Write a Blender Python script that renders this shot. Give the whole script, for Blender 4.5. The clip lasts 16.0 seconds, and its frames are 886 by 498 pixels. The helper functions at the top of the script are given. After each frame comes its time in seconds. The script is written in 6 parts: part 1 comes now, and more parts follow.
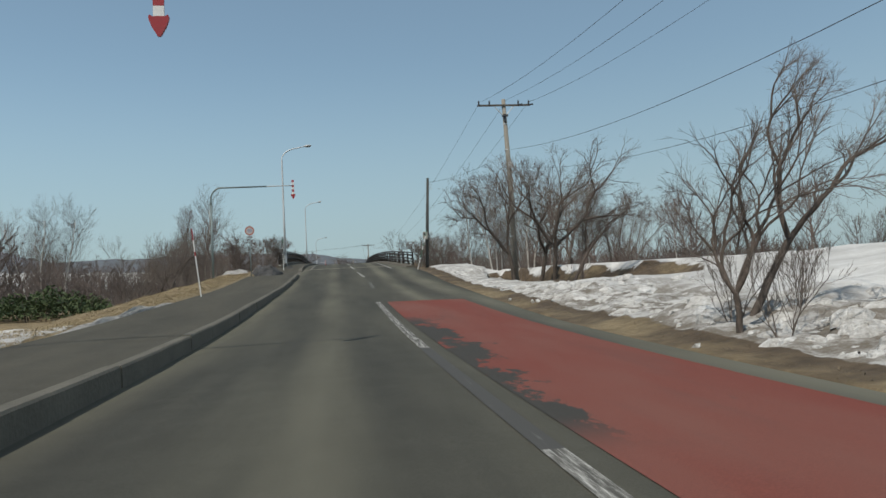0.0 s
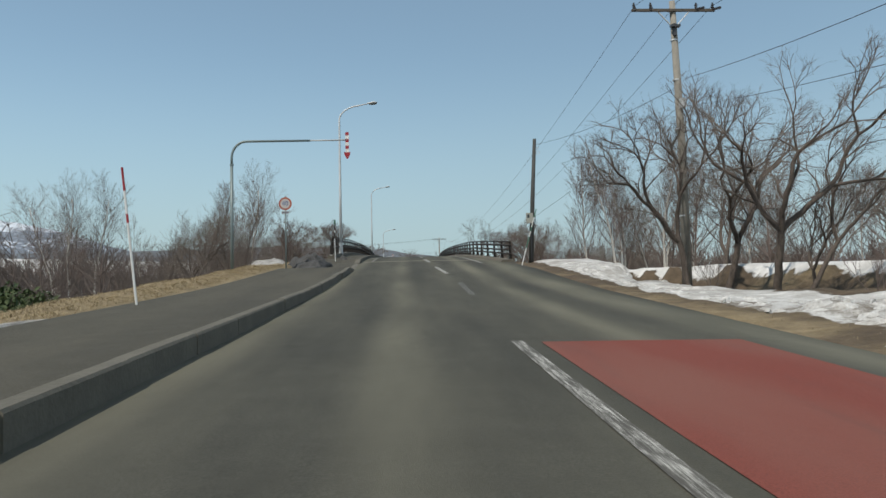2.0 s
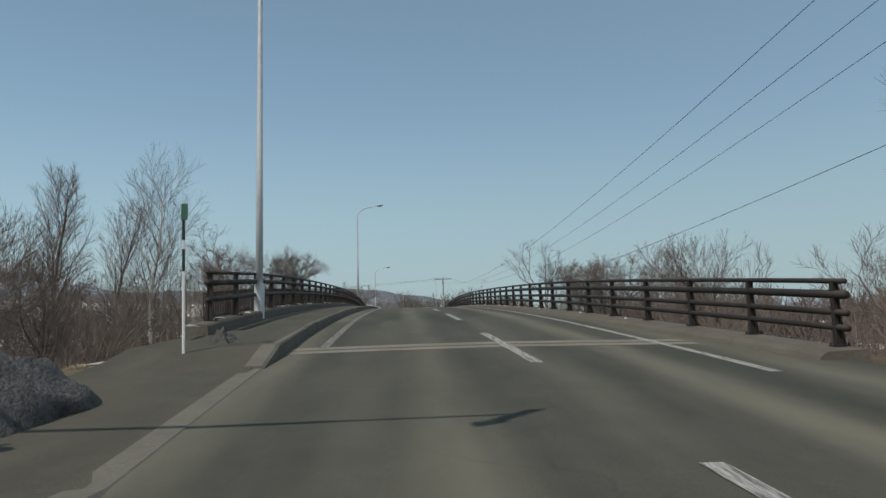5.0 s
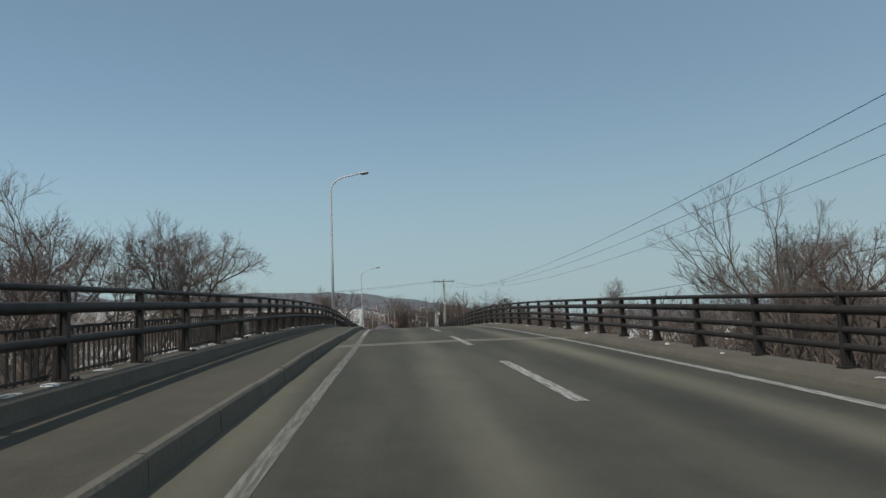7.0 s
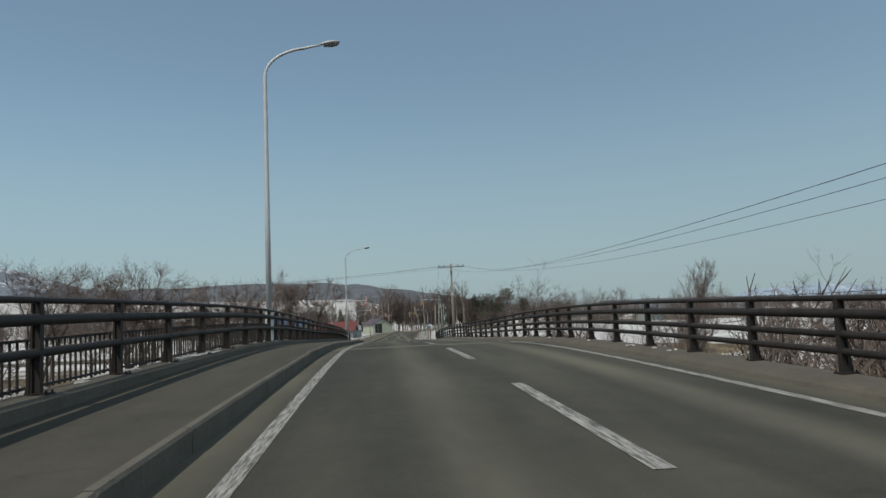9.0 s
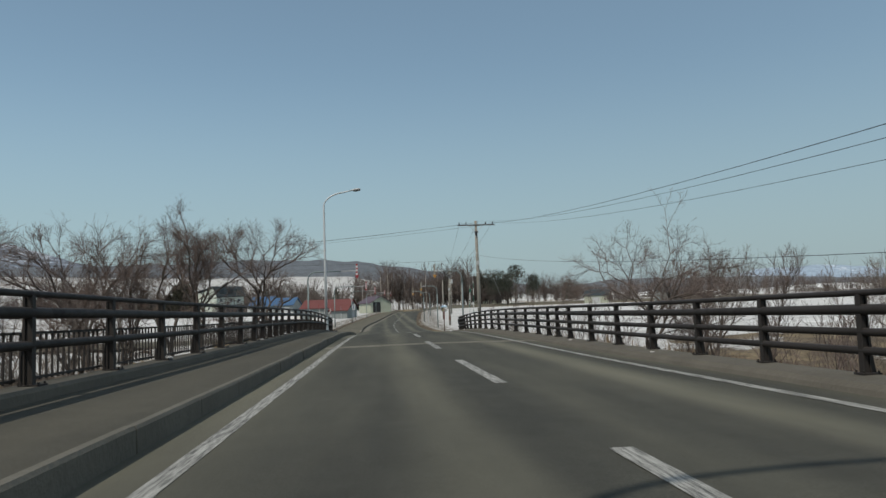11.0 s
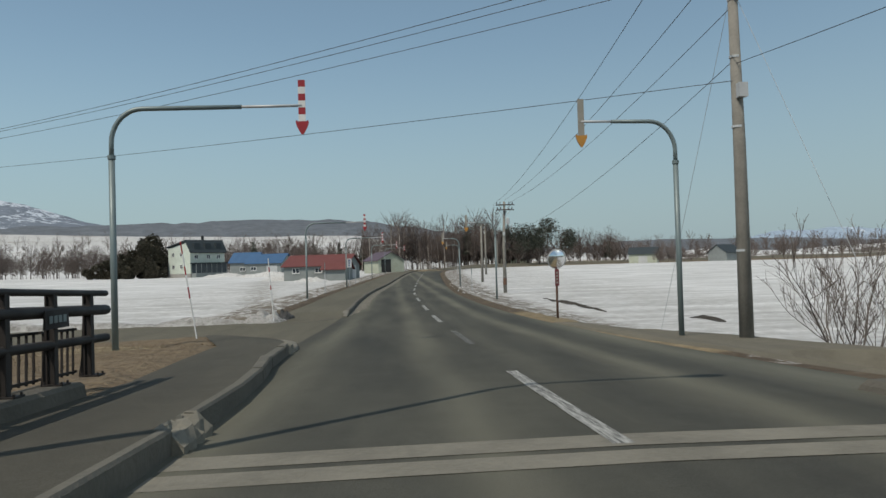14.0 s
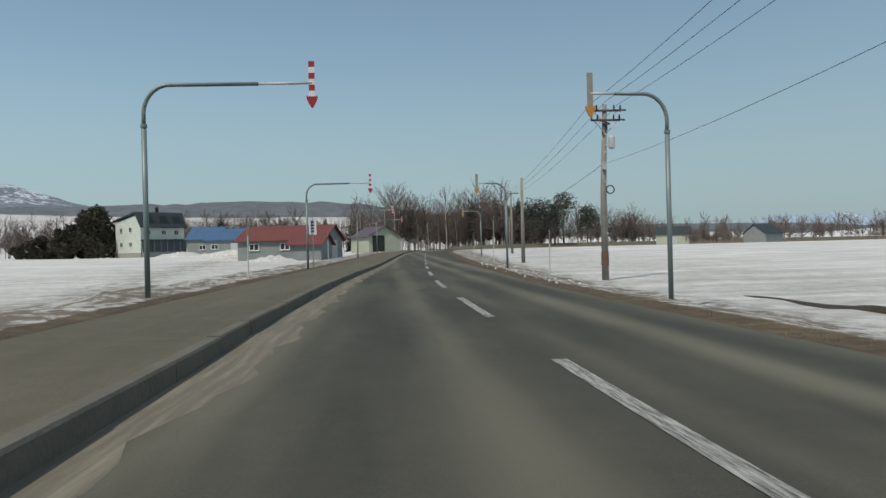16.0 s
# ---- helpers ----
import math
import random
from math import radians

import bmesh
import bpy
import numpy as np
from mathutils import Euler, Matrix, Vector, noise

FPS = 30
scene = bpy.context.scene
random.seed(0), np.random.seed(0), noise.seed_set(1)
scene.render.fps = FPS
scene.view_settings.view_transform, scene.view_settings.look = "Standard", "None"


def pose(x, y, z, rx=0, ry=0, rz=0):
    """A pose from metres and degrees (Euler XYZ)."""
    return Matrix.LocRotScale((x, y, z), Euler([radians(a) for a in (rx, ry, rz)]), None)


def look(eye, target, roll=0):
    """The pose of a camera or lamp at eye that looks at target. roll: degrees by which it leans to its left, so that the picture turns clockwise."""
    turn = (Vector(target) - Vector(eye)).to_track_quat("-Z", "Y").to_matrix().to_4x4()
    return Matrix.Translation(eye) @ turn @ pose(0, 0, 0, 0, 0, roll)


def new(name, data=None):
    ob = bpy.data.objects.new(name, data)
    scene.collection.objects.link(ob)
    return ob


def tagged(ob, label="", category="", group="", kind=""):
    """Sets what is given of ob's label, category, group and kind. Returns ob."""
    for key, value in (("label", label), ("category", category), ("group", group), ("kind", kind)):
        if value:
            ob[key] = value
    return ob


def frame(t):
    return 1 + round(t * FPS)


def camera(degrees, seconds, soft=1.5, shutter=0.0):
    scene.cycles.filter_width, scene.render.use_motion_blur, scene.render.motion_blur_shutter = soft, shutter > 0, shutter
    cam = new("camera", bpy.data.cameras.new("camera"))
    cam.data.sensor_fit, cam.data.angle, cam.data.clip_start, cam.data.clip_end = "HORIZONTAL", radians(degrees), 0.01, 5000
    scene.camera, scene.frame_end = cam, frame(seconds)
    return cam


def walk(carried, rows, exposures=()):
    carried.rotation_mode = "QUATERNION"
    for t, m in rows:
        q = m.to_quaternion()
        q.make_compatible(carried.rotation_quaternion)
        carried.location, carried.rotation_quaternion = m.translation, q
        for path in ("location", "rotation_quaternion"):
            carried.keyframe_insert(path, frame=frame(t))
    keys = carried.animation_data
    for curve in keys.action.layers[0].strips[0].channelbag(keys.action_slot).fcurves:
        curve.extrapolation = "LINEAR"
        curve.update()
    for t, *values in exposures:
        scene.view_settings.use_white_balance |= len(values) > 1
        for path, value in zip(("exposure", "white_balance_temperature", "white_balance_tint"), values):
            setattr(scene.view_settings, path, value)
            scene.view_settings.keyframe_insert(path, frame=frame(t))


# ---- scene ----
cam = camera(61.0, 16.0)
PATH = [
    (0, (-0.832, 15.326, -2.742), (-0.551, 17.303, -2.625), -2.9),
    (0.5, (-0.736, 18.468, -2.664), (-0.536, 20.455, -2.55), -2.7),
    (1, (-0.774, 22.067, -2.604), (-0.624, 24.058, -2.489), -2.1),
    (1.5, (-0.812, 25.735, -2.453), (-0.691, 27.728, -2.34), -1.8),
    (2, (-0.923, 29.602, -2.339), (-0.821, 31.596, -2.222), -1.2),
    (2.5, (-0.985, 33.742, -2.167), (-0.882, 35.734, -2.029), -1.1),
    (3, (-1.085, 38.156, -1.902), (-0.978, 40.145, -1.723), -1.6),
    (3.5, (-1.161, 42.677, -1.539), (-1.06, 44.665, -1.338), -1.6),
    (4, (-1.225, 47.342, -1.22), (-1.12, 49.327, -1.008), -0.8),
    (6.5, (-1.752, 74.468, 0.906), (-1.601, 76.449, 1.135), -2.5),
    (7, (-1.766, 80.04, 1.216), (-1.615, 82.021, 1.446), -2.2),
    (7.5, (-1.759, 85.396, 1.523), (-1.603, 87.377, 1.751), -2.4),
    (8, (-1.723, 91.08, 1.808), (-1.561, 93.061, 2.031), -2.6),
    (8.5, (-1.702, 96.91, 2.117), (-1.534, 98.891, 2.328), -2.7),
    (9, (-1.627, 102.764, 2.328), (-1.46, 104.747, 2.532), -2.4),
    (11.5, (-1.479, 134.174, 2.68), (-1.311, 136.163, 2.809), -1.9),
    (12, (-1.471, 141.332, 2.656), (-1.299, 143.321, 2.769), -1.9),
    (12.5, (-1.418, 148.678, 2.633), (-1.257, 150.669, 2.73), -2.1),
    (13, (-1.496, 156.214, 2.554), (-1.347, 158.207, 2.631), -2.4),
    (13.5, (-1.535, 163.834, 2.441), (-1.398, 165.828, 2.502), -2.0),
    (14, (-1.608, 171.659, 2.156), (-1.471, 173.654, 2.2), -1.7),
    (14.5, (-1.686, 179.749, 1.819), (-1.541, 181.744, 1.844), -0.9),
    (15, (-1.765, 187.978, 1.644), (-1.616, 189.972, 1.66), -0.9),
    (15.5, (-1.69, 196.379, 1.387), (-1.54, 198.373, 1.397), -1.4),
    (16, (-1.694, 204.724, 1.178), (-1.541, 206.718, 1.179), -1.4),
]
walk(cam, [(t, look(eye, target, roll)) for t, eye, target, roll in PATH], [(0.0, -0.28), (2.5, -0.08), (4.0, -0.22), (6.5, -0.36), (9.0, -0.46), (11.5, -0.40), (14.5, -0.41), (16.0, -0.37)])
# ---- world, sun, light ----
SUN_ELEV, SUN_AZ = 53.0, 225.0
world = bpy.data.worlds.new("sky")
scene.world = world
world.use_nodes = True
wn = world.node_tree.nodes
sky = wn.new("ShaderNodeTexSky")
sky.sky_type = "NISHITA"
sky.sun_disc = False
sky.sun_elevation = radians(SUN_ELEV)
sky.sun_rotation = radians(360 - SUN_AZ)
sky.air_density, sky.dust_density, sky.ozone_density = 1.0, 1.2, 1.0
wn["Background"].inputs["Strength"].default_value = 0.15
haze = wn.new("ShaderNodeMix")
haze.data_type, haze.blend_type = "RGBA", "MULTIPLY"
haze.inputs[0].default_value = 1.0
haze.inputs[7].default_value = (0.922, 1.008, 0.93, 1.0)
world.node_tree.links.new(sky.outputs[0], haze.inputs[6])
veil = wn.new("ShaderNodeMix")
veil.data_type = "RGBA"
veil.inputs[0].default_value = 0.22
veil.inputs[7].default_value = (2.75, 3.7, 4.2, 1.0)
world.node_tree.links.new(haze.outputs[2], veil.inputs[6])
coord, axes, low = wn.new("ShaderNodeTexCoord"), wn.new("ShaderNodeSeparateXYZ"), wn.new("ShaderNodeMapRange")
low.interpolation_type = "SMOOTHSTEP"
for i, v in enumerate((0.0, 0.32, 0.8, 0.2)):
    low.inputs[i + 1].default_value = v
world.node_tree.links.new(coord.outputs["Generated"], axes.inputs[0])
world.node_tree.links.new(axes.outputs[2], low.inputs[0])
world.node_tree.links.new(low.outputs[0], veil.inputs[0])
world.node_tree.links.new(veil.outputs[2], wn["Background"].inputs[0])
sun_data = bpy.data.lights.new("sun", "SUN")
sun_data.energy, sun_data.angle, sun_data.color = 4.25, radians(0.6), (1.0, 0.93, 0.82)
sun_ob = new("sun", sun_data)
to_sun = Vector((math.sin(radians(SUN_AZ)) * math.cos(radians(SUN_ELEV)), math.cos(radians(SUN_AZ)) * math.cos(radians(SUN_ELEV)), math.sin(radians(SUN_ELEV))))
sun_ob.matrix_world = look(to_sun * 300, (0, 0, 0))


# ---- materials ----
class Nodes:
    """A small wrapper to write node materials briefly."""

    def __init__(self, name):
        self.m = bpy.data.materials.new(name)
        self.m.use_nodes = True
        self.t = self.m.node_tree
        self.b = self.t.nodes["Principled BSDF"]

    def n(self, kind, **inputs):
        node = self.t.nodes.new(kind)
        for key, value in inputs.items():
            self.put(node.inputs[key.replace("_", " ")], value)
        return node

    def put(self, socket, value):
        if isinstance(value, bpy.types.NodeSocket):
            self.t.links.new(value, socket)
        else:
            socket.default_value = value

    def place(self, scale=(1, 1, 1), world_space=True):
        src = self.n("ShaderNodeNewGeometry").outputs["Position"] if world_space else self.n("ShaderNodeTexCoord").outputs["Object"]
        node = self.n("ShaderNodeMapping", Vector=src)
        node.inputs["Scale"].default_value = scale
        return node.outputs[0]

    def noise(self, vec, scale, detail=4.0, rough=0.6, lo=0.3, hi=0.7):
        node = self.n("ShaderNodeTexNoise", Vector=vec, Scale=scale, Detail=detail, Roughness=rough)
        return self.range(node.outputs["Fac"], lo, hi)

    def range(self, value, lo, hi, a=0.0, b=1.0):
        node = self.n("ShaderNodeMapRange")
        node.interpolation_type = "SMOOTHSTEP"
        for i, v in enumerate((value, lo, hi, a, b)):
            self.put(node.inputs[i], v)
        return node.outputs[0]

    def math(self, op, a, b=0.0):
        node = self.n("ShaderNodeMath")
        node.operation = op
        self.put(node.inputs[0], a)
        self.put(node.inputs[1], b)
        return node.outputs[0]

    def mix(self, fac, a, b):
        node = self.n("ShaderNodeMix")
        node.data_type = "RGBA"
        self.put(node.inputs[0], fac)
        for i, c in ((6, a), (7, b)):
            self.put(node.inputs[i], c if isinstance(c, bpy.types.NodeSocket) else (*c, 1))
        return node.outputs[2]

    def done(self, color, rough=0.8, metal=0.0, bump=None, strength=0.3, distance=0.02, spec=0.5):
        self.put(self.b.inputs["Base Color"], color if isinstance(color, bpy.types.NodeSocket) else (*color, 1))
        self.put(self.b.inputs["Roughness"], rough)
        self.put(self.b.inputs["Metallic"], metal)
        self.b.inputs["Specular IOR Level"].default_value = spec
        if bump is not None:
            node = self.n("ShaderNodeBump", Height=bump, Strength=strength, Distance=distance)
            self.put(self.b.inputs["Normal"], node.outputs[0])
        return self.m


def plain(name, color, rough=0.6, metal=0.0, vary=0.25, scale=6.0, spec=0.5):
    """Paint or metal with faint dirt at two scales."""
    k = Nodes(name)
    v = k.place(world_space=False)
    dirt = k.math("MULTIPLY", k.noise(v, scale, 5), k.noise(v, scale * 0.15, 3))
    dark = tuple(c * (1 - vary) for c in color)
    return k.done(k.mix(dirt, color, dark), k.range(dirt, 0, 1, rough, min(1, rough + 0.15)), metal, k.noise(v, scale * 12, 3), 0.08, 0.003, spec)


def asphalt(name, base, dust, bands=()):
    """Worn asphalt; bands: (offset, half width, strength) of dusty strips along the road."""
    k = Nodes(name)
    v = k.place()
    fine, mid, big = k.noise(v, 70, 4, 0.7), k.noise(v, 2.2, 6, 0.68), k.noise(k.place((1, 0.12, 1)), 0.9, 4, 0.55, 0.25, 0.8)
    streak, blot = k.noise(k.place((3.2, 0.10, 1)), 1.5, 5, 0.65), k.noise(k.place((1, 0.4, 1)), 0.5, 5, 0.65, 0.5, 0.66)
    col = k.mix(fine, tuple(c * 0.55 for c in base), tuple(c * 1.45 for c in base))
    col = k.mix(k.math("MULTIPLY", mid, 0.55), col, tuple(c * 0.6 for c in base))
    patch = k.noise(k.place((1, 0.55, 1)), 1.7, 7, 0.72, 0.54, 0.72)
    col = k.mix(k.math("MULTIPLY", patch, 0.4), col, tuple(c * 0.55 for c in base))
    col = k.mix(k.math("MULTIPLY", streak, 0.22), col, tuple(c * 0.6 for c in base))
    col = k.mix(k.math("MULTIPLY", blot, 0.3), col, tuple(c * 0.72 for c in base))
    col = k.mix(k.math("MULTIPLY", big, 0.3), col, dust)
    if bands:
        x = k.n("ShaderNodeSeparateXYZ", Vector=v).outputs[0]
        for at, half, power in bands:
            off = k.math("ABSOLUTE", k.math("SUBTRACT", x, at))
            fac = k.math("MULTIPLY", k.range(off, half, 0.0), k.math("ADD", k.math("MULTIPLY", big, 0.6 * power), 0.4 * power))
            col = k.mix(fac, col, dust)
    # hairline cracks
    warp = k.n("ShaderNodeVectorMath")
    wob = k.n("ShaderNodeTexNoise", Vector=v, Scale=1.1, Detail=4.0)
    k.put(warp.inputs[0], k.place((1, 0.6, 1)))
    k.put(warp.inputs[1], wob.outputs["Color"])
    vor = k.n("ShaderNodeTexVoronoi", Vector=warp.outputs[0], Scale=0.33)
    vor.feature = "DISTANCE_TO_EDGE"
    crack = k.math("MULTIPLY", k.range(vor.outputs["Distance"], 0.006, 0.0), k.noise(v, 0.35, 3, 0.5, 0.5, 0.68))
    col = k.mix(k.math("MULTIPLY", crack, 0.24), col, tuple(c * 0.4 for c in base))
    return k.done(col, 0.93, 0, k.math("ADD", fine, k.math("MULTIPLY", mid, 0.5)), 0.35, 0.008, 0.25)


def worn_paint(name, paint, under, amount, scale=14.0):
    k = Nodes(name)
    v = k.place()
    wear = k.noise(k.place((2.6, 0.16, 1)), scale, 6, 0.74, amount - 0.09, amount + 0.22)
    big = k.noise(v, 1.1, 3, 0.6, 0.35, 0.75)
    col = k.mix(k.math("MULTIPLY", big, 0.35), paint, tuple(c * 0.55 for c in paint))
    return k.done(k.mix(wear, under, col), 0.85, 0, wear, 0.2, 0.004, 0.3)


ASPHALT = asphalt("asphalt", (0.0492, 0.0485, 0.0402), (0.163, 0.154, 0.115), ((-1.0, 0.55, 0.5), (1.75, 0.55, 0.75), (-3.1, 0.6, 0.6), (3.4, 0.9, 0.9), (0.4, 0.4, 0.15)))
WALK_ASPHALT = asphalt("walkway_asphalt", (0.065, 0.0605, 0.0480), (0.138, 0.125, 0.0930))
SIDE_ASPHALT = asphalt("dusty_asphalt", (0.108, 0.0984, 0.0728), (0.188, 0.166, 0.119))
GRAVEL = asphalt("dusty_gravel", (0.14, 0.126, 0.096), (0.22, 0.197, 0.148))
WHITE_LINE = worn_paint("white_road_paint", (0.368, 0.364, 0.336), (0.06, 0.0584, 0.0544), 0.42)
RUBBED_LINE = worn_paint("rubbed_road_paint", (0.48, 0.475, 0.44), (0.068, 0.064, 0.056), 0.5, 12)
GONE_LINE = worn_paint("nearly_gone_road_paint", (0.288, 0.288, 0.264), (0.06, 0.0584, 0.0544), 0.66, 9)
WORN_LINE = worn_paint("very_worn_road_paint", (0.304, 0.3, 0.276), (0.052, 0.0496, 0.044), 0.53, 18)
GUTTER = worn_paint("pale_gutter_dust", (0.224, 0.2, 0.152), (0.12, 0.108, 0.084), 0.5, 2.2)
EDGE_LINE = worn_paint("dusty_edge_line_paint", (0.205, 0.202, 0.18), (0.085, 0.081, 0.067), 0.46, 10)


def red_surfacing():
    k = Nodes("red_road_surfacing")
    v = k.place()
    sep = k.n("ShaderNodeSeparateXYZ", Vector=v)
    rag = k.noise(k.place((1, 0.45, 1)), 1.3, 6, 0.7, 0.2, 0.8)
    side = k.range(k.math("ADD", sep.outputs[0], k.math("MULTIPLY", rag, -1.5)), 0.05, 0.22)
    gap = k.math("MULTIPLY", k.range(sep.outputs[1], 19.3, 20.6), k.range(sep.outputs[1], 33.5, 30.5))
    worn = k.math("MULTIPLY", gap, k.math("SUBTRACT", 1.0, side))
    spots = k.noise(k.place((1, 0.3, 1)), 4.5, 6, 0.7, 0.66, 0.74)
    fine, big = k.noise(v, 80, 3), k.noise(k.place((1, 0.2, 1)), 0.8, 3)
    col = k.mix(fine, (0.12, 0.032, 0.024), (0.188, 0.0512, 0.0368))
    col = k.mix(k.math("MULTIPLY", big, 0.6), col, (0.17, 0.078, 0.06))
    rub = k.noise(k.place((1.6, 0.14, 1)), 1.4, 6, 0.7, 0.5, 0.72)
    col = k.mix(k.math("MULTIPLY", rub, 0.35), col, (0.10, 0.05, 0.042))
    col = k.mix(k.math("MULTIPLY", spots, 0.5), col, (0.072, 0.06, 0.0544))
    return k.done(k.mix(worn, col, (0.0432, 0.0408, 0.036)), 0.92, 0, fine, 0.3, 0.006, 0.25)


RED_PAVE = red_surfacing()


def concrete(name, base, scale=1.0, relief=0.35):
    k = Nodes(name)
    v = k.place()
    a, b, c = k.noise(v, 1.3 * scale, 5), k.noise(v, 18, 4), k.noise(k.place((1, 1, 0.15)), 3.5, 4, 0.6, 0.45, 0.75)
    col = k.mix(k.math("MULTIPLY", a, 0.55), base, tuple(x * 0.55 for x in base))
    col = k.mix(k.math("MULTIPLY", b, 0.3), col, tuple(x * 1.25 for x in base))
    col = k.mix(k.math("MULTIPLY", c, 0.3), col, (0.088, 0.08, 0.068))
    return k.done(col, 0.9, 0, k.math("ADD", a, b), relief, 0.015, 0.3)


JOINT = concrete("joint_concrete", (0.184, 0.17, 0.136))
KERB = concrete("kerb_concrete", (0.122, 0.113, 0.092))
CONCRETE = concrete("bridge_concrete", (0.108, 0.0976, 0.0784))
POLE_CONCRETE = concrete("pole_concrete", (0.245, 0.23, 0.2), 2, 0.12)
RAIL = plain("dark_brown_rail_paint", (0.030, 0.025, 0.022), 0.62, 0.0, 0.4, 3, 0.3)
GALV = plain("galvanised_steel", (0.50, 0.52, 0.53), 0.5, 0.15, 0.25, 2)
GREY_GREEN = plain("grey_green_pole_paint", (0.16, 0.2, 0.2), 0.45, 0.2, 0.3, 2)
LIGHT_GREY = plain("light_grey_paint", (0.44, 0.448, 0.448), 0.5, 0.1, 0.2, 3)
WHITE = plain("white_reflective_paint", (0.624, 0.624, 0.608), 0.4, 0, 0.15, 5)
RED = plain("red_reflective_paint", (0.288, 0.0176, 0.0224), 0.4, 0, 0.25, 5)
ORANGE = plain("orange_reflector", (0.44, 0.208, 0.032), 0.4, 0, 0.2, 5)
CREAM = plain("weathered_cream_paint", (0.256, 0.24, 0.204), 0.6, 0, 0.3, 4)
BLUE_SIGN = plain("sign_blue", (0.02, 0.056, 0.208), 0.4, 0, 0.1, 5)
FADED_RED = plain("faded_red_rim", (0.34, 0.085, 0.05), 0.5, 0, 0.3, 5)
BLACK = plain("black_rubber", (0.016, 0.016, 0.016), 0.6, 0, 0.2, 5)
WIRE = plain("wire_black", (0.024, 0.024, 0.028), 0.6, 0, 0.1, 2)
INSULATOR = plain("dark_insulator", (0.04, 0.04, 0.044), 0.35, 0, 0.2, 8)
DARK_POLE = plain("dark_grey_pole_paint", (0.04, 0.0416, 0.0384), 0.7, 0, 0.4, 3)
OLD_WOOD = plain("weathered_grey_wood", (0.08, 0.068, 0.056), 0.85, 0, 0.45, 3)
MIRROR = plain("convex_mirror", (0.85, 0.86, 0.86), 0.03, 1.0, 0.05, 2)
BROWN_METAL = plain("brown_post_paint", (0.128, 0.068, 0.044), 0.55, 0, 0.3, 4)
GLASS = plain("window_glass", (0.03, 0.04, 0.05), 0.08, 0.0, 0.2, 1)
PALE_BOX = plain("pale_box_paint", (0.288, 0.288, 0.248), 0.55, 0, 0.25, 3)
LENS = plain("lamp_lens", (0.24, 0.256, 0.264), 0.2, 0.3, 0.1, 3)


def bark(name, a, b, scale=9.0):
    k = Nodes(name)
    v = k.place((1, 1, 0.35), False)
    n1, n2 = k.noise(v, scale, 5, 0.7), k.noise(v, scale * 0.2, 3)
    col = k.mix(n1, a, b)
    col = k.mix(k.math("MULTIPLY", n2, 0.3), col, tuple(x * 1.3 for x in b))
    return k.done(col, 0.92, 0, n1, 0.5, 0.02, 0.2)


BARK = bark("grey_brown_bark", (0.042, 0.035, 0.03), (0.12, 0.098, 0.083))
TWIG = bark("brown_twigs", (0.078, 0.066, 0.058), (0.165, 0.138, 0.118), 3)
RED_TWIG = bark("reddish_twigs", (0.086, 0.066, 0.058), (0.168, 0.13, 0.114), 3)
FAR_TWIG = bark("far_bare_branches", (0.072, 0.0584, 0.0528), (0.132, 0.108, 0.096), 1.0)


def birch_bark():
    k = Nodes("white_birch_bark")
    v = k.place((1, 1, 4), False)
    marks = k.noise(v, 5, 4, 0.7, 0.58, 0.66)
    col = k.mix(marks, (0.464, 0.44, 0.4), (0.056, 0.048, 0.044))
    return k.done(col, 0.8, 0, marks, 0.2, 0.01, 0.3)


BIRCH = birch_bark()


def needle(name, a, b):
    k = Nodes(name)
    r = k.n("ShaderNodeNewGeometry").outputs["Random Per Island"]
    return k.done(k.mix(r, a, b), 0.75, 0, None, spec=0.3)


CONIFER = needle("dark_conifer_needles", (0.045, 0.052, 0.04), (0.105, 0.11, 0.085))
YEW = needle("dull_brown_green_foliage", (0.04, 0.0376, 0.0272), (0.104, 0.092, 0.064))
BUSH_LEAF = needle("evergreen_bush_leaves", (0.025, 0.045, 0.018), (0.075, 0.10, 0.04))
DRY_GRASS = needle("dry_grass_blades", (0.20, 0.155, 0.09), (0.40, 0.32, 0.19))
VERGE_GRASS = needle("brown_verge_grass", (0.115, 0.088, 0.058), (0.24, 0.19, 0.12))
REED = needle("dry_reeds", (0.136, 0.096, 0.056), (0.24, 0.176, 0.112))


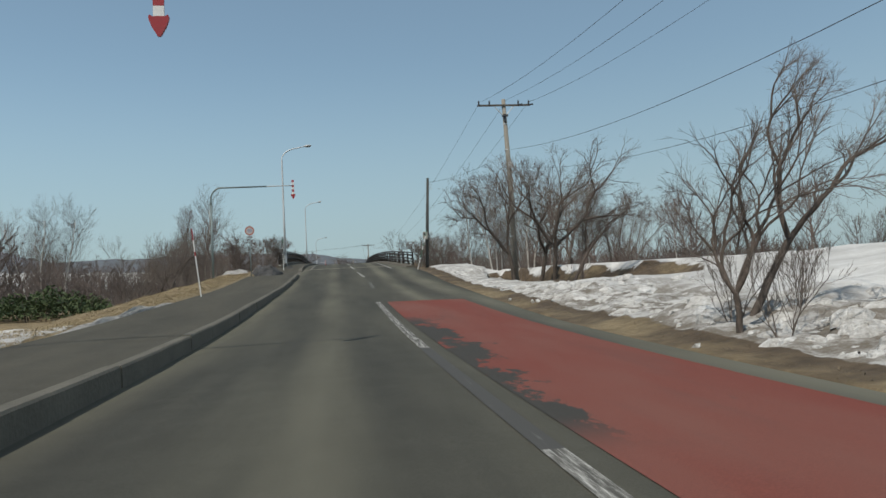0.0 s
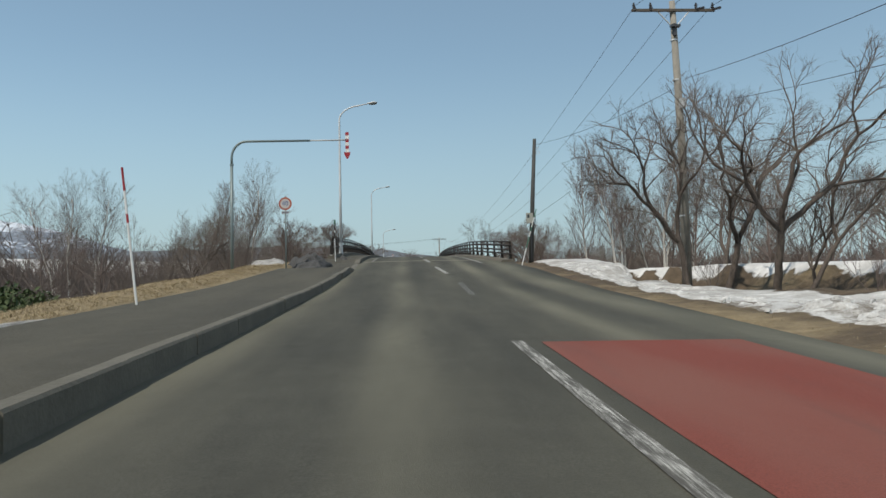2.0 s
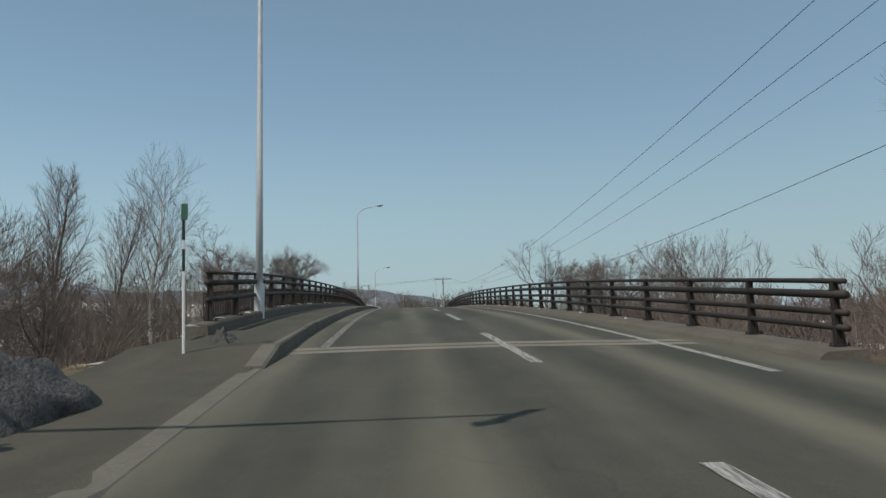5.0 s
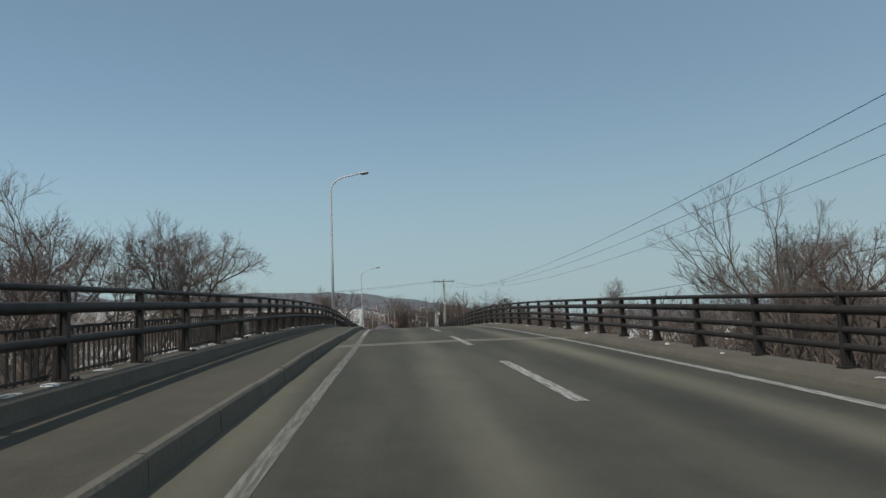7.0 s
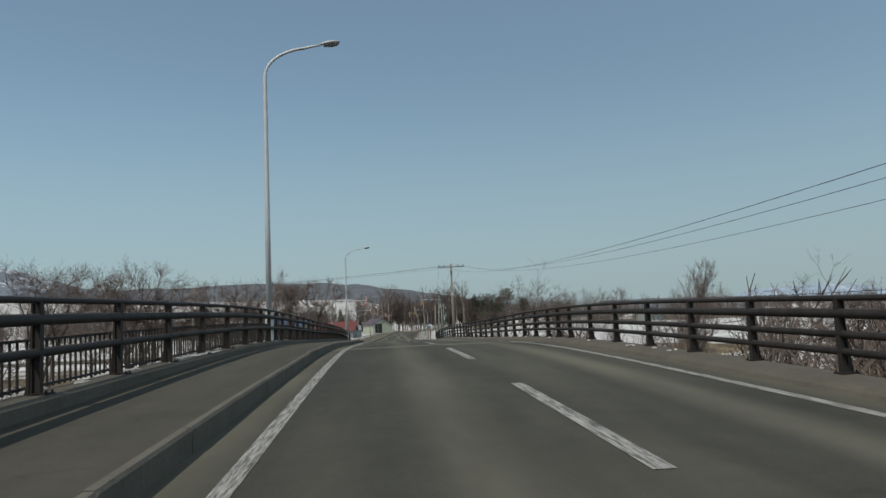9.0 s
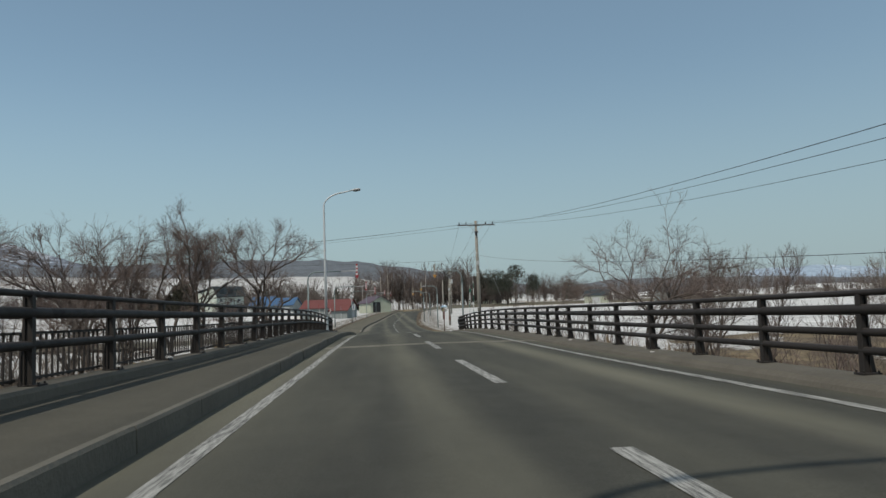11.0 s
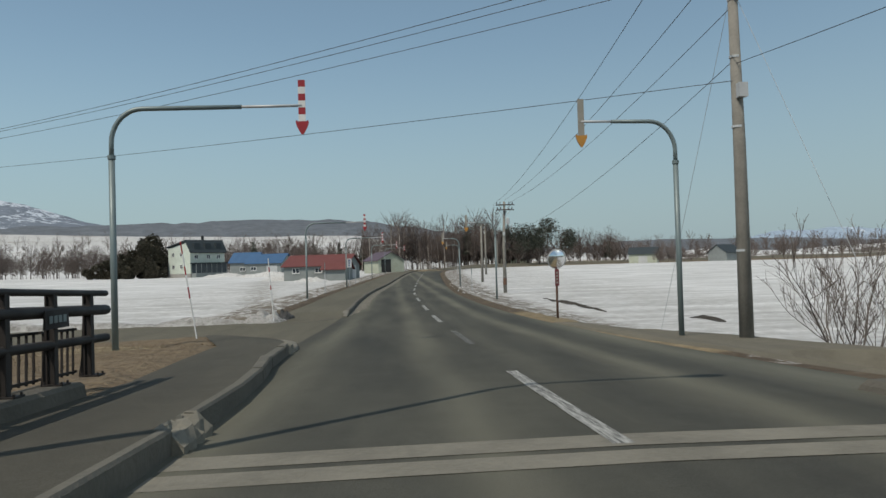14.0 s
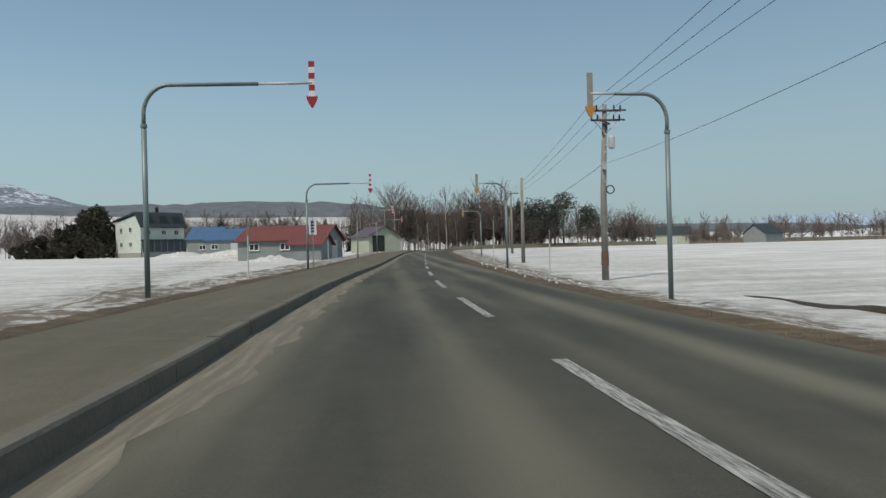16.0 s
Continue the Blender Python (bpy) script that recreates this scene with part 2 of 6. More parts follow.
def ground_material():
    """Snow, dry grass and bare soil, chosen by the sheet's cover values and broken up by noise."""
    k = Nodes("snow_and_dry_ground")
    at = k.n("ShaderNodeAttribute")
    at.attribute_name = "cover"
    sep = k.n("ShaderNodeSeparateColor", Color=at.outputs["Color"])
    snow, soil, dirty = sep.outputs[0], sep.outputs[1], sep.outputs[2]
    v = k.place()
    n_big, n_mid, n_fine = k.noise(v, 0.35, 5, 0.6, 0.2, 0.8), k.noise(v, 2.6, 6, 0.65, 0.2, 0.8), k.noise(v, 28, 4)
    rows = k.noise(k.place((0.035, 0.55, 0.3)), 1.0, 5, 0.6, 0.25, 0.75)
    furrow = k.n("ShaderNodeTexWave", Vector=k.place((0.02, 1.0, 0.0)), Scale=0.17, Distortion=9.0, Detail=5.0)
    furrow.bands_direction = "Y"
    patches = k.noise(k.place((0.5, 1, 1)), 0.11, 4, 0.6, 0.3, 0.7)
    rows = k.math("ADD", k.math("MULTIPLY", rows, 0.75), k.math("MULTIPLY", k.math("MULTIPLY", furrow.outputs["Fac"], patches), 0.45))
    grass = k.mix(n_mid, (0.16, 0.122, 0.07), (0.33, 0.262, 0.155))
    grass = k.mix(k.math("MULTIPLY", n_fine, 0.5), grass, (0.088, 0.064, 0.04))
    earth = k.mix(n_mid, (0.05, 0.038, 0.026), (0.125, 0.092, 0.06))
    bare = k.mix(k.range(k.math("ADD", soil, k.math("MULTIPLY", n_big, 0.4)), 0.5, 0.8), grass, earth)
    clean = k.mix(k.math("MULTIPLY", rows, 0.85), (0.80, 0.797, 0.78), (0.39, 0.388, 0.378))
    melt = k.noise(k.place((0.22, 0.6, 0.5)), 0.45, 6, 0.68, 0.42, 0.62)
    clean = k.mix(k.math("MULTIPLY", melt, 0.6), clean, (0.40, 0.395, 0.38))
    crust = k.noise(k.place((0.16, 1.5, 1.0)), 1.0, 7, 0.7, 0.46, 0.6)
    clean = k.mix(k.math("MULTIPLY", crust, 0.35), clean, (0.42, 0.415, 0.40))
    clean = k.mix(k.math("MULTIPLY", n_mid, 0.25), clean, (0.46, 0.455, 0.445))
    spots = k.noise(k.place((1, 0.7, 1)), 1.6, 7, 0.75, 0.40, 0.58)
    grit = k.math("MULTIPLY", dirty, k.math("ADD", k.math("MULTIPLY", spots, 1.0), k.math("ADD", k.math("MULTIPLY", n_mid, 0.25), k.math("MULTIPLY", n_fine, 0.3))))
    white = k.mix(grit, clean, (0.15, 0.128, 0.10))
    edge = k.math("ADD", snow, k.math("MULTIPLY", k.math("SUBTRACT", k.math("ADD", k.math("MULTIPLY", n_big, 0.5), k.math("MULTIPLY", n_mid, 0.5)), 0.5), 0.55))
    mask = k.range(edge, 0.44, 0.56)
    col = k.mix(mask, bare, white)
    height = k.math("ADD", k.math("MULTIPLY", n_mid, 1.0), k.math("ADD", k.math("MULTIPLY", n_fine, 0.25), k.math("MULTIPLY", mask, 0.8)))
    return k.done(col, 0.85, 0, height, 0.55, 0.09, 0.25)


GROUND = ground_material()


def dry_bank():
    k = Nodes("brown_dry_grass_bank")
    v = k.place()
    a, b = k.noise(v, 0.4, 5), k.noise(v, 5, 4)
    return k.done(k.mix(b, k.mix(a, (0.08, 0.056, 0.036), (0.136, 0.1, 0.064)), (0.176, 0.136, 0.088)), 0.95, 0, b, 0.6, 0.1, 0.2)


BROWN_BANK = dry_bank()


def snow_material(name, clean, grit, amount):
    k = Nodes(name)
    v = k.place()
    a, b = k.noise(v, 3.2, 6, 0.7, 0.3, 0.75), k.noise(v, 22, 4)
    d = k.math("MULTIPLY", k.math("ADD", k.math("MULTIPLY", a, 0.8), k.math("MULTIPLY", b, 0.35)), amount)
    return k.done(k.mix(d, clean, grit), 0.85, 0, k.math("ADD", a, b), 0.6, 0.05, 0.25)


SNOW = snow_material("old_snow", (0.74, 0.735, 0.72), (0.17, 0.15, 0.12), 0.75)
MID_SNOW = snow_material("greyish_old_snow", (0.47, 0.46, 0.44), (0.112, 0.104, 0.088), 0.8)
GREY_SNOW = snow_material("dirty_snow", (0.104, 0.104, 0.104), (0.028, 0.0264, 0.024), 0.9)


# ---- mesh helpers ----
class MB:
    """Collects vertices and faces, and makes one mesh of them."""

    def __init__(self):
        self.v, self.f = [], []

    def quad_grid(self, rows, close=False):
        base, w = len(self.v), len(rows[0])
        for r in rows:
            self.v += [tuple(p) for p in r]
        for i in range(len(rows) - 1):
            for j in range(w if close else w - 1):
                a, b = base + i * w + j, base + i * w + (j + 1) % w
                self.f.append((a, b, b + w, a + w))
        return base

    def box(self, lo, hi, m=None, taper=0.0):
        b = len(self.v)
        for z, t in ((lo[2], 0), (hi[2], taper)):
            for x, y in ((lo[0] + t, lo[1] + t), (hi[0] - t, lo[1] + t), (hi[0] - t, hi[1] - t), (lo[0] + t, hi[1] - t)):
                p = Vector((x, y, z))
                self.v.append(tuple(m @ p if m else p))
        self.f += [(b + 3, b + 2, b + 1, b), (b + 4, b + 5, b + 6, b + 7), (b, b + 1, b + 5, b + 4), (b + 1, b + 2, b + 6, b + 5), (b + 2, b + 3, b + 7, b + 6), (b + 3, b, b + 4, b + 7)]

    def tube(self, pts, radii, n=8, cap=True):
        pts = [Vector(p) for p in pts]
        if not isinstance(radii, (list, tuple)):
            radii = [radii] * len(pts)
        base, side = len(self.v), None
        for i, p in enumerate(pts):
            d = (pts[min(i + 1, len(pts) - 1)] - pts[max(i - 1, 0)]).normalized()
            if side is None:
                side = d.orthogonal().normalized()
            side = (side - d * side.dot(d)).normalized()
            up = d.cross(side)
            for k in range(n):
                a = 2 * math.pi * k / n
                self.v.append(tuple(p + (side * math.cos(a) + up * math.sin(a)) * radii[i]))
        for i in range(len(pts) - 1):
            for k in range(n):
                a, b = base + i * n + k, base + i * n + (k + 1) % n
                self.f.append((a, b, b + n, a + n))
        if cap:
            self.f.append(tuple(base + k for k in reversed(range(n))))
            self.f.append(tuple(base + (len(pts) - 1) * n + k for k in range(n)))

    def prism(self, outline, y0, y1, m=None):
        """An outline in x and z, drawn out from y0 to y1."""
        b, n = len(self.v), len(outline)
        for y in (y0, y1):
            for x, z in outline:
                p = Vector((x, y, z))
                self.v.append(tuple(m @ p if m else p))
        self.f.append(tuple(range(b, b + n)))
        self.f.append(tuple(range(b + 2 * n - 1, b + n - 1, -1)))
        for i in range(n):
            j = (i + 1) % n
            self.f.append((b + j, b + i, b + n + i, b + n + j))

    def mesh(self, name, mat, smooth=False):
        me = bpy.data.meshes.new(name)
        me.from_pydata(self.v, [], self.f)
        me.materials.append(mat)
        if smooth:
            me.polygons.foreach_set("use_smooth", [True] * len(me.polygons))
        me.update()
        return me


def part(name, mb, mat, parent=None, label="", smooth=False):
    ob = new(name, mb.mesh(name, mat, smooth) if isinstance(mb, MB) else mb)
    if parent is not None:
        ob.parent = parent
    if label:
        ob["label"] = label
    return ob


def thing(name, at, label, category, group="", rz=0.0, kind=""):
    """An Empty at the thing's base, which its parts hang on."""
    ob = new(name)
    ob.empty_display_size = 0.2
    ob.matrix_world = pose(*at, 0, 0, rz)
    return tagged(ob, label, category, group, kind)


# ---- the road's line ----
_knots = [(-200, -4.0), (0, -3.95), (20, -3.72), (30, -3.42), (40, -2.85), (50, -2.25), (60, -1.42), (70, -0.59), (80, 0.09), (90, 0.61), (100, 1.06), (110, 1.45),
          (120, 1.72), (127, 1.75), (135, 1.655), (142, 1.545), (150, 1.48), (157, 1.40), (162, 1.335), (167, 1.22), (172, 1.05), (177, 0.82), (182, 0.63), (190, 0.4), (200, 0.13), (210, 0.02), (230, 0.0), (260, 0.12), (300, 0.5), (340, 0.9), (400, 1.2), (900, 1.6)]
_ys = np.arange(-200, 900, 1.0)
_zs = np.convolve(np.pad(np.interp(_ys, *zip(*_knots)), 4, "edge"), np.ones(9) / 9, "valid")
_xk = [(-200, 0), (225, 0), (232, 0.1), (245, 0.55), (258, 1.15), (290, 2.8), (321, 4.6), (345, 7.0), (365, 11.0), (380, 17.0)]
_xs = np.convolve(np.pad(np.interp(_ys, *zip(*_xk)), 6, "edge"), np.ones(13) / 13, "valid")


def road_z(y):
    return float(np.interp(y, _ys, _zs))


def road_x(y):
    return float(np.interp(y, _ys, _xs))


BRIDGE = (69.9, 177.0)


def sweep(profile, y0, y1, step=1.0, dz=0.0):
    """A strip along the road: profile(y) gives (offset, height) pairs; offsets from the centre line, heights from the road."""
    mb, rows, y = MB(), [], y0
    while True:
        rows.append([(road_x(y) + o, y, road_z(y) + h + dz) for o, h in profile(y)])
        if y >= y1:
            break
        y = min(y + step, y1)
    mb.quad_grid(rows)
    return mb


def right_edge(y):
    return float(np.interp(y, [-200, 20, 30, 45, 60, 68, 72, 175, 180, 188, 200, 215, 260, 400], [3.35, 3.35, 3.55, 4.1, 4.5, 4.3, 3.65, 3.65, 3.9, 3.5, 3.35, 3.15, 3.2, 3.2]))


# ---- road, kerbs, walkways ----
def kerb_bend(y):
    """How far the kerb swings out of line before the side road."""
    return float(np.interp(y, [44, 57, 63, 68, 75, 97, 107, 125, 140, 170, 177, 180, 182.4, 184, 186.8, 196, 203, 216, 232, 250], [0, 0.1, 0.1, 0, -0.1, -0.04, 0.05, 0.0, -0.1, -0.12, -0.06, -0.08, -0.2, -0.38, -0.48, -0.42, -0.36, -0.45, -0.32, 0]))


road = tagged(part("road", sweep(lambda y: [(-3.42 + kerb_bend(y), 0.0), (-1.6, 0.02), (0, 0.035), (1.7, 0.02), (right_edge(y), -0.01), (right_edge(y) + 0.25, -0.25)], -200, 380, 1.0), ASPHALT, None, "", True), "grey worn two-lane asphalt road running over a bridge", "road", kind="structure")
# the far stretch, turning away to one side behind the field
far = MB()
rows = []
for i in range(26):
    a = radians(min(i * 4.0, 76))
    x = 17.0 + 60 * (1 - math.cos(a)) + max(0, i - 19) * 60
    y = 380 + 60 * math.sin(a) + max(0, i - 19) * 15
    nx, ny = math.cos(a), -math.sin(a)
    rows.append([(x + o * nx, y + o * ny, 1.15 + 0.9 * min(1, i / 9) + h + 0.012 * i) for o, h in ((-7, -1.3), (-4.2, 0.0), (3.2, 0.0), (8, -1.3))])
far.quad_grid(rows)
part("far_road", far, SIDE_ASPHALT, road)
bank = MB()
bank.quad_grid([[(r[2][0] * 1.0, r[2][1], r[2][2] - 0.02), ((r[2][0] + r[3][0]) / 2, (r[2][1] + r[3][1]) / 2, r[2][2] - 0.7), (r[3][0] + (r[3][0] - r[2][0]) * 0.3, r[3][1] + (r[3][1] - r[2][1]) * 0.3, r[3][2] - 0.3)] for r in rows])
part("road_bank", bank, BROWN_BANK, road, "brown dry grass on the road bank")


def kerb_rise(y):
    """The kerb stands taller before the bridge."""
    return float(np.interp(y, [36, 50], [0.05, 0.0]))


def kerb_slim(y):
    """On the bridge the walkway's asphalt leaves only a narrow strip of the kerb bare."""
    return float(np.interp(y, [66, 72, 178, 184], [0.0, 0.075, 0.075, 0.0]))


def kerb_profile(y):
    r, w = kerb_rise(y), kerb_slim(y)
    return [(-3.2, -0.15), (-3.205, 0.18 + r), (-3.225, 0.205 + r), (-3.36 + w, 0.208 + r), (-3.39 + w, 0.19 + r)]


def kerb_stretch(y0, y1, label):
    """Kerb stones of two metres, each an object of its own under the kerb."""
    kerb = thing("kerb", (0, y0, road_z(y0)), label, "kerb", "kerbs beside the walkway", kind="structure")
    y, rnd = y0, random.Random(int(y0) + 5)
    while y < y1 - 0.3:
        e = min(y + 2.0, y1) - 0.012
        mb, rows = MB(), []
        dx, dh = rnd.uniform(-0.012, 0.012), rnd.uniform(-0.012, 0.008)
        for yy in (y, (y + e) / 2, e):
            rows.append([(road_x(yy) + kerb_bend(yy) + o + dx, yy - y0, road_z(yy) - road_z(y0) + h + (dh if h > 0 else 0)) for o, h in kerb_profile(yy)])
        mb.quad_grid(rows)
        n = len(rows[0])
        mb.f.append(tuple(range(n)))
        mb.f.append(tuple(reversed(range(2 * n, 3 * n))))
        part("kerb_stone", mb, KERB, kerb)
        y += 2.0
    return kerb


kerb_stretch(-20, 60.2, "low weathered concrete kerb between walkway and road")
kerb_stretch(69.0, 177.4, "low weathered concrete kerb along the bridge walkway")
kerb_stretch(178.1, 186.7, "low chipped concrete kerb swinging towards the side road")
kerb_stretch(205.8, 352.0, "low concrete kerb running on along the bending road")
# rounded kerb ends at the crossing and the side road
corner = [(-5.95 + 2.3 * math.cos(radians(i * 5)), 187.5 + 3.9 * math.sin(radians(i * 5)), radians(i * 5)) for i in range(-2, 19)] + [(-7.5, 191.35, radians(90)), (-10.5, 191.3, radians(90))]
mb, rows = MB(), []
for x, y, a in corner:
    nx, ny, z = -math.cos(a), -math.sin(a), road_z(y)
    drop = 0.09 + (0.05 if x < -5.5 else 0.0) + 0.012 * math.sin(x * 9 + y * 5)
    rag = 0.02 * math.sin(y * 11) + 0.015 * math.sin(x * 23)
    rows.append([(x + nx * o, y + ny * o, z + h - drop) for o, h in ((rag - 0.03, -0.1), (rag, 0.16), (0.04 + rag, 0.185), (0.15, 0.2), (0.30 - rag, 0.205), (0.36 - rag, 0.13))])
mb.quad_grid(rows)
n = len(rows[0])
mb.f.append(tuple(range(n)))
tagged(part("kerb", mb, JOINT, None, "", True), "curved broken concrete kerb at the side road corner", "kerb", "kerbs beside the walkway", kind="structure")
def broken_stone(x, y, length, seed, label):
    """A kerb stone crumbled to a rough lump."""
    rnd = random.Random(seed)
    mb, rows = MB(), []
    for i in range(9):
        f = i / 8
        yy = y + length * f
        rag = [rnd.uniform(-0.045, 0.03) for _ in range(6)]
        rows.append([(x + o + r * 0.9, yy + r * 0.5, road_z(yy) + h + (r if h > 0 else 0)) for (o, h), r in zip(((0.05, -0.1), (0.03, 0.06), (-0.03, 0.15), (-0.1, 0.19), (-0.19, 0.2), (-0.26, 0.14)), rag)])
    mb.quad_grid(rows)
    mb.f += [tuple(range(6)), tuple(range(53, 47, -1))]
    tagged(part("kerb", mb, JOINT), label, "kerb", "kerbs beside the walkway", kind="structure")


broken_stone(-3.2, 177.36, 0.78, 3, "crumbled pale stone in the bridge kerb")
broken_stone(-3.66, 186.62, 0.8, 4, "crumbled pale stone ending the kerb")
for y0, y1 in ((60.2, 62.2), (62.2, 67.6), (67.6, 69.0), (203.9, 205.8)):
    mb = MB()
    lo, hi = {60.2: (0.2, 0.012), 62.2: (0.012, 0.012)}.get(y0, (0.04, 0.2))
    rows = [[(road_x(y) + kerb_bend(y) + o, y, road_z(y) + h) for o, h in ((-3.2, -0.15), (-3.2, t - 0.03), (-3.24, t), (-3.46, t), (-3.53, -0.15) if y0 > 200 else (-3.47, t - 0.02))] for y, t in ((y0, lo), (y1, hi))]
    mb.quad_grid(rows)
    mb.f.append((0, 1, 2, 3))
    tagged(part("kerb", mb, JOINT if y0 > 200 else KERB), "sloping concrete end stone of a kerb", "kerb", "kerbs beside the walkway", kind="structure")


def walk_outer(y):
    return float(np.interp(y, [-200, 25, 40, 52, 62, 69, 72, 181, 184, 187], [-5.9, -5.9, -5.95, -6.0, -5.9, -5.4, -4.78, -4.78, -5.0, -5.12]))



def start_h(y):
    return float(np.interp(y, [201.6, 203.2, 205.8], [-0.14, 0.0, 0.19]))


def deck_tilt(y):
    return float(np.interp(y, [70, 76, 172, 180], [0, 1, 1, 0]))


def walk_h(y):
    return kerb_rise(y) + float(np.interp(y, [60.0, 62.2, 67.6, 69.2], [0.0, -0.19, -0.19, 0.0]))


tagged(part("walkway", sweep(lambda y: [(-3.37 + kerb_slim(y) + kerb_bend(y), 0.19 + walk_h(y)), (-3.6 + kerb_bend(y), 0.2 + walk_h(y)), ((walk_outer(y) - 3.5) / 2, 0.205 + walk_h(y)), (walk_outer(y), 0.20 + walk_h(y) + 0.035 * deck_tilt(y)), (walk_outer(y) - 0.1, -0.1)], -20, 187.0), WALK_ASPHALT), "dark grey asphalt walkway beside the road", "walkway", kind="structure")
tagged(part("walkway", sweep(lambda y: [(-3.37 + kerb_bend(y), start_h(y)), (-4.8, start_h(y) + 0.008), (-6.35, start_h(y)), (-6.5, -0.2)], 201.6, 352), SIDE_ASPHALT), "dusty grey asphalt walkway along the bend", "walkway", kind="structure")
def grass_edge(y):
    return float(np.interp(y, [176, 179.4, 179.6, 181, 184, 187, 190.9], [-5.25, -5.25, -4.58, -4.58, -4.95, -5.1, -6.3]))


tagged(part("verge", sweep(lambda y: [(grass_edge(y) + 0.04, 0.165), (grass_edge(y) - 0.5, 0.21 + 0.04 * math.sin(y * 2.3)), (-7.4, 0.17 + 0.05 * math.sin(y * 1.7)), (-9.0, 0.12), (-10.6, -0.05), (-13.0, -1.3)], 176.0, 190.9, 0.5), BROWN_BANK), "patch of flattened dry grass behind the kerb corner", "grass", kind="structure")
# walkway corner and the side road that leaves to one side
mb, rows = MB(), []
for i, (x, y, a) in enumerate(corner[:21]):
    inner = Vector((x - math.cos(a) * 0.28, y - math.sin(a) * 0.28))
    outer = Vector((grass_edge(186.9 + 0.2 * i), 186.9 + 0.2 * i))
    edge = 0.12 if x > -5.5 else 0.08
    rows.append([(*inner.lerp(outer, f), road_z(inner.lerp(outer, f).y) + edge + (0.2 - edge) * min(1, f * 2.5)) for f in (0, 0.1, 0.2, 0.4, 0.7, 1.03)])
mb.quad_grid(rows)
tagged(part("walkway", mb, WALK_ASPHALT), "asphalt walkway corner at the side road", "walkway", kind="structure")
mb, rows = MB(), []
for i in range(44):
    x = -3.25 - i * 1.5 - max(0, i - 30) ** 2 * 0.5
    w = 7.0 + 2.2 * math.exp(-i / 2.2)
    c = 196.0 + i * 0.11
    fade = math.exp(-i / 5)
    rows.append([(x, c + w * q, (road_z(c + w * q) - 0.008) * fade + (1 - fade) * (0.03 - 0.03 * q * q) - 0.006 * i) for q in [p / 6 - 1 for p in range(13)]])
mb.quad_grid(rows)
tagged(part("side_road", mb, SIDE_ASPHALT), "dusty asphalt side road joining between the fields", "road", kind="structure")

mb, rows = MB(), []
for i in range(13):
    f = i / 12
    x, y = -3.74 - 2.3 * f ** 1.2, 203.85 - 3.5 * f ** 0.8
    z = road_z(y) * math.exp((x + 3.25) / 7.5) - 0.008 - 0.012 * f
    rows.append([(x - 0.11, y - 0.09, z - 0.03), (x - 0.1, y - 0.08, z + 0.012), (x + 0.1, y + 0.08, z + 0.012), (x + 0.11, y + 0.09, z - 0.03)])
mb.quad_grid(rows)
tagged(part("edging", mb, KERB), "low grey concrete edging across the walkway ramp", "kerb", kind="structure")

# ---- markings, as thin paint on the road ----


def strip_on_road(x0, x1, y0, y1, lift=0.006, step=2.0):
    mb, rows, y = MB(), [], y0

    def surf(o, y):
        return float(np.interp(o, [-3.22, -1.6, 0, 1.7, right_edge(y)], [0, 0.02, 0.035, 0.02, -0.01]))

    while True:
        f = (y - y0) / (y1 - y0)
        a, b = (x0, x1) if not callable(x0) else (x0(y), x1(y))
        cols = [a + (b - a) * i / 4 for i in range(5)] if abs(b - a) > 1 else [a, b]
        rows.append([(road_x(y) + o, y, road_z(y) + surf(o, y) + lift) for o in cols])
        if y >= y1:
            break
        y = min(y + step, y1)
    mb.quad_grid(rows)
    return mb


def centre_offset(y):
    return float(np.interp(y, [0, 38, 45, 52, 57, 62, 72, 80, 100, 150, 172, 190], [0.35, 0.36, 0.6, 0.72, 0.62, 0.42, 0.2, 0.14, 0.13, -0.07, -0.02, 0.0]))


def dash_start(y):
    return y + float(np.interp(y, [47, 60, 80, 100, 150, 172, 187], [0, 0.1, 0.5, 0.6, -0.5, -0.2, 0]))


def left_line(y):
    return float(np.interp(y, [70, 80, 97, 147, 166], [-2.76, -2.77, -2.66, -2.95, -2.9]))


def right_line(y):
    return float(np.interp(y, [60, 70, 82, 99, 148, 173], [3.0, 2.8, 2.67, 2.73, 2.61, 2.67]))


for k in range(31):
    y = dash_start(47.0 + 10 * k)
    part("centre_dash", strip_on_road(lambda q: centre_offset(q) - 0.08, lambda q: centre_offset(q) + 0.08, y, y + 5.1), WORN_LINE if k in (0, 14) else WHITE_LINE, road)
part("centre_line", strip_on_road(0.28, 0.43, 26, 38.3), RUBBED_LINE, road)
part("centre_line", strip_on_road(0.28, 0.43, 10.0, 19.6), RUBBED_LINE, road)
part("centre_line", strip_on_road(0.28, 0.43, 19.6, 26), GONE_LINE, road)
part("edge_line", strip_on_road(left_line, lambda q: left_line(q) + 0.15, 70, 106), EDGE_LINE, road)
part("edge_line", strip_on_road(left_line, lambda q: left_line(q) + 0.15, 106, 166.5), WHITE_LINE, road)
part("edge_line", strip_on_road(lambda q: right_line(q) - 0.15, right_line, 66, 175), WHITE_LINE, road)
part("gutter_dust", strip_on_road(lambda q: -3.2 + kerb_bend(q), lambda q: -3.18 + min(0.55, max(0.0, (q - 204) * 0.06)) + 0.09 * math.sin(q * 1.7) + 0.06 * math.sin(q * 4.1) + kerb_bend(q) * 0.8, 205, 352, 0.006, 0.5), GUTTER, road)
part("red_surfacing", strip_on_road(0.62, 2.95, -20, 38.2, 0.005), RED_PAVE, road)
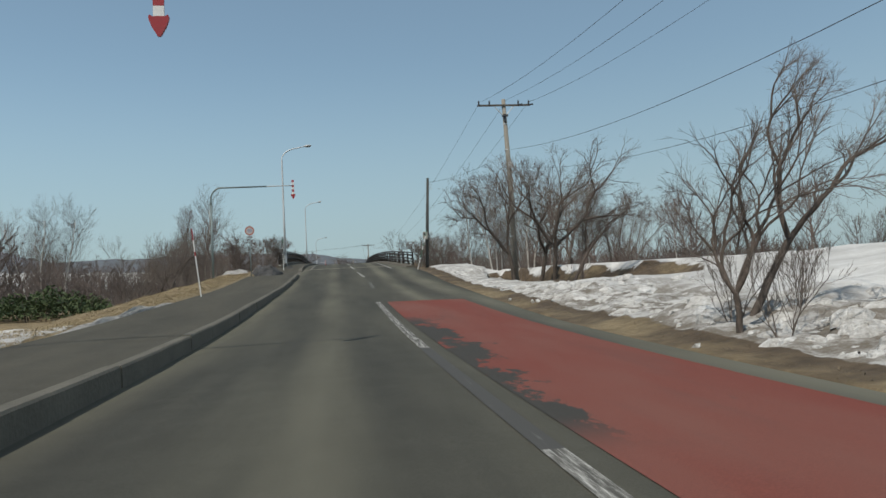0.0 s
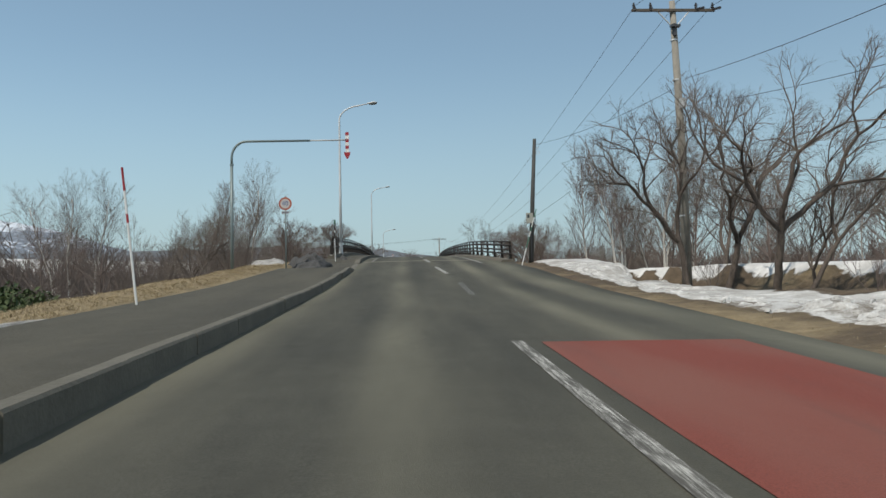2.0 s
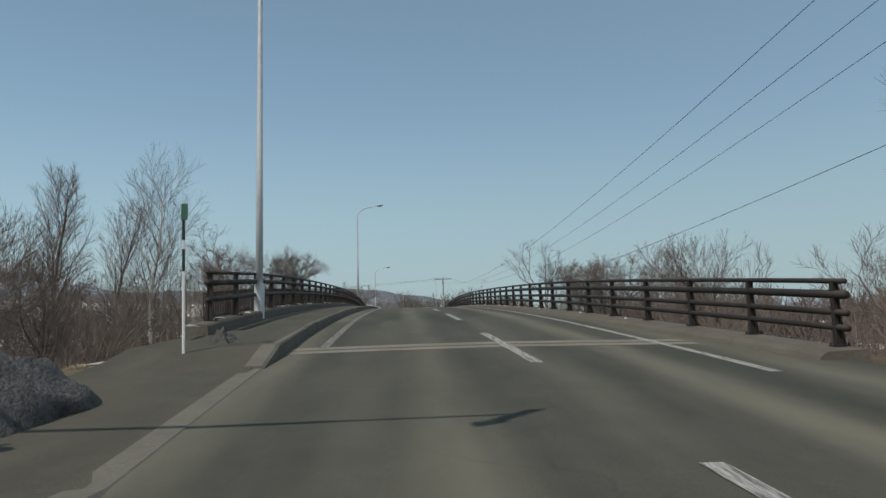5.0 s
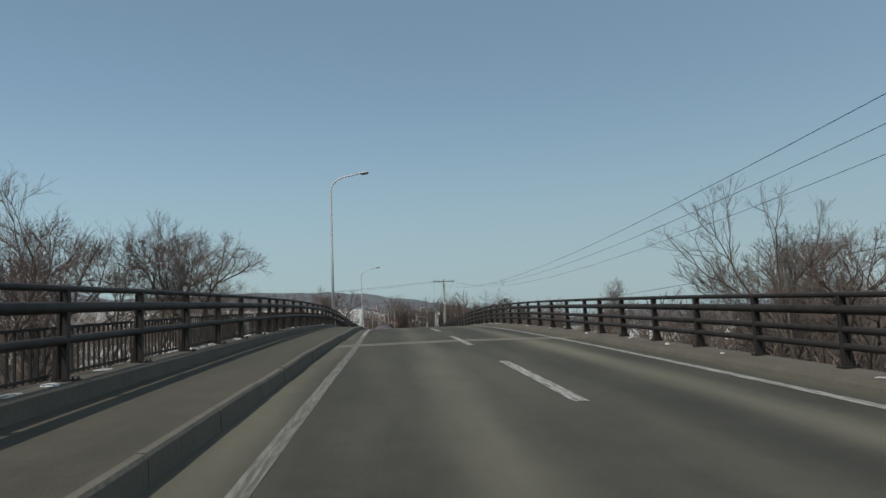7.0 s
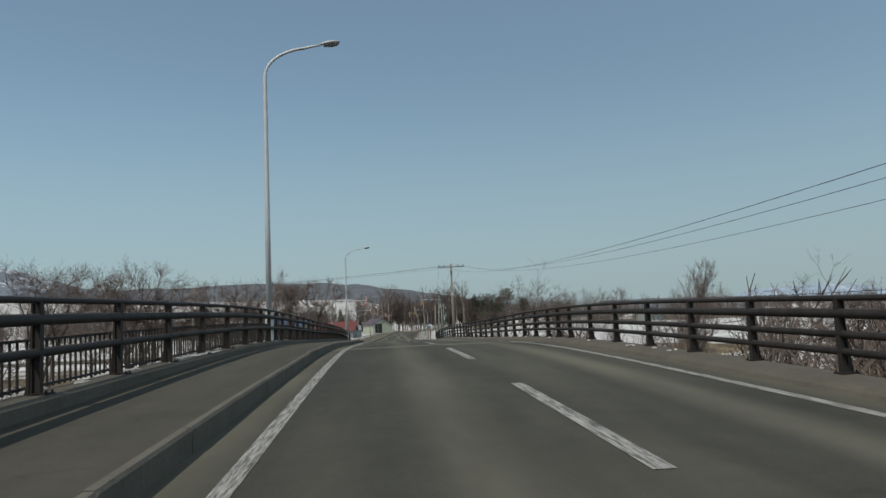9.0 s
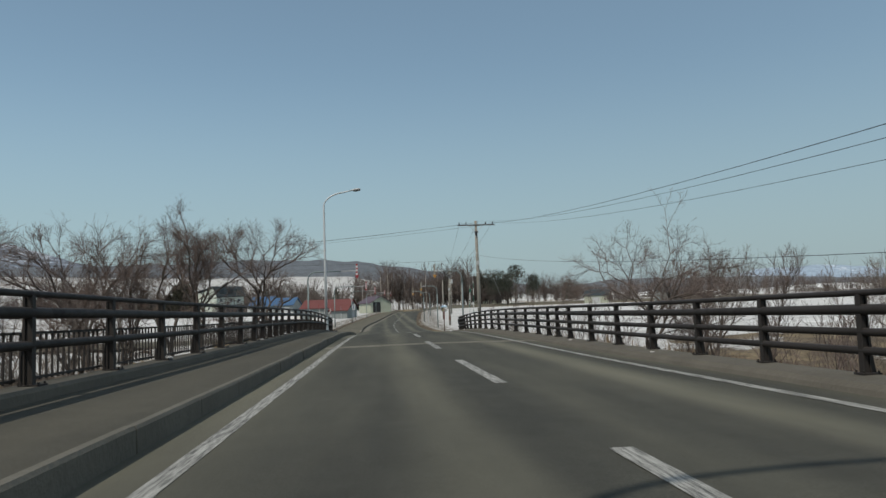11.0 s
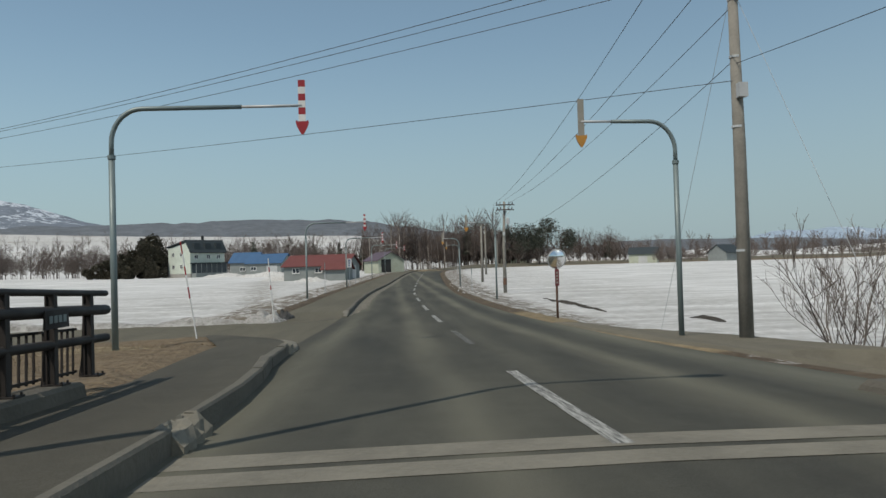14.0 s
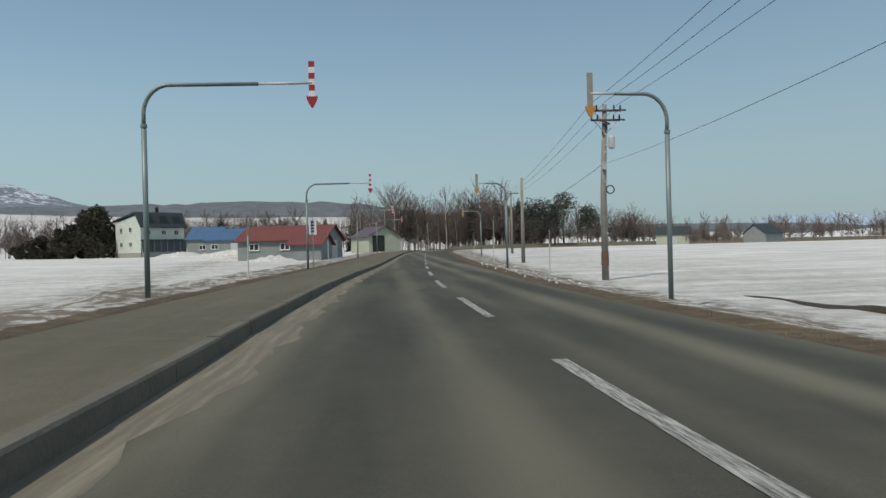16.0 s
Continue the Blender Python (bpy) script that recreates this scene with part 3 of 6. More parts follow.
for y in (69.8, 99.8, 125.8, 150.07, 176.72):
    part("expansion_joint", strip_on_road(-3.2, 3.3, y - 0.46, y - 0.07, 0.005, 1.0), JOINT, road)
    part("expansion_joint", strip_on_road(-3.2, 3.3, y + 0.07, y + 0.5, 0.005, 1.0), JOINT, road)

# ---- bridge ----
def rail_right(y):
    """Where the vehicle railing stands: it flares out at the bridge's start."""
    return float(np.interp(y, [67, 71, 76, 82, 175, 179], [4.42, 4.15, 3.82, 3.65, 3.65, 3.72]))


def left_lift(y):
    """How much the ledge under the walkway's railing rises over its usual height."""
    return float(np.interp(y, (70, 78, 90, 105, 118), (0.04, 0.08, 0.07, 0.05, 0.0)))


def rail_left(y):
    return -4.95


def bridge_deck():
    deck = thing("bridge", (0, 70, road_z(70)), "long low concrete road bridge over a shallow valley", "bridge", kind="structure")

    def strip(profile, y0=BRIDGE[0] - 1, y1=BRIDGE[1] + 4.5, capped=False):
        mb = sweep(profile, y0, y1)
        mb.v = [(x, y - 70, z - road_z(70)) for x, y, z in mb.v]
        if capped:
            n = len(profile(y0))
            mb.f += [tuple(range(n)), tuple(range(len(mb.v) - 1, len(mb.v) - n - 1, -1))]
        return mb

    def left_side(y):
        h = left_lift(y)
        return [(-4.75, 0.19), (-4.77, 0.32 + h), (-4.81, 0.355 + h), (-5.12, 0.36 + h), (-5.15, 0.31 + h), (-5.15, -0.75), (-4.75, -0.75)]

    part("upstand", strip(left_side, 71.0, 179.6, True), CONCRETE, deck)

    def right_side(y):
        r = rail_right(y)
        return [(r - 0.56, -0.05), (r - 0.5, 0.05), (r - 0.42, 0.1), (r + 0.1, 0.12), (r + 0.14, 0.08), (r + 0.14, -0.75), (r - 0.56, -0.75)]

    part("upstand", strip(right_side, 67.0, 179.2, True), CONCRETE, deck)
    part("girder", strip(lambda y: [(3.78, -0.7), (3.4, -0.75), (3.2, -1.9), (-4.0, -1.9), (-4.3, -0.75), (-5.15, -0.7)]), CONCRETE, deck)
    for y in (99.8, 125.8, 150.07):
        mb = MB()
        mb.box((-3.6, y - 70.8, -9), (3.2, y - 69.2, road_z(y) - road_z(70) - 1.85))
        part("pier", mb, CONCRETE, deck)
    for y in BRIDGE:
        mb = MB()
        mb.box((-5.2, y - 72.0, -8), (4.7, y - 68.6, road_z(y) - road_z(70) - 0.2))
        part("abutment", mb, CONCRETE, deck)
    return deck


bridge_deck()


def railing(line, posts, base, rails, label, out, panels):
    """Steel posts with tapered backs, round rails, and on the walkway side panels of upright bars."""
    y0, y1 = posts[0], posts[-1]
    foot = lambda y: road_z(y) + base(y)
    x0, z0 = line(y0), foot(y0)
    ob = thing("bridge_railing", (x0, y0, z0), label, "railing")
    n = int(y1 - y0)
    ys = [y0 - 0.25 + (y1 - y0 + 0.75) * i / n for i in range(n + 1)]
    for top, r in rails:
        mb = MB()
        mb.tube([(line(y) - x0, y - y0, foot(y) - z0 + top) for y in ys], r, 8)
        part("rail", mb, RAIL, ob, "", True)
    top = rails[0][0]
    post = MB()
    outline = [(-0.035, 0), (0.115, 0), (0.085, 0.2), (0.055, top - 0.12), (0.04, top - 0.01), (-0.03, top - 0.01), (-0.04, 0.4)]
    post.prism([(p * out, z) for p, z in outline], -0.02, 0.02)
    for p in (-0.03, 0.045):
        post.box((p * out - 0.008, -0.04, 0.0), (p * out + 0.008, 0.04, top - 0.02))
    post.box((-0.075, -0.09, 0), (0.13, 0.09, 0.018))
    for px in (-0.055, 0.11):
        for py in (-0.068, 0.068):
            post.tube([(px, py, 0.015), (px, py, 0.042)], 0.012, 6)
    post_mesh = post.mesh("post", RAIL)
    panel_of = {}

    def panel(gap):
        bars = MB()
        k, off = int((gap - 0.15) / 0.15), 0.14 * out
        for i in range(k + 1):
            y = 0.1 + (gap - 0.2) * i / k
            bars.box((off - 0.010, y - 0.010, 0.03), (off + 0.010, y + 0.010, 0.53))
        for z in (0.06, 0.52):
            bars.box((off - 0.014, 0.03, z - 0.014), (off + 0.014, gap - 0.03, z + 0.014))
        return bars.mesh("bar_panel", RAIL)

    for i, y in enumerate(posts):
        p = part("post", post_mesh, None, ob)
        p.matrix_basis = pose(line(y) - x0, y - y0, foot(y) - z0)
        if panels and i < len(posts) - 1:
            gap = round(posts[i + 1] - y, 2)
            if gap not in panel_of:
                panel_of[gap] = panel(gap)
            q = part("bar_panel", panel_of[gap], None, ob)
            q.matrix_basis = pose(line(y) - x0, y - y0, foot(y) - z0, math.degrees(math.atan2(foot(y + gap) - foot(y), gap)))
    return ob


def row(start, step, count):
    return [round(start + step * i, 2) for i in range(count)]


LEFT_POSTS = row(71.94, 2.26, 12) + [99.19, 100.74, 102.08, 103.64] + row(105.88, 2.25, 9) + [125.4, 126.9, 128.4] + row(130.65, 2.25, 8) + [148.4, 149.9, 151.4, 152.73, 154.22] + row(156.1, 2.2, 8) + [174.2, 175.76, 177.29, 178.37, 179.3, 180.2]
RIGHT_POSTS = row(67.42, 2.13, 15) + [99.06, 100.53] + row(102.65, 2.12, 11) + [125.3, 126.7] + row(128.7, 2.13, 10) + [149.3, 150.55, 152.1] + row(154.2, 2.13, 9) + [173.0, 174.37, 175.42, 176.3, 177.2, 178.1]
railing(rail_left, LEFT_POSTS, lambda y: 0.355 + left_lift(y), ((0.91, 0.034), (0.72, 0.058), (0.40, 0.046)), "dark brown steel railing with bar panels beside the walkway", -1, True)
railing(rail_right, RIGHT_POSTS, lambda y: 0.12, ((0.87, 0.036), (0.69, 0.058), (0.45, 0.044), (0.25, 0.044)), "dark brown steel vehicle railing with four round rails", 1, False)


def name_plate(x, y, z, side):
    plate = thing("name_plate", (x, y, z), "small dark cast plate fixed to the railing end", "plate", "plates at the bridge end")
    mb = MB()
    mb.box((min(0, side * 0.03), -0.26, -0.09), (max(0, side * 0.03), 0.26, 0.09), None, 0.01)
    part("backing", mb, RAIL, plate)
    for k in range(4):
        mb = MB()
        a, b = sorted((side * 0.03, side * 0.036))
        mb.box((a, -0.19 + k * 0.1, -0.035), (b, -0.12 + k * 0.1, 0.035))
        part("character_bar", mb, GREY_GREEN, plate)


name_plate(-4.88, 179.2, road_z(179.2) + 1.01, 1)
name_plate(3.6, 177.6, road_z(177.6) + 0.70, -1)


# ---- lamps and poles ----
def street_lamp(x, y, foot, up):
    z = road_z(y) + foot
    ob = thing("street_lamp", (x, y, z), "tall galvanised street lamp with a curved arm beside the railing", "street lamp", "lamps along the bridge")
    mb = MB()
    pts = [(0, 0, 0), (0, 0, 4), (0, 0, 8.2 + up)]
    for i in range(1, 13):
        a = math.pi / 2 * i / 12 * 0.9
        pts.append((1.45 * (1 - math.cos(a)), 0, 8.2 + up + 0.92 * math.sin(a)))
    pts += [(1.5, 0, 9.17 + up), (1.8, 0, 9.23 + up)]
    mb.tube(pts, [0.095, 0.078, 0.058] + [0.046] * 12 + [0.04, 0.035], 12)
    part("pole", mb, GALV, ob, "", True)
    mb = MB()
    mb.tube([(0, 0, 0), (0, 0, 0.9)], 0.125, 12)
    mb.box((-0.2, -0.2, -0.02), (0.2, 0.2, 0.03))
    part("pole_base", mb, GALV, ob)
    head, glass = MB(), MB()
    sec = [(0.0, 0.04, 0.035), (0.12, 0.09, 0.06), (0.3, 0.145, 0.085), (0.48, 0.15, 0.08), (0.6, 0.10, 0.05), (0.64, 0.03, 0.02)]
    rows = [[(1.75 + s, math.cos(a) * w, 9.24 + up + s * 0.1 + math.sin(a) * (h if math.sin(a) > 0 else h * 0.55)) for a in [k * math.pi / 5 for k in range(10)]] for s, w, h in sec]
    head.quad_grid(rows, True)
    part("lamp_head", head, LIGHT_GREY, ob, "grey cobra lamp head", True)
    rows = [[(1.75 + s, math.cos(a) * w * 0.8, 9.21 + up + s * 0.1 - math.sin(a) * h * 1.1) for a in [k * math.pi / 6 for k in range(7)]] for s, w, h in sec[1:5]]
    glass.quad_grid(rows)
    part("lens", glass, LENS, ob, "", True)
    return ob


for x, y, foot, up in ((-4.86, 76.4, 0.2, 0.36), (-5.08, 126.3, 0.34, 0.16), (-5.0, 175.7, 0.34, -0.28)):
    street_lamp(x, y, foot, up)


def arrow_plate(parent, x, top, red, pale, stripes):
    """A striped board that ends in a broad arrow head pointing down."""
    h = 0.86 / stripes
    for i in range(stripes):
        mb = MB()
        mb.box((x - 0.072, -0.02, top - h * (i + 1) + 0.002), (x + 0.072, 0.02, top - h * i))
        part("stripe", mb, red if i % 2 == 0 else pale, parent)
    mb = MB()
    t = top - 0.86
    half = [(0.02, t - 0.27), (0.09, t - 0.15), (0.125, t - 0.06), (0.135, t - 0.01), (0.12, t + 0.025), (0.08, t - 0.003), (0.065, t)]
    mb.prism([(x + p, z) for p, z in half] + [(x - p, z) for p, z in reversed(half)], -0.025, 0.025)
    part("arrow_head", mb, red, parent)


def arrow_pole(x, y, z, arm, tip, side=1, label="", front=True, base_extra=0.0, hang=0.60):
    """A bent pole over the road's edge; tip: how high the arrow's point hangs over the foot."""
    ob = thing("snow_arrow_pole", (x, y, z), label, "snow marker", "arrow poles along the road")
    level = tip + hang
    joint = level - 1.0
    mb = MB()
    mb.tube([(0, 0, -base_extra), (0, 0, joint)], [0.066, 0.062], 12)
    part("lower_pole", mb, GREY_GREEN, ob, "", True)
    mb = MB()
    mb.tube([(0, 0, joint - 0.02), (0, 0, joint + 0.06)], 0.078, 12)
    part("collar", mb, GREY_GREEN, ob)
    pts = [(0, 0, joint)] + [(side * 0.62 * (1 - math.cos(math.pi / 2 * i / 10)), 0, joint + 0.3 + (level - joint - 0.3) * math.sin(math.pi / 2 * i / 10)) for i in range(11)] + [(side * arm * 0.68, 0, level + 0.01)]
    mb = MB()
    mb.tube(pts, [0.05] * 12 + [0.044], 10)
    part("arm", mb, GREY_GREEN, ob, "", True)
    mb = MB()
    mb.tube([(side * arm * 0.67, 0, level + 0.01), (side * arm, 0, level + 0.02)], 0.03, 8)
    part("arm_end", mb, LIGHT_GREY, ob, "pale arm end", True)
    if front:
        arrow_plate(ob, side * arm, tip + 1.15, RED, WHITE, 6)
    else:
        arrow_plate(ob, side * arm, tip + 1.15, CREAM, CREAM, 3)
        head = [o for o in ob.children if o.name.startswith("arrow_head")][0]
        head.data.materials[0] = ORANGE
    return ob


LEFT_ARROW = "grey-green bent pole with a red and white striped arrow"
RIGHT_ARROW = "grey bent pole with a faded cream and orange arrow"
arrow_pole(-7.7, 25.6, -3.75, 4.65, 4.6, 1, LEFT_ARROW, hang=0.74)
arrow_pole(-8.06, 61.1, -1.5, 4.80, 4.86, 1, LEFT_ARROW, base_extra=0.4, hang=0.8)
arrow_pole(-7.22, 187.3, 0.35, 3.85, 4.58, 1, LEFT_ARROW, base_extra=0.3)
arrow_pole(-7.38, 223.2, 0.02, 4.0, 4.66, 1, LEFT_ARROW)
arrow_pole(-6.3, 250.0, 0.15, 3.8, 4.5, 1, LEFT_ARROW)
arrow_pole(-4.6, 285.0, 0.4, 3.8, 4.5, 1, LEFT_ARROW)
arrow_pole(-2.9, 318.0, 0.7, 3.8, 4.5, 1, LEFT_ARROW)
arrow_pole(5.16, 189.0, 0.2, 2.24, 4.62, -1, RIGHT_ARROW, False, 0.3)
arrow_pole(5.62, 223.6, -0.45, 2.0, 4.9, -1, RIGHT_ARROW, False, 0.3)
arrow_pole(5.2, 247.0, -0.05, 1.65, 4.3, -1, RIGHT_ARROW, False)
arrow_pole(8.6, 285.0, 0.2, 1.9, 4.4, -1, RIGHT_ARROW, False)


def utility_pole(x, y, z, h, label, arms=((0.35, 1.45),), lean=0.0, extra=True, rz=0.0, mat=None):
    ob = thing("utility_pole", (x, y, z), label, "utility pole", "poles carrying the wires", rz)
    mb = MB()
    mb.tube([(0, 0, -0.5), (0, 0, h * 0.5), (lean, 0, h)], [0.17, 0.14, 0.10], 12)
    part("pole", mb, mat or POLE_CONCRETE, ob, "", True)
    for drop, half in arms:
        a = h - drop
        mb = MB()
        mb.box((lean - half, -0.14, a - 0.045), (lean + half, -0.06, a + 0.045))
        part("crossarm", mb, OLD_WOOD, ob)
        for s in (-1, 1):
            mb = MB()
            mb.tube([(lean + s * 0.55, -0.1, a - 0.04), (lean, -0.1, a - 0.65)], 0.022, 6)
            part("brace", mb, GALV, ob)
            for f in (0.95, 0.55):
                mb = MB()
                px = lean + s * half * f
                mb.tube([(px, -0.1, a + 0.04), (px, -0.1, a + 0.1), (px, -0.1, a + 0.13), (px, -0.1, a + 0.18), (px, -0.1, a + 0.21), (px, -0.1, a + 0.26)], [0.02, 0.055, 0.03, 0.06, 0.03, 0.035], 8)
                part("insulator", mb, INSULATOR, ob)
                mb = MB()
                mb.tube([(px, -0.14, a + 0.02), (px + s * 0.1, -0.5, a - 0.06)], [0.035, 0.05], 7)
                part("insulator", mb, INSULATOR, ob)
    if extra:
        mb = MB()
        mb.tube([(lean, -0.16, h - 1.25), (lean, -0.16, h - 0.85)], 0.07, 8)
        mb.box((lean - 0.16, -0.3, h - 0.98), (lean + 0.16, -0.12, h - 0.9))
        part("cutout", mb, INSULATOR, ob)
        mb = MB()
        mb.box((-0.1, -0.32, h * 0.62), (0.1, -0.13, h * 0.62 + 0.32))
        part("junction_box", mb, LIGHT_GREY, ob)
        for k in (0.25, 0.55, 0.72, 0.86):
            mb = MB()
            mb.tube([(lean * k, 0, h * k), (lean * k, 0, h * k + 0.05)], 0.165 - 0.05 * k, 12)
            part("band", mb, GALV, ob)
    return ob


UP_LABEL = "weathered concrete utility pole with a crossarm and dark insulators"
utility_pole(8.6, 54.6, -2.4, 9.95, UP_LABEL, lean=-0.15)
utility_pole(6.45, 188.4, -0.1, 9.5, UP_LABEL, lean=-0.05)
up3 = utility_pole(8.6, 239.4, -0.3, 8.1, "concrete utility pole with stacked crossarms and a guard", ((0.3, 0.75), (0.75, 0.7)), lean=0.15)
mb = MB()
mb.tube([(0, 0, 0.55), (0, 0, 1.15)], 0.178, 12)
part("striped_guard", mb, BROWN_METAL, up3)
mb = MB()
mb.tube([(0.42, -0.1, 6.0), (0.42, -0.1, 6.06), (0.42, -0.1, 6.55), (0.42, -0.1, 6.62)], [0.1, 0.15, 0.15, 0.1], 12)
mb.box((0.1, -0.14, 6.15), (0.32, -0.06, 6.21))
part("transformer", mb, LIGHT_GREY, up3, "grey transformer drum")
mb = MB()
mb.tube([(0.3 + 0.19 * math.cos(a), -0.1, 4.1 + 0.19 * math.sin(a)) for a in [k * math.pi / 6 for k in range(13)]], 0.03, 6)
part("cable_coil", mb, WIRE, up3)
utility_pole(-29.0, 215.0, 0.2, 9.3, "concrete utility pole standing in the snowy field", ((0.3, 1.3), (0.7, 1.0)), extra=False)
utility_pole(-31.0, 215.5, 0.2, 8.6, "leaning bare support pole beside a utility pole", (), lean=1.7, extra=False)
utility_pole(14.5, 300.0, 0.4, 8.0, UP_LABEL, ((0.3, 0.8),), extra=False)
utility_pole(10.0, 268.0, 0.1, 7.0, "slim pole at the roadside", (), extra=False)
utility_pole(30.0, 395.0, 1.0, 8.5, UP_LABEL, ((0.3, 0.8),), extra=False)
# slim weathered pole with a meter box beside the bridge head
rp = thing("wooden_pole", (5.22, 66.0, -0.9), "slim dark weathered pole with a grey box", "pole")
mb = MB()
mb.tube([(0, 0, -0.4), (0.16, 0, 3), (0.34, 0, 6.05)], [0.125, 0.11, 0.085], 10)
part("pole", mb, DARK_POLE, rp, "", True)
mb = MB()
mb.box((-0.2, -0.32, 1.87), (0.11, -0.1, 2.36))
box = part("meter_box", mb, PALE_BOX, rp, "pale grey metal meter box")
mb = MB()
mb.box((-0.17, -0.325, 2.12), (-0.07, -0.321, 2.28))
part("meter_window", mb, GLASS, box)
mb = MB()
mb.tube([(0.08, -0.14, 1.88), (0.2, -0.16, 1.72), (0.24, -0.14, 1.95), (0.25, -0.1, 2.3)], 0.022, 6)
mb.tube([(0.0, -0.14, 1.88), (0.03, -0.15, 1.5), (0.02, -0.13, 0.0)], 0.02, 6)
part("cable", mb, WIRE, rp)
mb = MB()
mb.tube([(0.2, 0, 5.62), (0.52, 0, 5.62)], 0.02, 6)
mb.tube([(0.48 + 0.09 * math.cos(a), -0.02, 5.36 + 0.09 * math.sin(a)) for a in [k * math.pi / 6 for k in range(13)]], 0.012, 5)
part("bracket", mb, GALV, rp)


def wire(a, b, sag, r=0.010, n=28, label="black overhead wire hanging between poles", mat=None):
    ob = thing("overhead_wire", a, label, "wire", "wires between the poles")
    a, b = Vector(a), Vector(b)
    mb = MB()
    mb.tube([tuple((b - a) * (i / n) - Vector((0, 0, sag * 4 * (i / n) * (1 - i / n)))) for i in range(n + 1)], r, 4)
    part("strand", mb, mat or WIRE, ob)


for dx, dz in ((-1.35, 0.0), (0.15, 0.15), (1.35, 0.0)):
    wire((8.45 + dx, 54.5, 7.35 + dz), (6.4 + dx, 188.3, 9.25 + dz), 3.7, 0.0075, 40)
    wire((8.45 + dx, 54.5, 7.35 + dz), (9.3 + dx * 0.8, -10.6, 7.35 + dz), 2.55, 0.0075)
    wire((6.4 + dx, 188.3, 9.25 + dz), (8.7 + dx * 0.5, 239.3, 7.8 + dz), 0.7)
    wire((8.7 + dx * 0.5, 239.3, 7.8 + dz), (14.5 + dx * 0.5, 300, 8.1 + dz), 0.5)
    wire((6.4 + dx, 188.3, 9.1 + dz), (-29 + dx * 0.8, 215, 9.2 + dz), 0.35)
wire((8.6, 54.6, 3.9), (6.4, 188.4, 6.6), 2.5, 0.008, 40)
wire((8.7, 54.5, 4.79), (9.35, -10.6, 4.79), 2.8, 0.0095)
wire((8.7, 54.5, 3.85), (9.35, -10.6, 3.85), 3.3, 0.008)
wire((8.6, 54.6, 4.6), (5.55, 66.0, 4.85), 0.25, 0.008)
wire((6.4, 188.4, 6.7), (8.6, 239.4, 5.0), 0.9, 0.008)
wire((8.6, 239.4, 5.0), (14.5, 300, 5.2), 0.5, 0.012)
wire((6.4, 188.3, 6.2), (-29, 215, 7.98), 0.2, 0.009)
wire((6.4, 188.4, 8.4), (5.9, 192.5, 0.0), 0.0, 0.006, 4, "grey steel guy wire of a utility pole", GALV)
wire((6.4, 188.4, 8.4), (9.2, 187.0, -0.2), 0.0, 0.006, 4, "grey steel guy wire of a utility pole", GALV)


def snow_pole(x, y, z, h, lean, label, mats=(WHITE, RED), bands=((0.0, 0.62, 0), (0.62, 0.68, 1), (0.68, 0.84, 0), (0.84, 1.0, 1)), r=0.022):
    ob = thing("snow_pole", (x, y, z), label, "snow pole", "thin poles marking the road edge")
    for a, b, i in bands:
        mb = MB()
        mb.tube([(lean * a, 0, h * a), (lean * b, 0, h * b)], r, 8)
        part("band", mb, mats[i], ob)
    return ob


RW = "thin leaning white snow pole with red bands"
snow_pole(-5.66, 43.2, -2.6, 2.62, -0.28, RW)
snow_pole(-6.3, 190.1, 0.42, 2.5, -0.36, RW, r=0.017, bands=((0.0, 0.3, 0), (0.3, 0.45, 0), (0.45, 0.56, 1), (0.56, 0.68, 0), (0.68, 0.76, 1), (0.76, 0.88, 0), (0.88, 1, 1)))
snow_pole(-6.35, 202.0, 0.15, 2.5, -0.16, RW, bands=((0.0, 0.5, 0), (0.5, 0.57, 1), (0.57, 0.78, 0), (0.78, 0.86, 1), (0.86, 1, 0)))
snow_pole(4.13, 61.85, -1.2, 2.42, 0.68, "thin leaning white and green snow pole", (WHITE, plain("green_band", (0.05, 0.16, 0.11), 0.5)), ((0, 0.3, 0), (0.3, 0.5, 1), (0.5, 0.6, 0), (0.6, 0.68, 1), (0.68, 0.85, 0), (0.85, 1, 1)))
wp = snow_pole(-4.5, 68.6, -0.6, 2.15, -0.03, "thin white snow pole with dark bands at the bridge head", (WHITE, BLACK), ((0, 0.55, 0), (0.55, 0.7, 1), (0.7, 0.76, 0), (0.76, 0.9, 1), (0.9, 1.0, 1)))
GREEN_BAND = plain("dark_green_band", (0.03, 0.13, 0.09), 0.5)
gp = snow_pole(4.66, 180.75, 0.35, 3.3, 0.16, "white and green snow pole leaning at the railing end", (WHITE, GREEN_BAND), ((0, 0.34, 0), (0.34, 0.42, 1), (0.42, 0.62, 0), (0.62, 0.78, 1), (0.78, 1, 0)))
mb = MB()
mb.box((0.1, -0.05, 3.1), (0.22, -0.03, 3.36))
part("reflector", mb, GREEN_BAND, gp, "dark green reflector")
snow_pole(4.7, 178.1, 0.4, 3.8, 0.05, "tall straight white and green snow pole on the railing", (WHITE, GREEN_BAND), ((0, 0.42, 0), (0.42, 0.48, 1), (0.48, 0.62, 0), (0.62, 0.74, 1), (0.74, 0.86, 0), (0.86, 0.95, 1), (0.95, 1, 0)))
for x, y, z, h in ((-7.3, 236, 0.1, 2.6), (-6.0, 262, 0.2, 2.6), (6.6, 262, 0.1, 2.8), (9.6, 300, 0.5, 2.8), (5.2, 236, -0.1, 2.0)):
    snow_pole(x, y, z, h, 0.02, "thin grey marker pole at the road edge", (LIGHT_GREY, GREY_GREEN), ((0, 0.7, 0), (0.7, 1, 1)), 0.03)


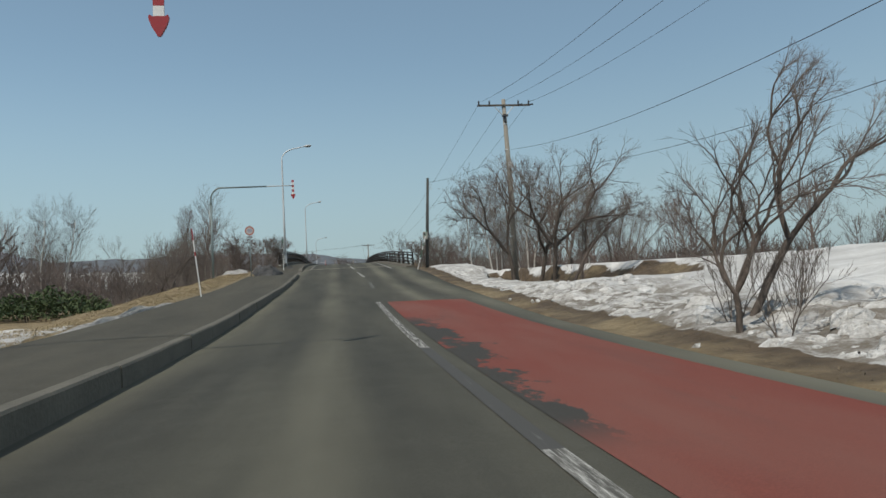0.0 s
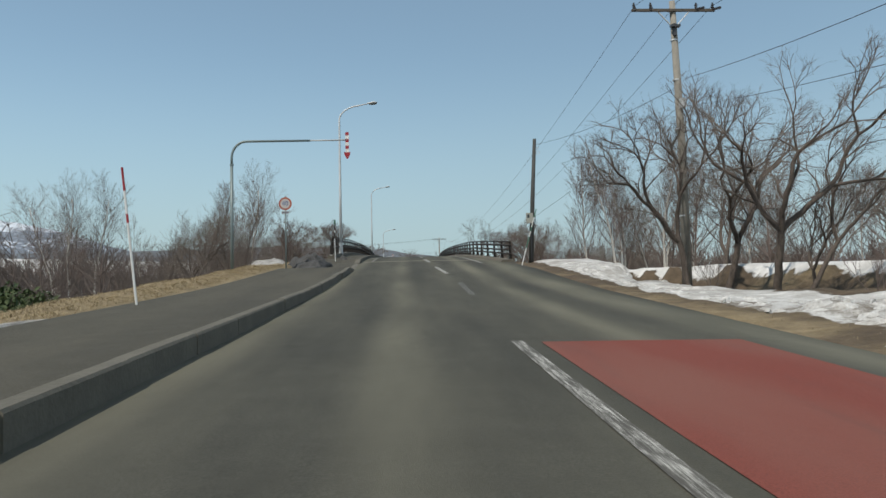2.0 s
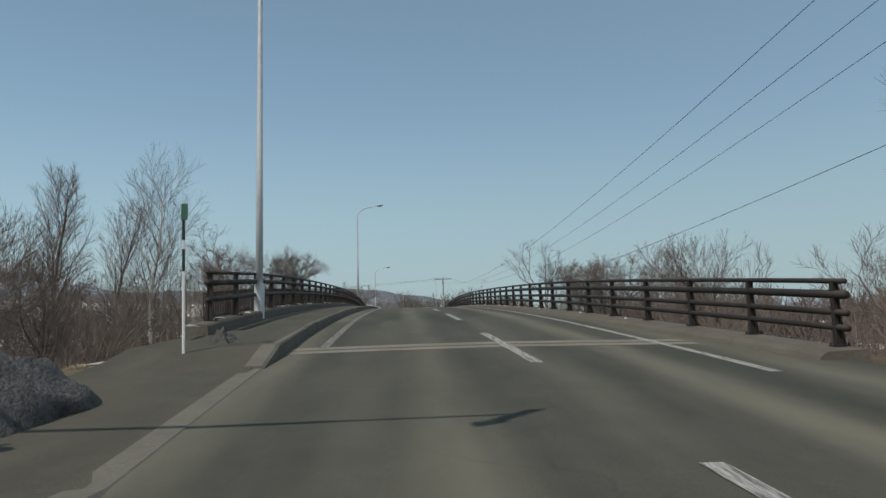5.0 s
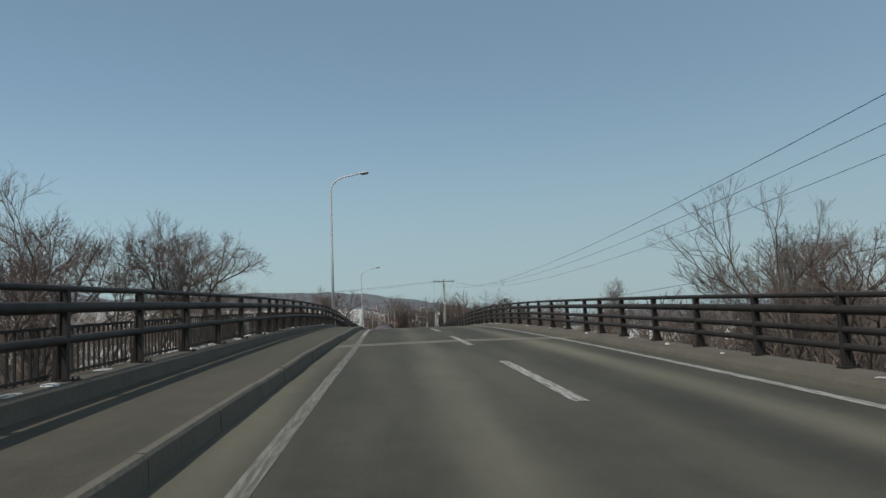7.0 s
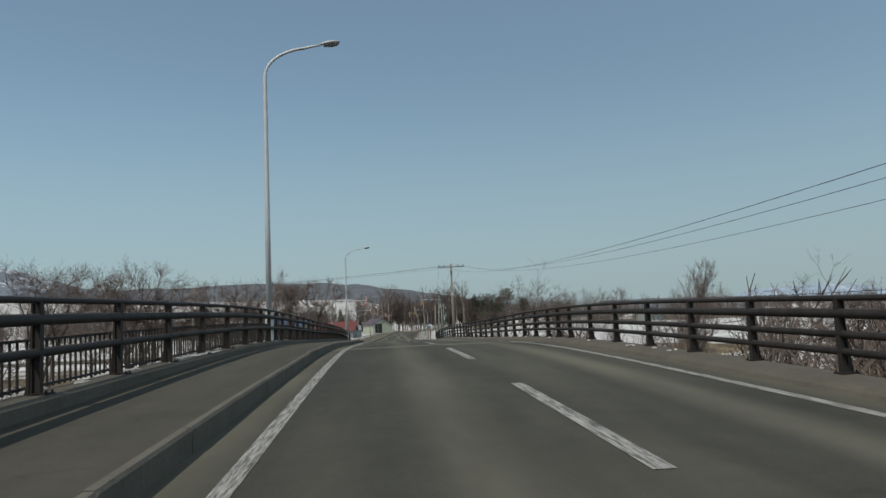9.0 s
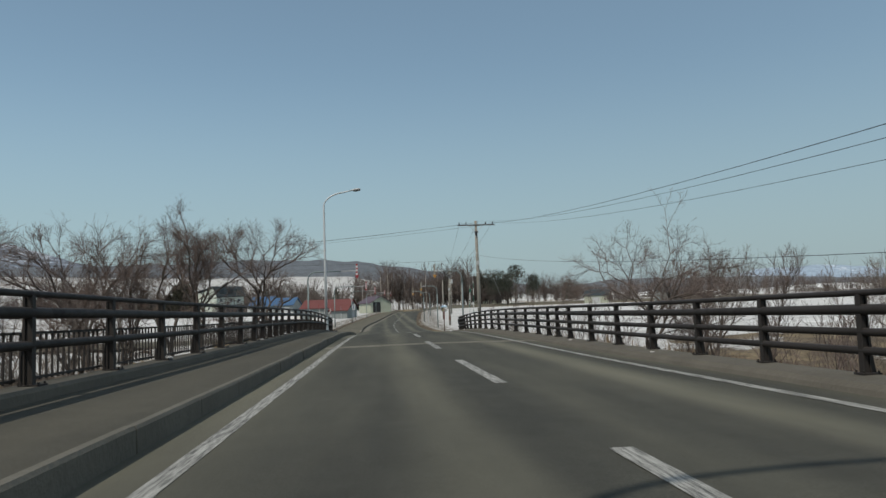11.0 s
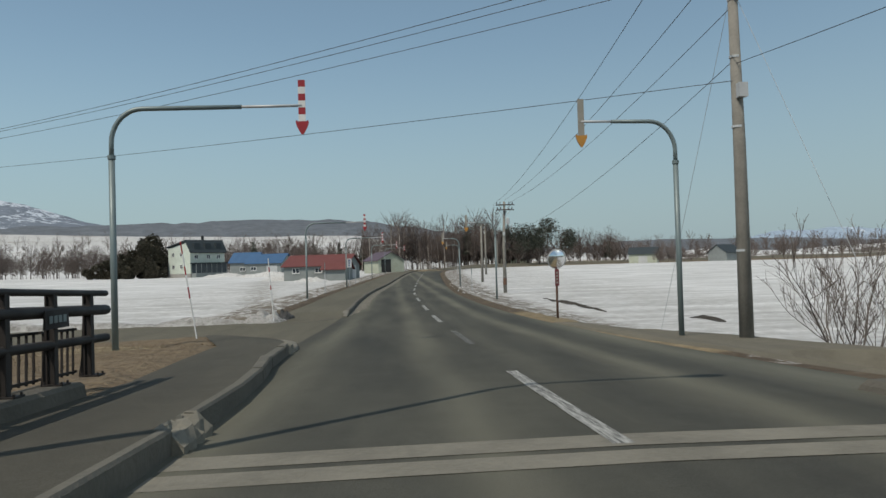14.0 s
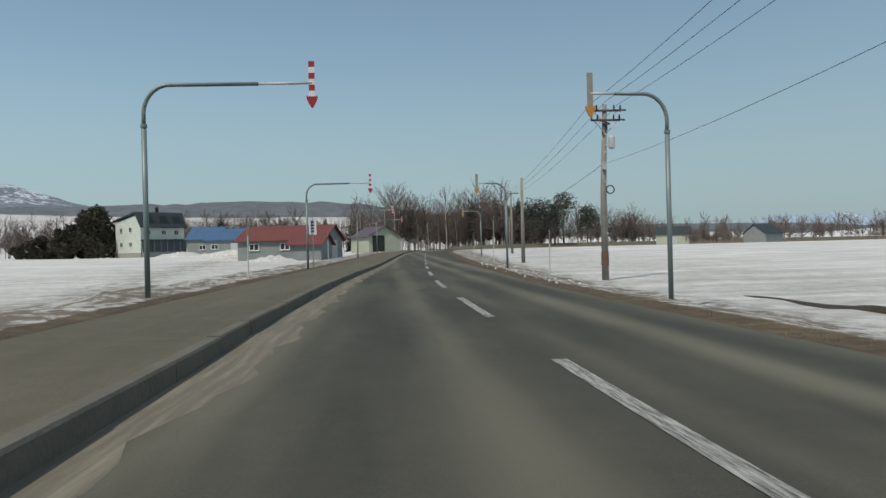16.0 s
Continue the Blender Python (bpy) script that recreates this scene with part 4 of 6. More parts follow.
mb = MB()
mb.box((-0.05, -0.05, 1.93), (0.04, -0.028, 2.16))
part("reflector", mb, plain("green_reflector", (0.03, 0.10, 0.06), 0.4), wp, "dark green reflector")

# ---- signs ----
def text_mesh(word, size, mat, name):
    cu = bpy.data.curves.new(name, "FONT")
    cu.body, cu.size, cu.extrude, cu.align_x, cu.align_y = word, size, 0.004, "CENTER", "CENTER"
    tmp = bpy.data.objects.new(name, cu)
    scene.collection.objects.link(tmp)
    me = bpy.data.meshes.new_from_object(tmp.evaluated_get(bpy.context.evaluated_depsgraph_get()))
    bpy.data.objects.remove(tmp)
    me.materials.clear()
    me.materials.append(mat)
    return me


def disc(r, y0, y1, z, n=32):
    mb = MB()
    mb.prism([(r * math.cos(a), z + r * math.sin(a)) for a in [2 * math.pi * k / n for k in range(n)]], y0, y1)
    return mb


sign = thing("speed_sign", (-5.96, 61.8, -1.26), "round red-rimmed speed limit sign on a grey post", "road sign", rz=-4)
mb = MB()
mb.tube([(0, 0, -0.2), (0, 0, 3.2)], 0.032, 10)
part("post", mb, GREY_GREEN, sign, "", True)
part("back_plate", disc(0.28, -0.05, -0.035, 2.86), LIGHT_GREY, sign)
part("rim", disc(0.275, -0.058, -0.051, 2.86), FADED_RED, sign, "faded red rim")
part("face", disc(0.205, -0.064, -0.059, 2.86), plain("aged_sign_white", (0.42, 0.41, 0.39), 0.5, 0, 0.2, 5), sign, "white face")
num = part("numerals", text_mesh("40", 0.28, BLUE_SIGN, "numerals"), None, sign, "blue number 40")
num.matrix_basis = pose(0, -0.066, 2.86, 90)
mb = MB()
mb.box((-0.16, -0.055, 2.44), (0.16, -0.04, 2.53))
part("lower_plate", mb, CREAM, sign)
for s in (-0.08, 0.02, 0.09):
    mb = MB()
    mb.box((s - 0.03, -0.06, 2.47), (s + 0.02, -0.056, 2.50))
    part("plate_bar", mb, BLUE_SIGN, sign)

mir = thing("traffic_mirror", (4.4, 198.9, 0.1), "round convex traffic mirror on a brown post at the field edge", "traffic mirror", rz=6)
mb = MB()
mb.tube([(0, 0, -0.2), (0, 0, 2.3)], 0.045, 10)
part("post", mb, BROWN_METAL, mir, "", True)
R0, rows = 0.335, []
for i in range(9):
    rr = R0 * i / 8
    rows.append([(rr * math.cos(a), -0.22 + 0.13 * (rr / R0) ** 2 - 0.2 * rr * math.sin(a), 2.18 + rr * math.sin(a)) for a in [2 * math.pi * k / 36 for k in range(36)]])
mb = MB()
mb.quad_grid(rows, True)
part("mirror_face", mb, MIRROR, mir, "", True)
mb = MB()
mb.tube([(0.342 * math.cos(a), -0.085 - 0.084 * math.sin(a), 2.18 + 0.342 * math.sin(a)) for a in [2 * math.pi * k / 36 for k in range(37)]], 0.022, 6)
part("mirror_rim", mb, LIGHT_GREY, mir)
rows = [[(0.335 * f * math.cos(a), -0.07 + 0.1 * (1 - f) - 0.082 * f * math.sin(a), 2.18 + 0.335 * f * math.sin(a)) for a in [2 * math.pi * k / 24 for k in range(24)]] for f in (1.0, 0.8, 0.4, 0.02)]
mb = MB()
mb.quad_grid(rows, True)
part("mirror_back", mb, LIGHT_GREY, mir, "", True)
mb = MB()
mb.box((-0.075, -0.075, 1.2), (0.075, -0.05, 1.8))
part("plate", mb, plain("maroon_plate", (0.13, 0.022, 0.026), 0.45), mir, "dark red plate with unreadable marks")
for k in range(4):
    mb = MB()
    mb.box((-0.035, -0.08, 1.28 + k * 0.12), (0.035, -0.076, 1.35 + k * 0.12))
    part("plate_bar", mb, CREAM, mir)

rs = thing("road_sign", (-6.0, 250.4, 0.2), "small white rectangular road sign on the arrow pole", "road sign")
mb = MB()
mb.box((-0.22, -0.14, 2.05), (0.22, -0.12, 2.95))
part("plate", mb, WHITE, rs)
for k in range(4):
    mb = MB()
    mb.box((-0.1, -0.145, 2.2 + k * 0.18), (0.1, -0.141, 2.3 + k * 0.18))
    part("plate_bar", mb, BLUE_SIGN, rs)
mb = MB()
mb.tube([(0, -0.1, -0.1), (0, -0.1, 2.9)], 0.03, 8)
part("post", mb, LIGHT_GREY, rs)

# ---- ground, one sheet to the horizon ----
def bump(v, lo, hi, soft):
    """1 between lo and hi, fading over soft."""
    a = min(max((v - lo) / soft + 0.5, 0), 1)
    b = min(max((hi - v) / soft + 0.5, 0), 1)
    return a * a * (3 - 2 * a) * b * b * (3 - 2 * b)


def nz(x, y, s, seed=0.0):
    return noise.noise((x * s, y * s, seed))


def fbm(x, y, s, seed=0.0):
    return nz(x, y, s, seed) + 0.5 * nz(x, y, s * 2.1, seed + 3) + 0.25 * nz(x, y, s * 4.3, seed + 7)


def right_apron(y):
    """Width of the bare gravel beside the road past the bridge."""
    return float(np.interp(y, [178, 184, 188, 192, 200, 208], [6.5, 5.8, 4.4, 2.7, 1.4, 0.95]))


def ground_at(u, y):
    """Height and cover (snow, soil, dirt) of the ground at offset u from the centre line."""
    zr = road_z(y)
    right = u > 0
    edge = right_edge(y) if right else (-walk_outer(y) if y < 190 else 6.4)
    d = abs(u) - edge
    valley = bump(y, 84, 168, 30)
    ye = y + 9 * fbm(u, y, 0.045, 31) * min(1, max(0, (d - 4) / 8))
    start, end = bump(ye, -400, 66, 8), bump(ye, 184, 900, 10)
    far_z = 1.0 + max(0, y - 330) * 0.002
    field = float(np.interp(y, [170, 200, 230, 300, 350], [-0.5, -0.2, -0.15, 0.4, 1.0]))
    if right:
        field = float(np.interp(y, [170, 200, 232, 260, 300, 350], [-0.5, -0.52, -0.52, -0.25, 0.4, 1.0]))
    rough = 0.10 * fbm(u, y, 0.45, 1) + 0.05 * fbm(u, y, 1.5, 2)
    snow, soil, dirt = 1.0, 0.0, 0.1
    # base level away from the road
    if right:
        away = float(np.interp(y, [-50, 31, 40, 50, 66, 80, 100, 150, 175, 190], [-3.5, -3.2, -2.7, -2.0, -1.6, -3.4, -4.6, -4.2, -1.4, field]))
        if y > 190:
            away = field
    else:
        away = float(np.interp(y, [-50, 20, 45, 60, 72, 100, 150, 172, 188], [-4.3, -4.0, -3.6, -2.7, -3.4, -4.4, -4.0, -1.2, field]))
        if y > 188:
            away = field
    # slope from the road's edge
    near = zr + (0.12 if not right and (y < 66 or y > 203) else -0.03)
    run = 7.0 if start > 0.5 else (9.0 if valley > 0.3 else (3.2 if right else 5.0))
    if d < 0:
        z = zr - 0.45
    elif d < 0.5:
        z = near - 0.02
    else:
        f = min((d - 0.5) / run, 1)
        f = f * f * (3 - 2 * f)
        z = near + (away - near) * f
    z += rough * min(max(d - 0.3, 0), 3) / 3 * (1.6 if not end > 0.5 else 0.7)
    if start > 0.5:
        if right:
            bank = bump(d, 0.9, 40, 2.0)
            ridge = 0.36 * bump(d, 1.4, 5.5, 2.2) * bump(y, -60, 40, 6) * (0.75 + 0.6 * fbm(u, y, 0.35, 5))
            z += ridge + 0.12 * bank * fbm(u, y, 0.8, 11)
            levee = bump(d, 11, 60, 9) * bump(y, -80, 66, 14)
            z += levee * (0.9 + 0.15 * fbm(u, y, 0.08, 6))
            snow = 0.25 + 0.75 * bump(d, 1.0, 80, 1.0)
            soil = 0.6
            dirt = (0.62 if y < 44 else 0.3) * bump(d, 0, 4.2, 2.6) + 0.12
            z += 0.17 * bank * fbm(u, y, 1.1, 17) * bump(d, 1, 8, 1.5) + 0.10 * bank * abs(fbm(u, y, 2.3, 29)) * bump(d, 1, 9, 1.5)
            jag = 0.3 * fbm(u * 0.5, y, 0.55, 9)
            front = float(np.interp(y, [40, 50, 58, 63.6], [8.6, 7.7, 7.9, 8.9])) + jag
            back = float(np.interp(y, [40, 50, 62, 63.6], [15.0, 13.5, 10.7, 9.4])) + jag
            lip = bump(u, right_edge(y) + 1.5, front, 1.0) * bump(y, 43, 64, 4)
            z += (min(zr - 0.05, -1.95) - (0.12 if y > 50 else 0.0) - z) * lip
            mound = bump(u, right_edge(y) + 1.1, 8.4, 1.0) * bump(y, 57.5, 68.5, 3)
            z += (zr + 0.14 + 0.06 * fbm(u, y, 0.6, 27) - z) * mound
            pit = bump(u, front, back, 0.5) * bump(y, 43.0, 63.6, 1.5)
            shelf = bump(u, back, back + 30, 0.6) * bump(y, 43.5, 67, 5)
            z += (float(np.interp(y, [44, 52, 60], [-1.8, -1.6, -1.4])) + 0.06 * fbm(u, y, 0.5, 19) - z) * shelf
            z += (-2.5 + 0.14 * fbm(u, y, 0.9, 18) - z) * pit
            wall = bump(u, front, back + 0.25 + 0.8 * jag, 0.4) * bump(y, 44.5, 64.0, 1.0)
            snow -= 1.3 * wall
            soil = max(soil, wall)
            track = bump(u - 9.2, -2.2, 2.2, 1.6) * bump(y, -60, 27, 3)
            snow -= 0.7 * track
            soil = max(soil, 0.6 * track)
            verge = bump(d, -1, 0.8, 0.6)
            snow -= 0.9 * verge
            soil = 0.6 - 0.13 * verge
        else:
            grass = bump(d, 0.5, 5.0, 1.5) * bump(y, 42, 70, 8)
            z += grass * (0.16 + 0.1 * fbm(u, y, 0.4, 8))
            snow = 0.2 + 0.3 * fbm(u, y, 0.12, 4) - 0.8 * grass - 0.5 * bump(d, -1, 0.7, 0.6)
            strip = bump(d, 0.5, 2.6, 0.7) * bump(y, -60, 33, 5)
            z += strip * (0.14 + 0.12 * fbm(u, y, 1.2, 35))
            snow = max(snow, 0.95 * strip)
            soil = 0.35 * bump(d, 3, 8, 2)
            dirt = 0.35
    elif end > 0.5:
        apron = right_apron(y)
        snow = bump(d, apron if right else 0.9, 9000, 0.8)
        soil = 0.62 * bump(d, -1, 1.2, 0.5) * (min(1, max(0, (y - 196) / 10)) if right else 1)
        dirt = 0.85 * bump(d, 0, 4.2, 2.5) + 0.18 * bump(d, 0, 20, 14) + 0.06
        z += (0.08 if right else 0.22) * bump(d, 1.2, 3.6, 1.6) * (0.7 + 0.7 * fbm(u, y, 0.5, 12))
        if right:
            if 177 < y < 194 and 0 < d < apron + 1:
                z = max(z, zr - 0.06 - 0.045 * d - 0.25 * max(0, d - apron))
        else:
            lane = bump(u + 6.5 + 0.20 * (y - 203), -1.4, 1.4, 1.6) * bump(y, 214, 300, 8)
            snow -= 0.32 * lane
            dirt = max(dirt, 0.6 * lane)
            if 180 < y < 203.2 and d > 0:
                z = min(z, zr - 0.1) if y > 189.3 else z
            if 181 < y < 189.2 and d > 0:
                z = max(z, zr + 0.16 - 0.06 * max(d - 3, 0))
            grass = bump(y, 180, 190.5, 2.5) * bump(d, 0.5, 9, 1)
            snow -= 0.95 * grass
    else:
        snow = (0.36 if right else 0.52) + 0.5 * fbm(u, y, 0.13, 4) - 0.2 * bump(d, -1, 4.5, 2)
        soil = 0.52
        dirt = 0.3
        if bump(d, -9, 0.2, 0.1) > 0.5 and 72 < y < 176:
            z = min(z, zr - 2.3)
        elif 71 < y < 178:
            z = min(z, zr - 1.2)
    # side road bed
    if not right and 189.3 < y < 203.2 and u > -60:
        z = min(z, 0.02 + (road_z(y) - 0.02) * math.exp((u + 3) / 6) - 0.22)
    # far land
    dist = math.hypot(u, max(0, y - 330))
    if y > 330:
        z = max(z, field + 0.0)
    if u < -70 + 14 * fbm(u, y, 0.04, 33):
        rise = min(max(0, -u - 70), 900) / 900
        z += 26 * rise * rise * (3 - 2 * rise) * min(max((y + 200) / 500, 0.3), 1) + 1.6 * fbm(u, y, 0.012, 21) * min(1, max(0, -u - 70) / 60)
        snow = (0.8 if y > 175 else 0.5) + 0.45 * fbm(u, y * 0.6, 0.018, 22)
    if u > 90 + 14 * fbm(u, y, 0.04, 34):
        snow = min(snow, 0.70 + 0.5 * fbm(u, y, 0.012, 23))
        z += 0.8 * fbm(u, y, 0.01, 24) * min(1, max(0, u - 90) / 60)
    if y > 420:
        k = min((y - 420) / 950, 1)
        k = k * k * (3 - 2 * k)
        z += 50 * k * float(np.interp(u, [-60, 60, 300], [1.0, 0.45, 0.2])) + 1.2 * fbm(u, y, 0.01, 25) * min(1, (y - 420) / 100)
        snow = 0.74 + 0.45 * fbm(u * 0.5, y, 0.016, 26)
    return z, snow, soil, dirt


US = [-4500, -3000, -2000, -1400, -1000, -760, -600, -480, -390, -320, -265, -220, -185, -155, -130, -110, -94, -80, -69, -60, -52, -46, -41, -36.5, -32.5, -29, -26, -23.3, -21, -19, -17.3, -15.8, -14.5, -13.4, -12.4, -11.5, -10.7, -10, -9.4, -8.8, -8.3, -7.8, -7.4, -7, -6.6, -6.3, -6.0, -5.6, -5.2, -4.6, -3.0, 0.0, 2.9]
US += [3.3, 3.6, 3.9, 4.2, 4.5, 4.8, 5.2, 5.6, 6.0, 6.4, 6.9, 7.4, 8, 8.6, 9.3, 10, 10.8, 11.7, 12.7, 13.8, 15, 16.4, 18, 19.8, 21.8, 24, 26.5, 29.5, 33, 37, 42, 48, 55, 63, 73, 85, 99, 116, 136, 160, 190, 226, 270, 325, 390, 470, 570, 700, 860, 1080, 1400, 1900, 2700, 4500]
YS = [-4000, -2000, -1000, -500, -300, -200, -140, -100, -75, -55, -40, -30, -22] + list(np.arange(-16, 16, 1.6)) + list(np.arange(16, 70, 0.42)) + [70.0, 71.0] + list(np.arange(72, 182, 2.0)) + list(np.arange(182, 262, 1.0)) + list(np.arange(262, 350, 2.5))
yy = 350.0
while yy < 5000:
    YS.append(yy)
    yy += max(4, (yy - 330) * 0.09)
rows, cover = [], []
for y in YS:
    row = []
    for u in US:
        z, a, b, c = ground_at(u, float(y))
        row.append((road_x(min(y, 360)) + u, float(y), z))
        cover.append((min(max(a, 0), 1), min(max(b, 0), 1), min(max(c, 0), 1), 1.0))
    rows.append(row)
mb = MB()
mb.quad_grid(rows)
ground = tagged(part("ground", mb, GROUND, None, "", True), "snow-covered fields with patches of dry grass and bare soil", "ground", kind="structure")
att = ground.data.color_attributes.new("cover", "FLOAT_COLOR", "POINT")
att.data.foreach_set("color", [v for c in cover for v in c])


def ground_z(x, y):
    return ground_at(x - road_x(min(y, 360)), y)[0]


gravel, rows = MB(), []
for i in range(23):
    y = 178.7 + 0.75 * i
    wide = right_apron(y) - 0.2 + 0.7 * fbm(3.0, y, 0.5, 61) - 0.5 * max(0, y - 191)
    cols = [(right_edge(y) - 0.05 + max(wide, 0.3) * k / 9, k) for k in range(10)]
    rows.append([(road_x(y) + u, y, ground_z(road_x(y) + u, y) + (0.05 if 0 < k < 9 else 0.0) + 0.012 * fbm(u, y, 2.0, 62)) for u, k in cols])
gravel.quad_grid(rows)
tagged(part("gravel_apron", gravel, GRAVEL, None, "", True), "dusty grey gravel apron beside the road past the bridge", "gravel", kind="structure")


# ---- distant hills ----
def hill_material(name, forest, snow, amount, low=0.74):
    k = Nodes(name)
    v = k.place()
    a, b = k.noise(v, 0.006, 6, 0.7, 0.3, 0.7), k.noise(v, 0.03, 5, 0.7, 0.3, 0.7)
    z = k.n("ShaderNodeSeparateXYZ", Vector=v).outputs[2]
    s = k.range(k.math("ADD", k.math("ADD", k.math("MULTIPLY", a, 0.6), k.math("MULTIPLY", b, 0.4)), k.math("MULTIPLY", z, amount)), low, low + 0.26)
    return k.done(k.mix(s, k.mix(b, forest, tuple(c * 1.35 for c in forest)), snow), 0.95, 0, b, 0.6, 6.0, 0.1)


def ridge(name, x0, x1, y, heights, mat, label, depth, seed, base=0.0, rough=0.12):
    """A long hill: heights(f) along it, falling away to the front and back."""
    mb, rows = MB(), []
    n, m = 110, 14
    for j in range(m + 1):
        g = j / m
        prof = math.sin(math.pi * min(g * 0.62, 1.0)) if g < 0.81 else math.sin(math.pi * 0.5) * (1 - (g - 0.81) / 0.19 * 0.3)
        row = []
        for i in range(n + 1):
            f = i / n
            x, yy = x0 + (x1 - x0) * f, y + depth * g
            h = heights(f) * prof * (1 + rough * fbm(x, yy, 0.004, seed) + 0.4 * rough * fbm(x, yy, 0.02, seed + 1))
            row.append((x, yy, base + h))
        rows.append(row)
    mb.quad_grid(rows)
    return tagged(part(name, mb, mat, None, "", True), label, "hill", kind="structure")


# air haze is painted into these colours: each farther range bluer and paler
FOREST_HILL = hill_material("hazed_forest_hill", (0.105, 0.115, 0.128), (0.15, 0.165, 0.18), 0.0)
SNOW_MOUNT = hill_material("hazed_snow_streaked_mountain", (0.14, 0.16, 0.19), (0.52, 0.56, 0.61), 0.002, 1.12)
FAR_MOUNT = hill_material("far_hazed_mountain", (0.25, 0.31, 0.375), (0.60, 0.64, 0.69), 0.0006)
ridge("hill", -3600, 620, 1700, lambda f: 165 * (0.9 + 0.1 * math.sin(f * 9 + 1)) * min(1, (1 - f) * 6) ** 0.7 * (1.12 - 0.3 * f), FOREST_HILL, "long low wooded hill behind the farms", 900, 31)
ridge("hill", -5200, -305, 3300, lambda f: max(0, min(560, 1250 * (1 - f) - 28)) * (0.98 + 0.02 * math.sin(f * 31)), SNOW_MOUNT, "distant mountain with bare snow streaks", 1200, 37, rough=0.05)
ridge("hill", 1450, 5600, 3700, lambda f: 185 * (0.55 + 0.35 * math.sin(f * 7 + 0.4) + 0.1 * math.sin(f * 23)) * min(1, f * 5), FAR_MOUNT, "far snow-topped mountains with pale haze in their colour", 900, 41)
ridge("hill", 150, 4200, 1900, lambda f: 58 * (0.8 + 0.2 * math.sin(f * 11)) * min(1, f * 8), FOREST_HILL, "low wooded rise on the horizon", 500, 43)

RISE_SNOW = hill_material("snowy_rise", (0.13, 0.115, 0.10), (0.62, 0.62, 0.61), 0.09)
ridge("hill", 135, 520, 560, lambda f: 8.5 * min(1, f * 7) * (0.85 + 0.15 * math.sin(f * 17)), RISE_SNOW, "low snow-covered rise beyond the field", 90, 47, rough=0.05)


# ---- buildings ----
def siding(name, base, rows_m=0.2, upright=False, rust=0.0):
    k = Nodes(name)
    v = k.place(world_space=False)
    sep = k.n("ShaderNodeSeparateXYZ", Vector=v)
    axis = k.math("ADD", sep.outputs[0], sep.outputs[1]) if upright else sep.outputs[2]
    wave = k.math("FRACT", k.math("DIVIDE", axis, rows_m))
    lip = k.range(wave, 0.0, 0.14)
    n1, n2 = k.noise(v, 0.8, 5, 0.65), k.noise(v, 9, 4)
    col = k.mix(k.math("MULTIPLY", n1, 0.35), base, tuple(c * 0.6 for c in base))
    col = k.mix(k.math("MULTIPLY", n2, 0.15 + rust), col, (0.22, 0.13, 0.08) if rust else tuple(c * 0.7 for c in base))
    return k.done(col, 0.7, 0, lip, 0.5, 0.02, 0.3)


HOUSE_WALL = siding("pale_green_siding", (0.55, 0.60, 0.53))
DARK_ROOF = siding("dark_metal_roof", (0.035, 0.045, 0.05), 0.4)
BLUE_ROOF = siding("blue_metal_roof", (0.05, 0.11, 0.21), 0.45, True)
RED_ROOF = siding("faded_red_metal_roof", (0.125, 0.034, 0.036), 0.45, True, 0.1)
GREY_WALL = siding("grey_board_wall", (0.22, 0.24, 0.235), 0.18, True)
PALE_WALL = siding("pale_corrugated_sheet", (0.42, 0.46, 0.37), 0.12, True, 0.12)
PLUM_ROOF = siding("plum_metal_roof", (0.10, 0.075, 0.095), 0.45, True)
GREEN_ROOF = siding("dull_green_metal_roof", (0.09, 0.13, 0.12), 0.45, True)
FOUNDATION = concrete("house_foundation", (0.30, 0.29, 0.27))
FRAME_WHITE = plain("window_frame_paint", (0.7, 0.7, 0.68), 0.5)


def window(parent, x, y, z, w, h, face):
    """A window in a wall that looks along face: '-y' or '+x'."""
    ob = new("window")
    ob.parent = parent
    ob.matrix_basis = pose(x, y, z, 0, 0, 0 if face == "-y" else 90)
    mb = MB()
    t = 0.07
    for a, b in (((-w / 2, 0), (w / 2, t)), ((-w / 2, h - t), (w / 2, h)), ((-w / 2, t), (-w / 2 + t, h - t)), ((w / 2 - t, t), (w / 2, h - t)), ((-t / 2, t), (t / 2, h - t))):
        mb.box((a[0], -0.07, a[1]), (b[0], 0.0, b[1]))
    part("frame", mb, FRAME_WHITE, ob)
    mb = MB()
    mb.box((-w / 2 + t, -0.03, t), (w / 2 - t, -0.012, h - t))
    part("pane", mb, GLASS, ob)
    mb = MB()
    mb.box((-w / 2 - 0.05, -0.14, -0.05), (w / 2 + 0.05, 0.0, 0.0))
    part("sill", mb, FRAME_WHITE, ob)


def gable_roof(w, d, eave, ridge_h, over=0.4, t=0.12):
    """Two slopes with the ridge along x."""
    mb = MB()
    s = ridge_h - eave
    for k in (-1, 1):
        e = k * (d / 2 + over)
        ze = eave - s * over / (d / 2)
        rows = [[(-w / 2 - over, e, ze), (-w / 2 - over, 0, ridge_h)], [(w / 2 + over, e, ze), (w / 2 + over, 0, ridge_h)]]
        mb.quad_grid(rows)
        mb.quad_grid([[(x, y, z + t) for x, y, z in r] for r in rows])
        b = len(mb.v) - 8
        for i, j in ((0, 1), (1, 3), (3, 2), (2, 0)):
            mb.f.append((b + i, b + j, b + 4 + j, b + 4 + i))
    return mb


def gable_walls(w, d, eave, ridge_h):
    mb = MB()
    m = pose(0, 0, 0, 0, 0, 90)
    mb.prism([(-d / 2, -0.6), (d / 2, -0.6), (d / 2, eave), (0, ridge_h), (-d / 2, eave)], -w / 2, w / 2, m)
    return mb


